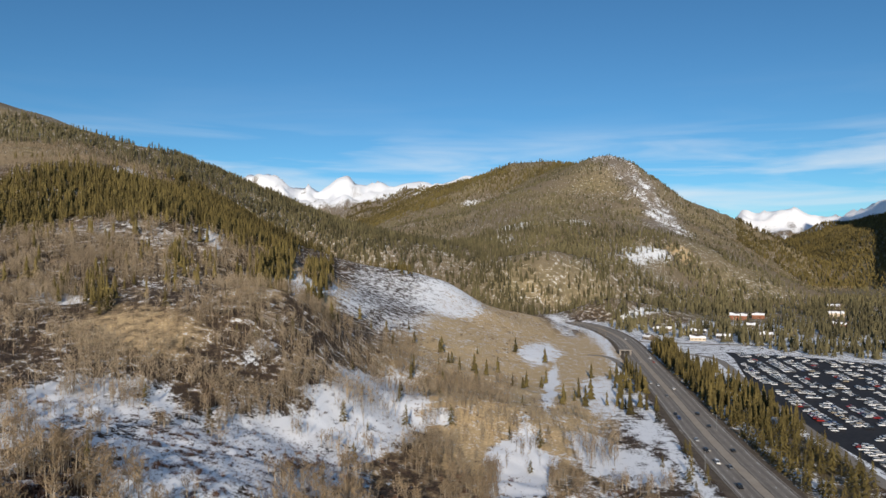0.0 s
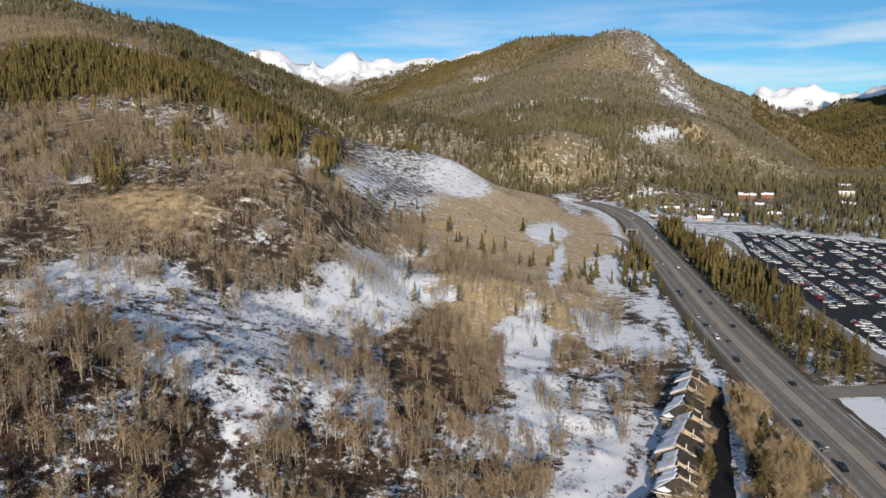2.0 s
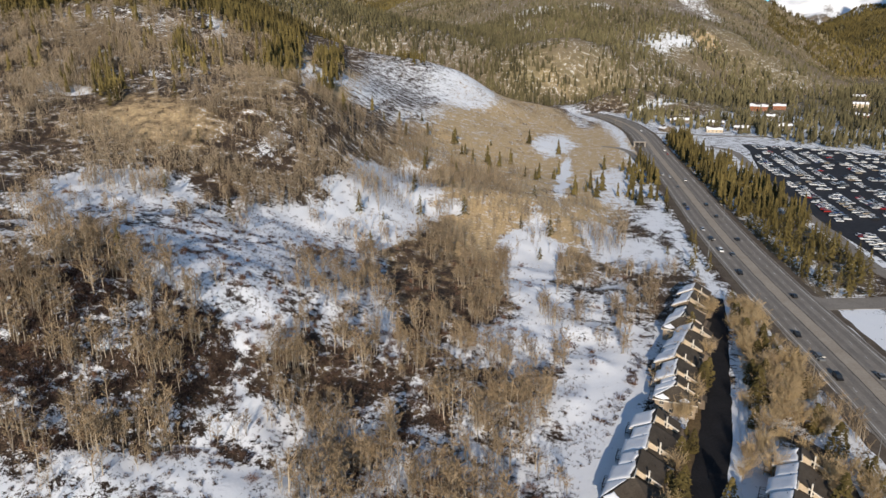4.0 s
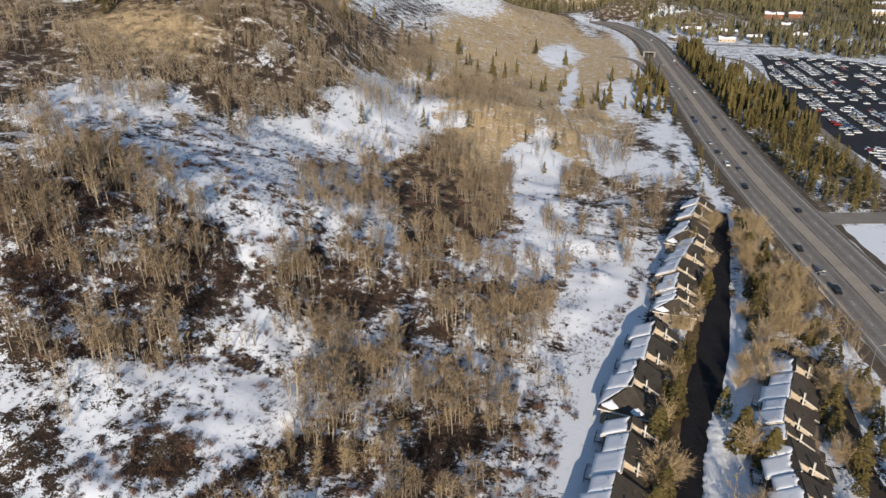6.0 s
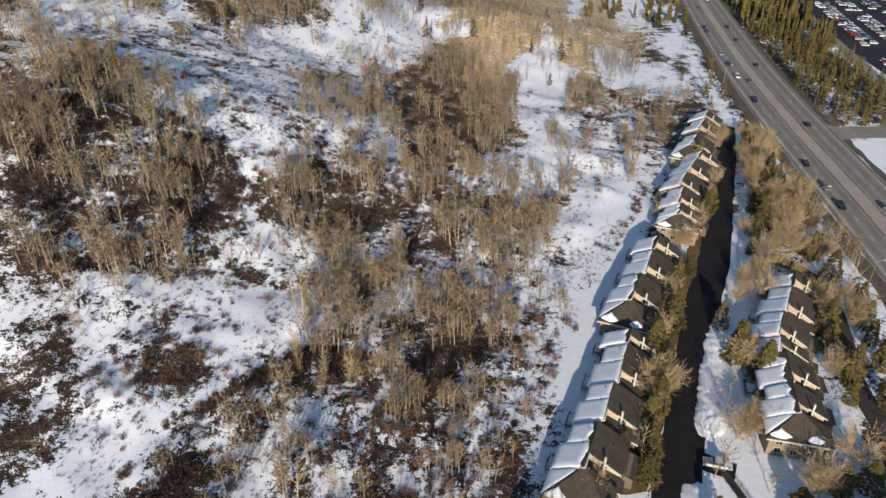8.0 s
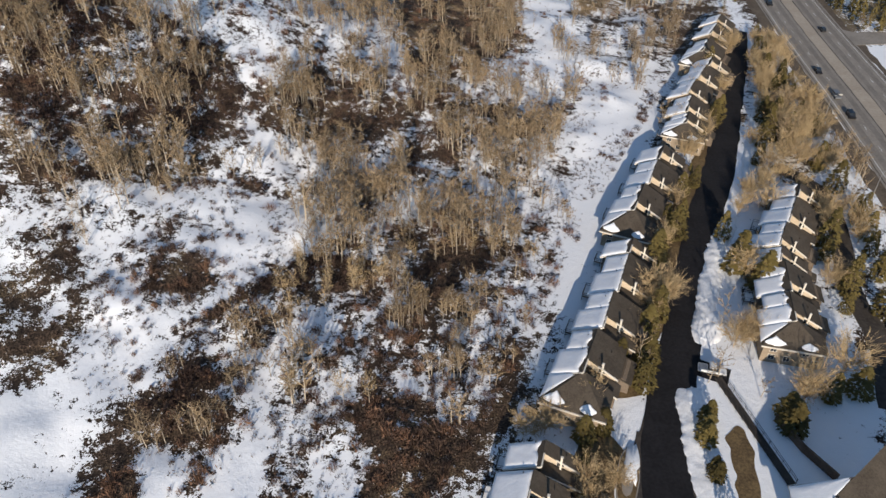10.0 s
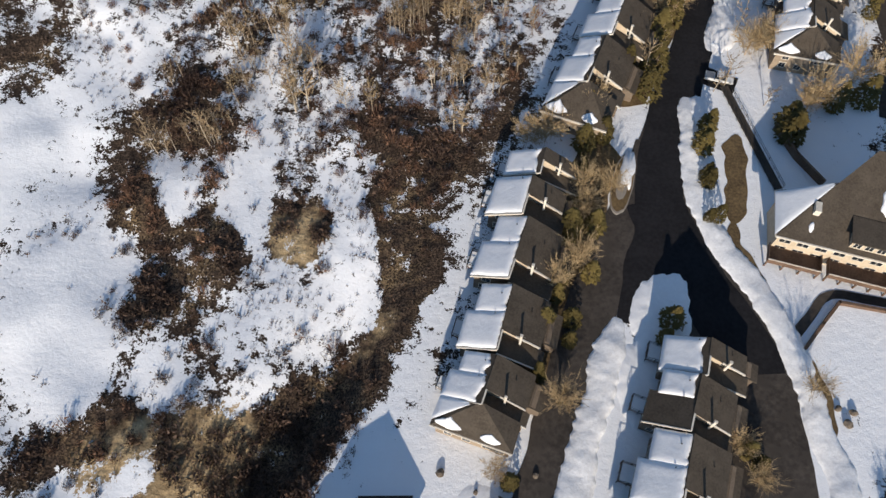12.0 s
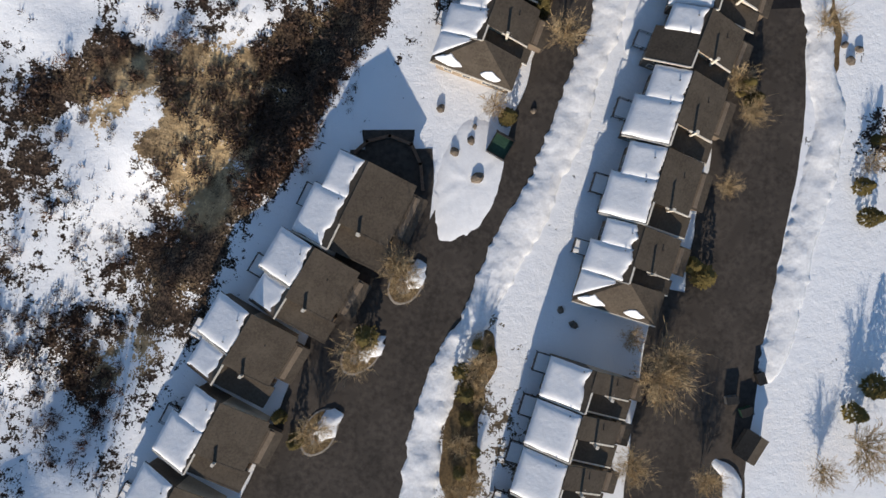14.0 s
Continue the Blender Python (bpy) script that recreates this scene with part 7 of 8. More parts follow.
def lodge():
    """The large building with one long roof that rises away from the balconies, and a snow-covered end slope."""
    h = empty("lodge", pose(53.5, 61.5, 0, 0, 0, -15), "large cream lodge with a brown roof and timber balconies", "building")
    e, tilt = 6.2, 0.415
    rise = lambda x, y: (x, y, e + tilt * y)
    outline = [(0, 0), (32, 0), (32, 17), (13, 17), (8, 10.6)]
    part("roof", slab([rise(x, y) for x, y in outline], 0.28), SHINGLE, h)
    part("roof", slab([(0, 0, e), rise(8, 10.6), (-0.7, 9.3, e)], 0.28), SHINGLE, h)
    bm = bmesh.new()
    foot = [(0.9, 0.9), (31.4, 0.9), (31.4, 16.4), (13.4, 16.4), (8.2, 10.1), (0.2, 8.8)]
    roof_at = [e - 0.1, e - 0.1, e + tilt * 16.4 - 0.35, e + tilt * 16.4 - 0.35, e + tilt * 10.1 - 0.35, e - 0.15]
    low = [bm.verts.new((x, y, -0.3)) for x, y in foot]
    top = [bm.verts.new((x, y, z)) for (x, y), z in zip(foot, roof_at)]
    bm.faces.new(low[::-1])
    for k in range(len(foot)):
        n = (k + 1) % len(foot)
        bm.faces.new((low[k], low[n], top[n], top[k]))
    part("wall", bm, STUCCO, h, "sunlit cream stucco")
    part("fascia", rake(bmesh.new(), (0, -0.06, e), (32, -0.06, e)), TRIM, h, "pale cream fascia")
    part("fascia", rake(bmesh.new(), (-0.7, 9.3, e), (0, 0, e)), TRIM, h, "pale cream fascia")
    # snow on the shaded end slope, narrowing to its top corner
    bm = bmesh.new()
    n = 18
    a, q, p = Vector((0, 0, e)), Vector((-0.7, 9.3, e)), Vector(rise(8, 10.6))
    grid = []
    for j in range(n + 1):
        row = []
        for i in range(n + 1):
            t, u = j / n, i / n
            w = a.lerp(q, 0.02 + 0.96 * t).lerp(p, u * (0.93 + 0.05 * noise.noise((t * 4, 2, 0))))
            k = min(1, 5 * min(t, 1 - t, u, 1 - u)) ** 0.5
            row.append(bm.verts.new((w.x - 0.12, w.y, w.z + 0.05 + 0.36 * k * (1 - 0.7 * u))))
        grid.append(row)
    for j in range(n):
        for i in range(n):
            bm.faces.new((grid[j][i], grid[j][i + 1], grid[j + 1][i + 1], grid[j + 1][i]))
    part("snow_cover", bm, SNOW_WHITE, h, "smooth snow blanket on the shaded end slope", True)
    for x, y, sx, sy in ((17.2, 9.4, 4.6, 5.4), (5.2, 2.6, 0.8, 1.7), (23.5, 11.5, 3.6, 3.4)):
        bm = bmesh.new()
        bmesh.ops.create_icosphere(bm, subdivisions=3, radius=1)
        for v in bm.verts:
            k = 1 + 0.3 * noise.noise(v.co * 1.7 + Vector((x, y, 0)))
            v.co = Vector((v.co.x * sx / 2 * k, v.co.y * sy / 2 * k, v.co.z * 0.28 + v.co.y * sy / 2 * k * tilt))
        bm.transform(Matrix.Translation((x, y, e + tilt * y + 0.05)))
        part("snow_cover", bm, SNOW_WHITE, h, "rounded leftover patch of snow", True)
    part("vent_box", block(4.9, 5.9, 4.6, 6.6, e + 1.6, e + 3.2), TRIM, h, "pale boxed vent")
    part("chimney", block(20.6, 21.8, 7.0, 8.2, e + 2.6, e + 5.6), ROCK, h, "stone chimney")
    d = part("dormer", prism([(11.6, e + 0.1), (19.2, e + 0.1), (19.2, e + 2.3), (11.6, e + 2.3)], 1.0, 5.4), STUCCO, h, "cream shed dormer")
    part("dormer_roof", slab([(11.2, 0.6, e + 2.45), (19.6, 0.6, e + 2.45), (19.6, 5.9, e + 2.6), (11.2, 5.9, e + 2.6)], 0.18), SHINGLE, d)
    for k in range(4):
        window(h, (12.6 + 1.9 * k, 0.99, e + 0.75), 0, 1.2, 1.2)
    for k in range(10):
        window(h, (2.3 + 3.0 * k, 0.89, 3.6), 0, 1.8, 1.7)
        window(h, (2.3 + 3.0 * k, 0.89, 0.6), 0, 1.8, 1.7)
    for x0, x1 in ((0.4, 9.2), (10.4, 20.5), (21.5, 31.0)):
        b = part("balcony", block(x0, x1, -2.6, 0.9, 1.5, 1.75), DECK_WOOD, h, "brown timber balcony")
        bm = block(x0, x1, -2.62, -2.54, 1.75, 2.75)
        block(x0, x0 + 0.08, -2.54, 0.9, 1.75, 2.75, bm)
        block(x1 - 0.08, x1, -2.54, 0.9, 1.75, 2.75, bm)
        part("balustrade", bm, DECK_WOOD, b)
        part("handrail", block(x0 - 0.05, x1 + 0.05, -2.7, -2.5, 2.75, 2.83), TRIM, b, "pale handrail")
        n = round((x1 - x0) / 2.8)
        for k in range(n + 1):
            x = x0 + 0.15 + (x1 - x0 - 0.3) * k / n
            part("post", block(x - 0.12, x + 0.12, -2.54, -2.3, -0.3, 1.5), DECK_WOOD, b)
    return h


lodge()


def walkway():
    """The covered boardwalk with railings that comes down from the street to the lodge."""
    h = empty("boardwalk", pose(52.7, 99.6, 0, 0, 0, 0), "long snow-dusted boardwalk with dark railings", "walkway")
    a, b = Vector((0, 0, 0.4)), Vector((6.2, -24.5, 0.4))
    d = (b - a).normalized()
    s = Vector((-d.y, d.x, 0))
    bm = bmesh.new()
    v = [bm.verts.new(p + s * w + Vector((0, 0, z))) for p in (a, b) for w in (-0.75, 0.75) for z in (-0.25, 0)]
    for q in ((0, 1, 3, 2), (4, 6, 7, 5), (0, 4, 5, 1), (2, 3, 7, 6), (0, 2, 6, 4), (1, 5, 7, 3)):
        bm.faces.new([v[i] for i in q])
    part("deck", bm, ASPHALT, h, "dark wet boards")
    for side in (-0.85, 0.85):
        for k in range(13):
            p = a.lerp(b, k / 12) + s * side
            part("post", tube(bmesh.new(), p + Vector((0, 0, -0.5)), p + Vector((0, 0, 1.1)), 0.06, sides=4), DARK_METAL, h)
        rail = bmesh.new()
        for z in (0.55, 1.05):
            tube(rail, a + s * side + Vector((0, 0, z)), b + s * side + Vector((0, 0, z)), 0.05, sides=4)
        part("railing", rail, DARK_METAL, h)
    return h


walkway()


def retaining_wall(points, high, label):
    line = [Vector((*p, 0)) for p in points]
    bm = bmesh.new()
    for a, b in zip(line, line[1:]):
        d = (b - a).normalized()
        s = Vector((-d.y, d.x, 0)) * 0.25
        v = [bm.verts.new(p + w + Vector((0, 0, z))) for p in (a - d * 0.2, b + d * 0.2) for w in (-s, s) for z in (-0.3, high)]
        for q in ((0, 1, 3, 2), (4, 6, 7, 5), (0, 4, 5, 1), (2, 3, 7, 6), (0, 2, 6, 4), (1, 5, 7, 3)):
            bm.faces.new([v[i] for i in q])
    me = bpy.data.meshes.new("retaining_wall")
    bmesh.ops.recalc_face_normals(bm, faces=bm.faces)
    bm.to_mesh(me)
    bm.free()
    me.materials.append(DECK_WOOD)
    return tagged(new("retaining_wall", me), label, "wall")


retaining_wall([(-14.7, 14.4), (-12.9, 16.2), (-9.4, 17.2), (-6.0, 16.0), (-4.5, 13.0), (-4.0, 9.1)], 0.7, "low dark timber retaining wall round the yard end")
retaining_wall([(57.3, 43.7), (61.1, 48.1), (64.7, 52.1), (72.8, 50.7), (87, 48.2)], 0.9, "dark timber retaining wall in the snow")
retaining_wall([(60.9, 89.2), (63.4, 82.3), (67, 76.3)], 1.8, "dark timber retaining wall in the snow")


# ---- buildings down the valley ----
def cabin(x, y, turn, long, wide, high, wall_material, label, snow=0.3):
    """A gabled valley house with roof snow, windows and a door."""
    h = empty("house", pose(x, y, float(ground_height(x, y)), 0, 0, turn), label, "house", "houses in the valley forest")
    l, w = long / 2, wide / 2
    top = high + wide * 0.32
    part("wall", prism([(-w, -1.0), (w, -1.0), (w, high), (0, top), (-w, high)], -l, l), wall_material, h)
    for s in (-1, 1):
        part("roof", slab([(s * (w + 0.6), -l - 0.6, high - 0.25), (0, -l - 0.6, top + 0.12), (0, l + 0.6, top + 0.12), (s * (w + 0.6), l + 0.6, high - 0.25)], 0.2), SHINGLE, h)
    part("snow_cover", snow_cover(-w - 0.5, high - 0.2, 0, top + 0.12, -l - 0.4, l + 0.4, 0.3, int(x), snow), SNOW_WHITE, h, "roof snow")
    part("chimney", block(w * 0.3, w * 0.3 + 0.9, l * 0.3, l * 0.3 + 0.9, high, top + 1.4), ROCK, h)
    n = max(2, round(long / 4))
    for k in range(n):
        window(h, (w + 0.01, -l + (k + 0.5) * long / n, 1.0), 90, 1.4, 1.4)
        window(h, (-w - 0.01, -l + (k + 0.5) * long / n, 1.0), -90, 1.4, 1.4)
    for k in (-1, 1):
        window(h, (k * w * 0.45, -l - 0.01, 1.0), 0, 1.4, 1.5)
        if high > 4:
            window(h, (k * w * 0.45, -l - 0.01, 3.6), 0, 1.4, 1.4)
    part("door", block(-0.5, 0.5, -l - 0.08, -l, 0, 2.1), DECK_WOOD, h)
    return h


for x, y, turn, long, wide, high, wall_material, label in (
        (462, 1105.8, 60, 26, 15, 7, RUST, "large rust-red lodge among the valley trees"),
        (500, 1123.4, 70, 18, 13, 6, RUST, "rust-red house among the valley trees"),
        (295, 952.4, 75, 24, 13, 4, SIDING, "brown house in a snowy clearing"),
        (330, 928, 80, 28, 9, 3.5, SIDING, "long low brown building beside the road"),
        (306, 851.8, 80, 18, 10, 4, STUCCO, "cream house near the car park"),
        (345, 869.4, 60, 16, 10, 4, SIDING, "brown house near the car park"),
        (400, 879.1, 85, 18, 11, 5, SIDING, "brown house among the conifers"),
        (560.1, 996.4, 40, 20, 12, 5, RUST, "rust-red house among the conifers"),
        (250, 859.6, 20, 13, 9, 4, SIDING, "small brown house beside the road"),
        (640, 1152.7, 70, 22, 14, 6, STUCCO, "cream house among the conifers"),
        (720, 1299.3, 30, 22, 14, 6, SIDING, "brown house among the conifers"),
        (430, 986.6, 55, 18, 12, 5, SIDING, "brown house in a snowy clearing")):
    cabin(x, y, turn, long, wide, high, wall_material, label, 0.75)


def underpass():
    """The dark portal below the highway bank."""
    h = empty("underpass", pose(190, 734.5, 0, 0, 0, -8), "concrete underpass portal below the highway bank", "underpass")
    part("side_wall", block(-7, -5.4, -3, 3, -0.5, 4.6), HIGHWAY_TOP, h, "grey concrete")
    part("side_wall", block(3.4, 5, -3, 3, -0.5, 4.6), HIGHWAY_TOP, h, "grey concrete")
    part("lintel", block(-7.3, 5.3, -3.2, 3.2, 4.6, 5.8), HIGHWAY_TOP, h, "grey concrete")
    # a dark slab closes the portal in place of the shade within
    part("back", block(-5.4, 3.4, 2.0, 2.6, -0.5, 4.6), DARK_METAL, h, "dark panel that stands for the shade inside")
    return h


underpass()


# ---- single trees round the houses ----
def mesh_of(shape, name, material, tone):
    me = grid_mesh(name, shape[0], shape[1])
    me.attributes.new("tone", "FLOAT", "POINT").data.foreach_set("value", np.full(len(shape[0]), tone, np.float32))
    me.materials.append(material)
    return me


def branched(seed, lean):
    """A leafless vase-shaped tree of height 1: steep limbs that fork into branches and very fine twigs."""
    r = np.random.RandomState(seed)
    tv, tf, cv, cf = [], [], [], []
    stick(tv, tf, (0, 0, -0.03), (0.01, 0.0, 0.42), 0.013, 0.006)
    for k in range(32):
        h = 0.08 + 0.34 * r.uniform(0, 1)
        a = 2.4 * k + r.uniform(-0.4, 0.4)
        out = lean * 1.05 * r.uniform(0.08, 1) ** 0.6
        d = np.array((math.cos(a) * out, math.sin(a) * out, 1.0))
        d *= r.uniform(0.45, 0.62) / np.linalg.norm(d) * (1.25 - 0.35 * out)
        root = np.array((0.006, 0.0, h))
        blade(tv, tf, r, root, root + d, 0.0042)
        blade(tv, tf, r, root, root + d, 0.0042)
        for _ in range(12):
            u = r.uniform(0.2, 0.98)
            s = root + d * u
            e = d * 0.26 + r.normal(0, 0.07, 3)
            blade(cv, cf, r, s, s + e, 0.0028)
            for _ in range(7):
                q = s + e * r.uniform(0.15, 1)
                blade(cv, cf, r, q, q + e * r.uniform(0.2, 0.5) + r.normal(0, 0.034, 3), 0.0034)
    return (np.array(tv), np.array(tf)), (np.array(cv), np.array(cf))


def bare_tree(seed, spread_out, start, tone, broad=False):
    t = empty("deciduous_tree", Matrix(), "leafless tan tree with a fine twiggy crown", "tree", "bare trees round the houses")
    trunk, crown = branched(seed, spread_out) if broad else aspen_shape(seed, 34, 9, 0.0075, spread_out, start)
    for n, s, m in (("trunk", trunk, TWIGS_PALE if broad else BARK), ("crown", crown, TWIGS_PALE)):
        new(n, mesh_of(s, n, m, tone)).parent = t
    return t


def tufted(seed, tufts, slim):
    """A dense conifer of height 1: small sprays of needles in uneven lumps round the stem."""
    r = np.random.RandomState(seed)
    v, f = [], []
    lumps = r.uniform(0.72, 1.12, (9, 7))
    for _ in range(tufts):
        h = r.uniform(0, 1) ** 1.25
        a = r.uniform(0, 2 * math.pi)
        wide = slim * (min(1, 0.62 + 3 * h) * (1 - h) ** 0.75 + 0.03) * lumps[int(h * 8.99)][int(a / 6.2832 * 6.99)]
        o = wide * r.uniform(0.45, 1) ** 0.5
        c = np.array((math.cos(a) * o, math.sin(a) * o, 0.05 + 0.93 * h))
        out = np.array((math.cos(a), math.sin(a), -0.25)) * r.uniform(0.034, 0.07)
        side = np.array((-math.sin(a), math.cos(a), r.uniform(-0.5, 0.5))) * r.uniform(0.02, 0.042)
        i = len(v)
        v.extend((c - out * 0.5, c + side, c + out, c - side))
        f.extend(((i, i + 1, i + 2), (i, i + 2, i + 3)))
    return np.array(v), np.array(f)


def fir(seed, slim, tone):
    t = empty("conifer", Matrix(), "dense rounded olive green conifer", "tree", "conifers round the houses")
    v, f = tufted(seed, 480, slim)
    new("crown", mesh_of((v, f), "crown", NEEDLES, tone)).parent = t
    tv, tf = [], []
    stick(tv, tf, (0, 0, -0.04), (0, 0, 0.9), 0.018, 0.004)
    new("trunk", mesh_of((np.array(tv), np.array(tf)), "trunk", PINE_BARK, 0.5)).parent = t
    return t


FIRST_BARE = [bare_tree(101 + k, 0.85 + 0.15 * (k % 3), 0.14, 0.6 + 0.1 * k, True) for k in range(5)]
FIRST_FIR = [fir(201 + k, 0.27 + 0.03 * (k % 3), 0.3 + 0.17 * k) for k in range(5)]
FIRST_SLIM = [bare_tree(301 + k, 0.19, 0.22, 0.5 + 0.15 * k) for k in range(4)]
for ob in FIRST_SLIM:
    tagged(ob, "slender leafless aspen with a pale trunk", "tree", "aspens near the houses")
PLANTED = set()


def plant(first, x, y, high, wide=1.0):
    m = pose(x, y, float(ground_height(x, y)) - 0.05, 0, 0, rnd.uniform(0, 360))
    if first.name in PLANTED:
        ob = copy_thing(first, m)
    else:
        PLANTED.add(first.name)
        ob = first
        ob.matrix_world = m
    ob.scale = (high * wide, high * wide, high)
    return ob


NEAR_BARE_SPOTS = [
    (66, 187.3), (73.6, 196.2), (47.8, 126.9), (119.1, 266.1), (112.5, 218.6), (99.6, 195), (104.4, 181.7), (100.6, 158.5), (78.1, 167.4),
    (81.4, 159.4), (73.4, 157.8), (111.5, 202.7), (115.7, 236.9), (83.3, 169), (71.2, 138.7), (102, 268.6),
]
FAR_BARE_SPOTS = [
    (61.3, 110), (46.2, 122.8), (69.6, 191.6), (79.2, 166.1), (84.2, 172.9), (89.2, 181.8), (77.2, 162.1), (67.3, 131.6), (63.3, 112.9),
    (103.1, 269), (119.1, 269), (104.2, 202.4), (110.2, 198.4), (98.2, 190.6), (94.2, 184.7),
]
BARE_SPOTS = NEAR_BARE_SPOTS + FAR_BARE_SPOTS
for k, (x, y) in enumerate(BARE_SPOTS):
    plant(FIRST_BARE[k % 5], x, y, (6.5, 7.5, 5.5, 8.5, 6.0, 9.0)[k % 6] * (1.12 if y > 95 else 1.0), (1.0, 0.85, 1.15)[k % 3])
NEAR_FIR_SPOTS = [
    (101.2, 141.7), (101.9, 134.6), (86.5, 120.4), (91.6, 144.8), (48.1, 139.2), (65.2, 171.5), (43.5, 116.7), (96.3, 268.5), (87.7, 246.2),
    (83.3, 213.7), (87.2, 184.5), (93.9, 119.8), (97.4, 198.5), (69.7, 127.2), (103.3, 148.4), (109.7, 202.6),
]
FAR_FIR_SPOTS = [
    (54.2, 147.4), (58.2, 156.2), (45.7, 133.6), (40.2, 111.9), (91.2, 195.5), (100.2, 210.2), (89.3, 139.5), (89.4, 126.7), (99.4, 132.6),
    (95.4, 113.9), (80.1, 208.3), (90.1, 256.3), (66.2, 134.6), (66.2, 147.4), (106.2, 184.7), (104.3, 171), (103.3, 155.2), (94.2, 199.4),
]
FIR_SPOTS = NEAR_FIR_SPOTS + FAR_FIR_SPOTS
for k, (x, y) in enumerate(FIR_SPOTS):
    plant(FIRST_FIR[k % 5], x, y, (6.0, 8.0, 5.0, 9.5, 7.0)[k % 5] * (1.3 if y > 95 else 0.8), (1.0, 1.15, 0.9)[k % 3])
# trees beside the nearest terraces, with their heights
YARD_BARE = [
    (16.7, 33.1, 6.5), (-6.2, -4.8, 7.0), (-13.1, -16.6, 6.5), (-19.1, -28.4, 6.0), (32.7, -18.9, 9.0), (34.0, -15.6, 8.0), (28.9, -12.6, 4.0), (42.5, 11.1, 4.5),
    (29.3, -31.7, 6.0), (5.8, -17.7, 5.0), (56.6, 36.3, 6.0), (64.4, -27.9, 8.0), (58.6, -32.0, 5.0), (40.5, -33.4, 6.0), (43.6, 27.4, 5.0), (45.5, 22.3, 5.0),
    (6.5, 22.2, 5.0), (-7.2, -2.8, 5.0), (64.4, 15.4, 4.0), (20.9, 58.3, 7.5), (22.4, 68.7, 6.5), (27.6, 73.8, 6.0), (16.1, 84.7, 8.5), (12.6, 84.3, 6.0),
    (44.2, 121.4, 10.0), (42.0, 117.8, 8.0), (58.4, 108.8, 7.5), (60.8, 110.8, 7.0), (69.2, 95.4, 9.5), (78.6, 101.9, 9.5), (67.4, 93.5, 7.0),
    (5.8, -13.8, 3.2), (5.0, -21.7, 3.5), (3.3, -29.7, 4.0), (5.0, -35.8, 4.5), (2.3, -37.6, 4.0),
]
YARD_FIRS = [
    (8.7, 20.5, 5.5), (3.8, -22.2, 4.5), (2.8, -18.8, 4.0), (5.3, -14.4, 3.5), (-11.9, -14.1, 5.5), (-22.2, -30.5, 4.5), (-24.9, -26.8, 4.0), (39.5, -2.7, 5.0),
    (37.9, -1.1, 4.5), (44.9, 26.6, 5.0), (46.3, 24.6, 4.5), (64.8, 7.2, 5.0), (63.5, 11.9, 4.5), (66.3, -18.8, 6.0), (63.4, -22.8, 5.0), (18.7, 43.3, 5.0),
    (19.3, 47.3, 5.0), (35.9, 47.7, 6.0), (34.4, 44.3, 5.0), (46.4, 85.4, 6.0), (45.9, 75.7, 5.5), (46.7, 68.3, 5.0), (63.6, 88.7, 7.0), (24.1, 65.2, 7.0),
    (22.8, 55.6, 6.0), (27.1, 85.7, 7.0), (38.7, 102.4, 9.0), (36.7, 96.6, 8.0), (47.7, 88.9, 6.0), (46.0, 83.4, 6.0), (45.8, 77.3, 5.0), (63.1, 87.2, 8.0),
    (63.2, 90.5, 7.0), (73.1, 94.7, 8.0), (79.2, 96.4, 8.0), (44.9, 68.0, 4.0), (7.4, -15.5, 2.6), (4.1, -26.1, 3.2), (5.5, -31.3, 3.0), (3.2, -34.5, 3.5), (65.7, 19.2, 3.0),
]
for k, (x, y, high) in enumerate(YARD_BARE):
    plant(FIRST_BARE[k % 5], x, y, high, (1.25, 1.1, 1.35)[k % 3])
for k, (x, y, high) in enumerate(YARD_FIRS):
    plant(FIRST_FIR[k % 5], x, y, high, (1.1, 1.3, 1.2)[k % 3])
# the planting beds along the terraces
for k in range(30):
    s = k / 29
    x, y = (13 + 14 * s * 2, 38 + 56 * s * 2) if s < 0.5 else (31 + 58 * (2 * s - 1), 100 + 130 * (2 * s - 1))
    x, y = x + rnd.normal(0, 0.7), y + rnd.normal(0, 1.5)
    if k % 5 in (0, 2, 3):
        plant(FIRST_FIR[k % 5], x, y, rnd.uniform(4.5, 8.5))
    elif s > 0.5 or k % 5 == 4:
        plant(FIRST_BARE[k % 5], x, y, rnd.uniform(6, 9), 0.8)
# clumps between the houses and the highway
for _ in range(120):
    s = rnd.uniform(0, 1)
    x, y = 92 + 22 * s + rnd.normal(0, 5), 130 + 150 * s + rnd.normal(0, 8)
    if line_side(np.array(x), np.array(y), HIGHWAY_LINE) < 19 or min(line_side(np.array(x), np.array(y), l) - w for l, w in KEEP_OFF) < 0:
        continue
    if rnd.uniform() < 0.3:
        plant(FIRST_FIR[rnd.randint(5)], x, y, rnd.uniform(6, 11))
    else:
        plant(FIRST_BARE[rnd.randint(5)], x, y, rnd.uniform(6, 10))
for _ in range(26):
    s = rnd.uniform(0, 1)
    plant(FIRST_SLIM[rnd.randint(4)], 63 + 40 * s + rnd.normal(0, 2), 196 + 86 * s + rnd.normal(0, 3), rnd.uniform(6, 9))
# aspens and firs standing alone on the near slope
own = sow(rnd, 60, 140, -34, 20, 12, lambda x, y: soft_patches(x, y, ASPEN, 0.0) * thin(x, y))
for x, y, _ in clear(own)[:90]:
    plant(FIRST_SLIM[rnd.randint(4)], x, y, rnd.uniform(5, 9))


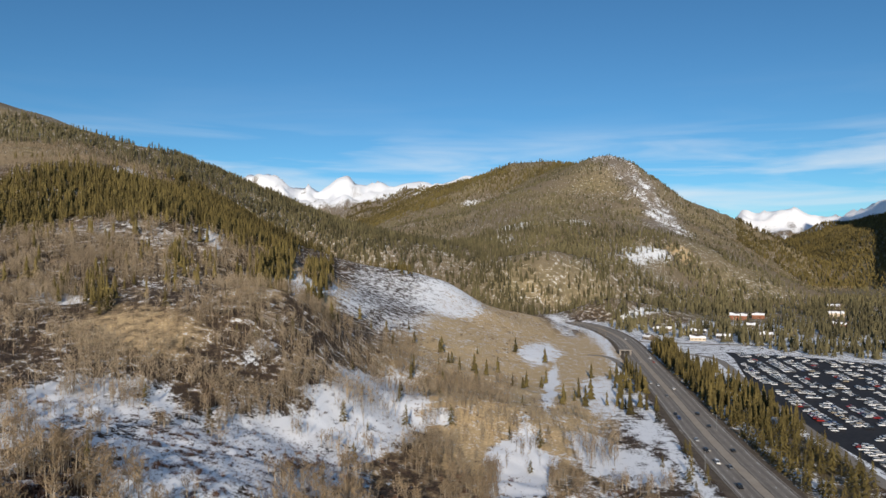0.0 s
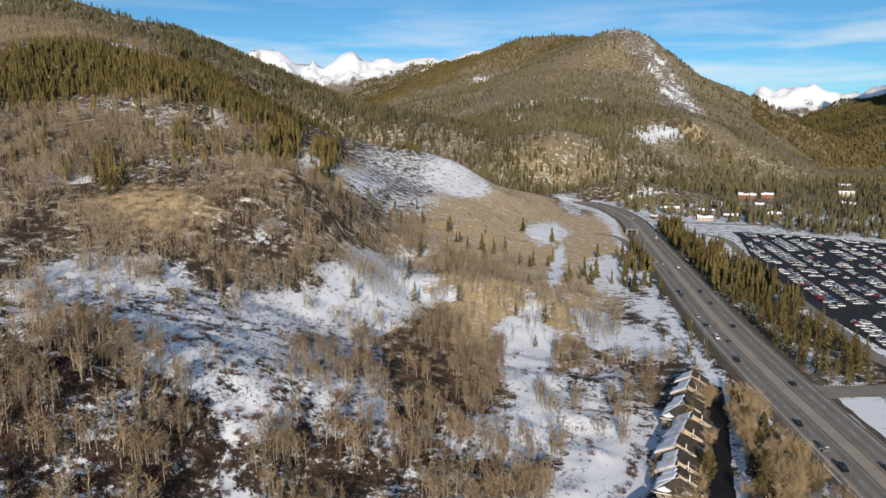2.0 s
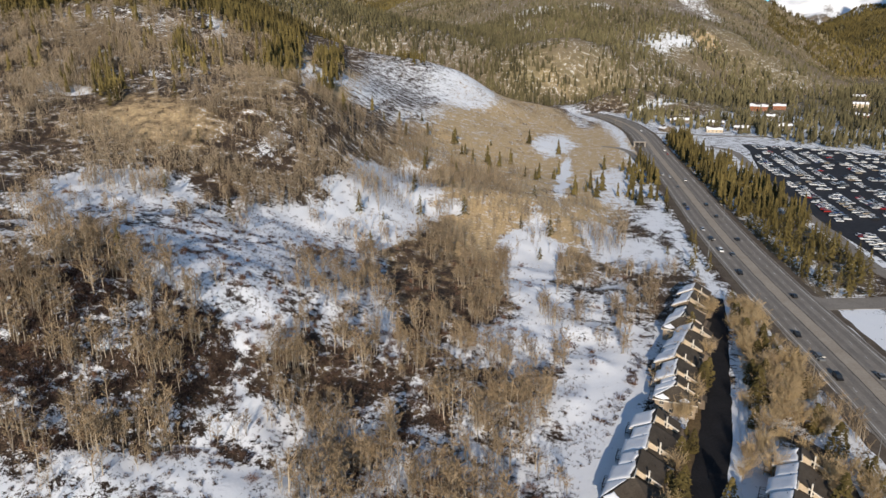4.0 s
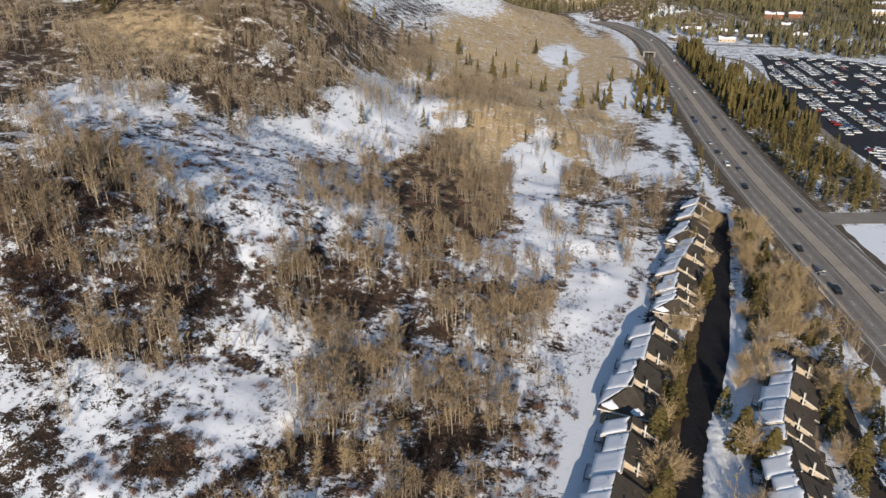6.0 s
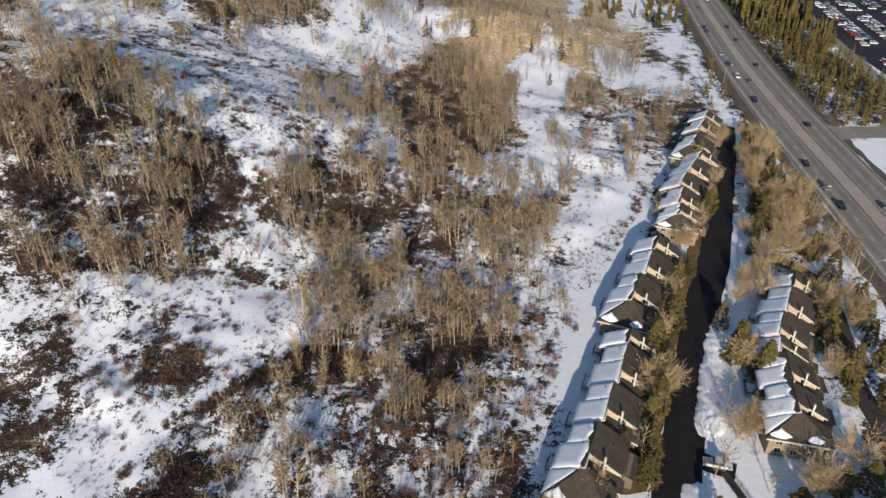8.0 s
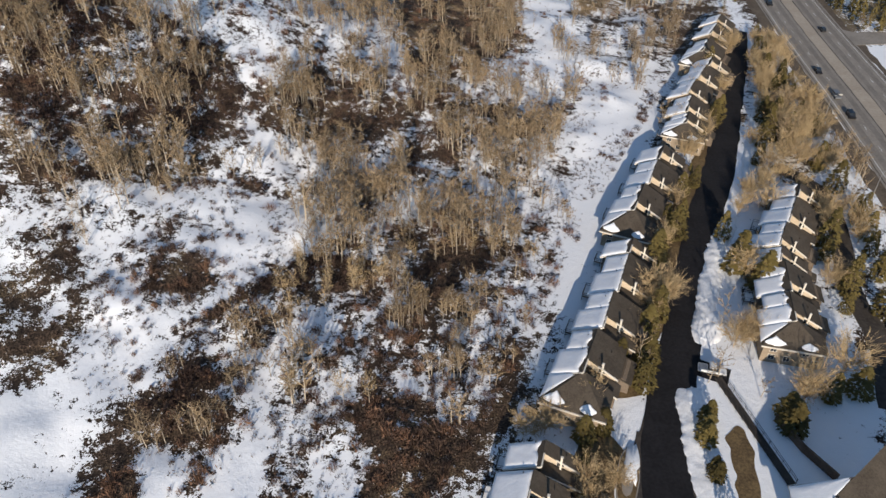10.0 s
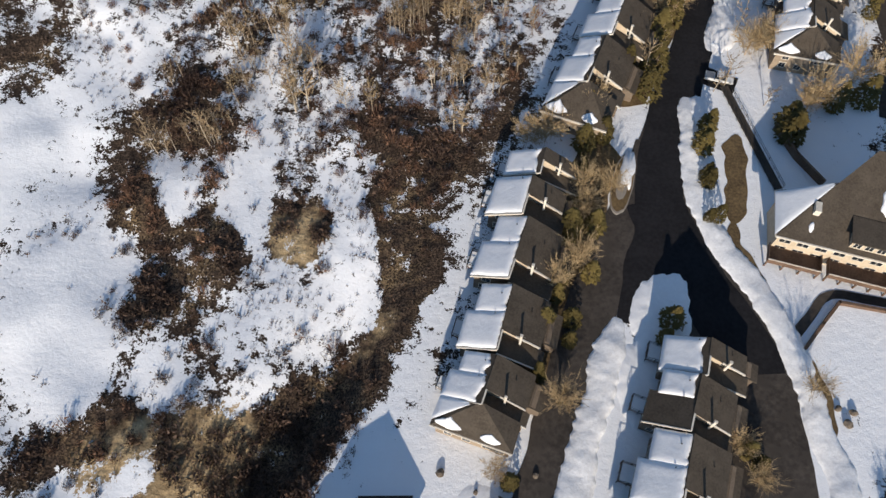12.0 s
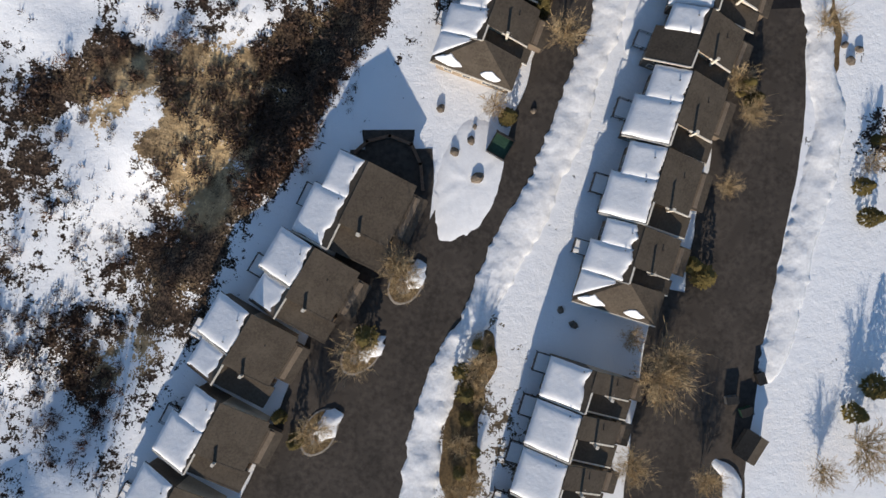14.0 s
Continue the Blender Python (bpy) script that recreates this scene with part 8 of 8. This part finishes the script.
# ---- vehicles, lamps and small things ----
def car_parts(long, wide, high, kind="car"):
    """Corners and faces of a car body and of its band of windows, nose towards +y."""
    body = bmesh.new()
    l, w = long / 2, wide / 2
    if kind == "pickup":
        outline = [(-l, 0.45), (l, 0.45), (l, 0.95), (l - 1.3, 1.08), (-l, 1.08)]
        cab = [(l - 1.45, 1.08), (l - 2.1, high), (l - 3.5, high), (l - 3.75, 1.08)]
    elif kind == "van":
        outline = [(-l, 0.35), (l, 0.35), (l, 0.95), (l - 0.8, 1.15), (-l, 1.15)]
        cab = [(l - 0.75, 1.15), (l - 1.6, high), (-l + 0.15, high), (-l + 0.02, 1.15)]
    else:
        outline = [(-l, 0.35), (l, 0.35), (l, 0.72), (l - 1.1, 0.95), (-l + 0.1, 0.98)]
        cab = [(l - 1.15, 0.95), (l - 1.95, high), (-l + 0.9, high), (-l + 0.15, 0.98)]
    def draw(bm, profile, half):
        a = [bm.verts.new((-half, y, z)) for y, z in profile]
        b = [bm.verts.new((half, y, z)) for y, z in profile]
        n = len(profile)
        faces = [bm.faces.new(a), bm.faces.new(b[::-1])]
        for i in range(n):
            faces.append(bm.faces.new((a[i], a[(i + 1) % n], b[(i + 1) % n], b[i])))
        return faces
    f = draw(body, outline, w)
    bmesh.ops.bevel(body, geom=list({e for q in f for e in q.edges}), offset=0.07, segments=1, affect="EDGES")
    glass = bmesh.new()
    draw(glass, cab, w - 0.13)
    y0, y1 = cab[2][0] - 0.02, cab[1][0] + 0.02
    roof = block(-w + 0.12, w - 0.12, y0, y1, high - 0.05, high + 0.05, bevel=0.03)
    return body, glass, roof


def vehicle(paint, kind="car", wheels=False):
    name, material = CAR_PAINTS[paint]
    long, wide, high = {"car": (4.6, 1.85, 1.55), "van": (4.8, 1.95, 1.8), "pickup": (5.6, 2.0, 1.85)}[kind]
    word = {"car": "car", "van": "sport utility car", "pickup": "pickup truck"}[kind]
    ob = empty({"car": "car", "van": "suv", "pickup": "pickup_truck"}[kind], Matrix(), f"{name} {word} parked on dark asphalt", "car")
    body, glass, roof = car_parts(long, wide, high, kind)
    part("body", body, material, ob)
    part("glazing", glass, GLASS, ob, "dark glass")
    part("roof", roof, material, ob)
    if wheels:
        for sx in (-1, 1):
            for y in (-long / 2 + 0.95, long / 2 - 0.95):
                x = sx * (wide / 2 - 0.1)
                part("wheel", tube(bmesh.new(), (x - 0.12, y, 0.33), (x + 0.12, y, 0.33), 0.34, sides=12), TYRE, ob)
        if kind == "pickup":
            part("bed", block(-0.85, 0.85, -long / 2 + 0.12, long / 2 - 3.9, 0.95, 1.10), GREY_METAL, ob, "grey open load bed")
    return ob


truck = vehicle(0, "pickup", True)
truck.matrix_world = pose(51.8, 101.4, 0.12, 0, 0, -104)
tagged(truck, "white pickup truck parked on the street beside a snowbank")

# traffic on the highway
ROAD_CARS = [(132.2, 251.4, 3, "car"), (127.2, 230.8, 2, "van"), (155.1, 383.5, 3, "car"), (154.1, 456.9, 5, "van"), (175, 567.3, 1, "car"), (139.2, 217.1, 2, "car"), (137.1, 324.8, 3, "van"), (137.1, 362, 0, "van"),
             (127.2, 216.1, 3, "van"), (146.1, 293.5, 3, "car"), (145.1, 354.2, 2, "car"), (147.1, 405, 1, "car"), (205, 706.1, 0, "van"), (171.1, 526.3, 2, "car"), (167.1, 468.6, 3, "van"), (164.1, 436.3, 3, "car"),
             (178.1, 553.7, 0, "car"), (202, 683.7, 4, "car"), (141.1, 383.5, 3, "van"), (148.1, 468.6, 3, "car"), (168, 577.1, 1, "van"), (222, 859.6, 0, "car")]
road_first = {}
for x, y, paint, kind in ROAD_CARS:
    a = [p for p in HIGHWAY_LINE if p[1] <= y][-1]
    b = [p for p in HIGHWAY_LINE if p[1] > y][0]
    mid = a[0] + (b[0] - a[0]) * (y - a[1]) / (b[1] - a[1])
    head = math.degrees(math.atan2(b[0] - a[0], b[1] - a[1]))
    off = min((-9.6, -5.2, 4.9, 9.4), key=lambda v: abs(v - (x - mid)))
    m = pose(mid + off, y, 0.2, 0, 0, -head + (180 if off < 0 else 0))
    key = (paint, kind)
    if key not in road_first:
        road_first[key] = vehicle(paint, kind, True)
        road_first[key].matrix_world = m
        tagged(road_first[key], road_first[key]["label"].replace("parked on dark asphalt", "driving on the grey highway"), group="traffic on the highway")
    else:
        copy_thing(road_first[key], m)

# rows of parked cars: the near rows one by one, the far ones joined
lot_first = {}
lot_rnd = random.Random(11)
far_verts, far_faces = {}, {}
slots = []
u = Vector((0.174, 0.985, 0))
s = Vector((0.985, -0.174, 0))
for row in range(-4, 44):
    base = Vector((205, 250, 0)) + s * (row // 2 * 17.0 + (row % 2) * 5.4)
    for k in range(0, 230):
        p = base + u * (k * 2.75)
        if k % 58 > 53 or lot_rnd.random() > 0.43 + 0.6 * noise.noise((p.x * 0.03, p.y * 0.03, 1)) + 0.25 * noise.noise((row * 1.7, k * 0.06, 4)):
            continue
        if inside_lot(np.array(p.x), np.array(p.y), -0.03) and p.x < 0.64 * p.y + 6:
            slots.append((p.x + lot_rnd.uniform(-0.6, 0.6), p.y + lot_rnd.uniform(-0.2, 0.2), lot_rnd.choices(range(7), (54, 17, 8, 9, 4, 3, 5))[0],
                          lot_rnd.choices(("car", "van", "pickup"), (45, 42, 13))[0], (90 if lot_rnd.random() < 0.5 else -90) - 10 + lot_rnd.uniform(-2, 2)))
slots.sort(key=lambda q: q[0] ** 2 + q[1] ** 2)
for i, (x, y, paint, kind, turn) in enumerate(slots):
    m = pose(x, y, 0.16, 0, 0, turn)
    key = (paint, kind)
    if i < 290:
        if key not in lot_first:
            lot_first[key] = vehicle(paint, kind)
            lot_first[key].matrix_world = m
            tagged(lot_first[key], group="cars in the car park")
        else:
            copy_thing(lot_first[key], m)
    else:
        far_verts.setdefault(key, []).append(m)
for (paint, kind), poses in far_verts.items():
    long, wide, high = {"car": (4.6, 1.85, 1.55), "van": (4.8, 1.95, 1.8), "pickup": (5.6, 2.0, 1.85)}[kind]
    pieces = car_parts(long, wide, high, kind)
    for which, material in ((0, CAR_PAINTS[paint][1]), (1, GLASS), (2, CAR_PAINTS[paint][1])):
        bm = pieces[which]
        bmesh.ops.triangulate(bm, faces=bm.faces)
        bm.verts.index_update()
        v = np.array([tuple(q.co) for q in bm.verts])
        f = np.array([[q.index for q in t.verts] for t in bm.faces])
        bm.free()
        store = far_faces.setdefault(material.name, (material, [], [], [0]))
        for m in poses:
            mm = np.array(m)
            store[1].append(v @ mm[:3, :3].T + mm[:3, 3])
            store[2].append(f + store[3][0])
            store[3][0] += len(v)
for key, (material, vs, fs, _) in far_faces.items():
    me = grid_mesh("distant_cars", np.concatenate(vs), np.concatenate(fs))
    me.materials.append(material)
    tagged(new("distant_cars", me), "far rows of parked cars in the car park", "cars", kind="stuff")


def street_lamp():
    h = empty("street_lamp", Matrix(), "tall grey highway lamp with a white head", "lamp", "lamps along the highway")
    part("pole", tube(bmesh.new(), (0, 0, 0), (0, 0, 9.5), 0.13, 0.07), GREY_METAL, h)
    part("arm", tube(bmesh.new(), (0, 0, 9.4), (2.2, 0, 9.9), 0.06, 0.05), GREY_METAL, h)
    part("head", block(1.8, 2.9, -0.25, 0.25, 9.8, 10.05, bevel=0.05), TRIM, h, "pale lamp head")
    return h


first_lamp = street_lamp()
for i, (x, y, t) in enumerate(((130.1, 351.2, 0), (163.1, 321.9, 180), (117.2, 212.2, 0), (112.3, 166.1, 0), (166.1, 429.5, 180), (172, 625, 0), (196.1, 546.8, 180), (186, 724.7, 0))):
    m = pose(x, y, 0, 0, 0, t)
    if i:
        copy_thing(first_lamp, m)
    else:
        first_lamp.matrix_world = m


def dumpster():
    h = empty("dumpster", pose(7.7, 16.1, 0, 0, 0, -28), "open dark green dumpster standing in the snow by the street", "dumpster")
    bm = bmesh.new()
    for x0, x1, y0, y1 in ((-1.6, 1.6, -1.7, -1.55), (-1.6, 1.6, 1.55, 1.7), (-1.6, -1.45, -1.55, 1.55), (1.45, 1.6, -1.55, 1.55)):
        block(x0, x1, y0, y1, 0.05, 1.7, bm)
    part("body", bm, DARK_METAL, h, "dark steel sides")
    part("lining", block(-1.45, 1.45, -1.55, 1.55, 0.9, 1.15), BIN_GREEN, h, "green load inside")
    part("lip", block(-1.75, 1.75, 1.7, 1.85, 1.45, 1.75), DARK_METAL, h)
    return h


dumpster()


def island(x, y, long, wide, turn):
    """A raised kerbed bed with matted grass and a cap of old snow."""
    h = empty("planting_island", pose(x, y, 0.08, 0, 0, turn), "kerbed planting island with brown grass and old snow", "planter", "islands in the yard")
    def oval(scale, z, height, bumps):
        bm = bmesh.new()
        top = []
        for k in range(20):
            a = 2 * math.pi * k / 20
            r = scale * (1 + bumps * noise.noise((math.cos(a) * 2, math.sin(a) * 2, x)))
            top.append((long / 2 * r * math.cos(a), wide / 2 * r * math.sin(a), z))
        low = [bm.verts.new((p[0] * 1.04, p[1] * 1.04, z - height)) for p in top]
        up = [bm.verts.new(p) for p in top]
        mid = bm.verts.new((0, 0, z + height * 0.6))
        for k in range(20):
            n = (k + 1) % 20
            bm.faces.new((low[k], low[n], up[n], up[k]))
            bm.faces.new((up[k], up[n], mid))
        return bm
    part("kerb", oval(1.0, 0.14, 0.2, 0.06), HIGHWAY_TOP, h, "grey concrete kerb")
    part("bed", oval(0.92, 0.17, 0.1, 0.06), BROWN_GRASS, h, "matted brown grass")
    bm = oval(0.62, 0.3, 0.18, 0.5)
    bm.transform(Matrix.Translation((long * 0.22, -wide * 0.12, 0.06)))
    part("snow_patch", bm, SNOW_HEAP, h, "heap of old snow", True)
    return h


for x, y, long, wide, turn in ((-6.0, -5.4, 7.5, 5, 60), (-12.6, -16.6, 8, 5, 50), (-18.7, -29.2, 8, 5, 60), (30.2, 75.3, 14, 4, 76)):
    island(x, y, long, wide, turn)


def boulder(x, y, size, seed):
    bm = bmesh.new()
    bmesh.ops.create_icosphere(bm, subdivisions=2, radius=1)
    for v in bm.verts:
        k = 1 + 0.35 * noise.noise(v.co * 1.3 + Vector((seed, 0, 0)))
        v.co = Vector((v.co.x * size * 0.6 * k, v.co.y * size * 0.5 * k, v.co.z * size * 0.38 * k + size * 0.2))
    me = bpy.data.meshes.new("boulder")
    bm.to_mesh(me)
    bm.free()
    me.materials.append(ROCK)
    ob = tagged(new("boulder", me), "brown landscape boulder sticking out of the snow", "boulder", "boulders in the snow")
    ob.matrix_world = pose(x, y, 0.12, 0, 0, seed * 50)


for k, (x, y, size) in enumerate(((-1.7, 21.7, 1.5), (3.2, 16.9, 1.5), (0.7, 15.1, 1.7), (4.4, 11.2, 2.2), (3.7, 19.1, 0.9), (61.4, 31.4, 1.6), (62.7, 33.2, 1.4), (60.4, 33.8, 1.2), (18, -8.8, 1.3), (20.1, -11, 1.5), (15.4, -16.8, 1.9), (12.7, 21.9, 1.1))):
    boulder(x, y, size * 0.8, k + 1)


def shed(x, y, turn):
    h = empty("shed", pose(x, y, 0, 0, 0, turn), "small brown-roofed shed by the end of the lane", "shed")
    part("wall", prism([(-1.5, -0.2), (1.5, -0.2), (1.5, 2.1), (0, 3.0), (-1.5, 2.1)], -1.9, 1.9), SIDING, h)
    for s in (-1, 1):
        part("roof", slab([(s * 1.9, -2.2, 1.95), (0, -2.2, 3.12), (0, 2.2, 3.12), (s * 1.9, 2.2, 1.95)], 0.14), SHINGLE, h)
    part("door", block(-0.5, 0.5, -1.97, -1.9, 0, 1.95), DECK_WOOD, h)
    return h


shed(47.5, -28.5, -30)


def bin_box(x, y, turn, material, label):
    h = empty("waste_bin", pose(x, y, 0.08, 0, 0, turn), label, "bin", "bins at the end of the lane")
    part("body", block(-0.9, 0.9, -0.6, 0.6, 0.1, 1.3, bevel=0.05), material, h)
    part("lid", block(-0.95, 0.95, -0.65, 0.65, 1.3, 1.42, bevel=0.03), DARK_METAL, h, "dark lid")
    return h


bin_box(47, -23.3, 20, BIN_GREEN, "green waste container standing in slush")
bin_box(49, -18.1, -70, DARK_METAL, "dark waste container standing in slush")
bin_box(44.7, -21.6, 10, GREY_METAL, "grey waste container standing in slush")
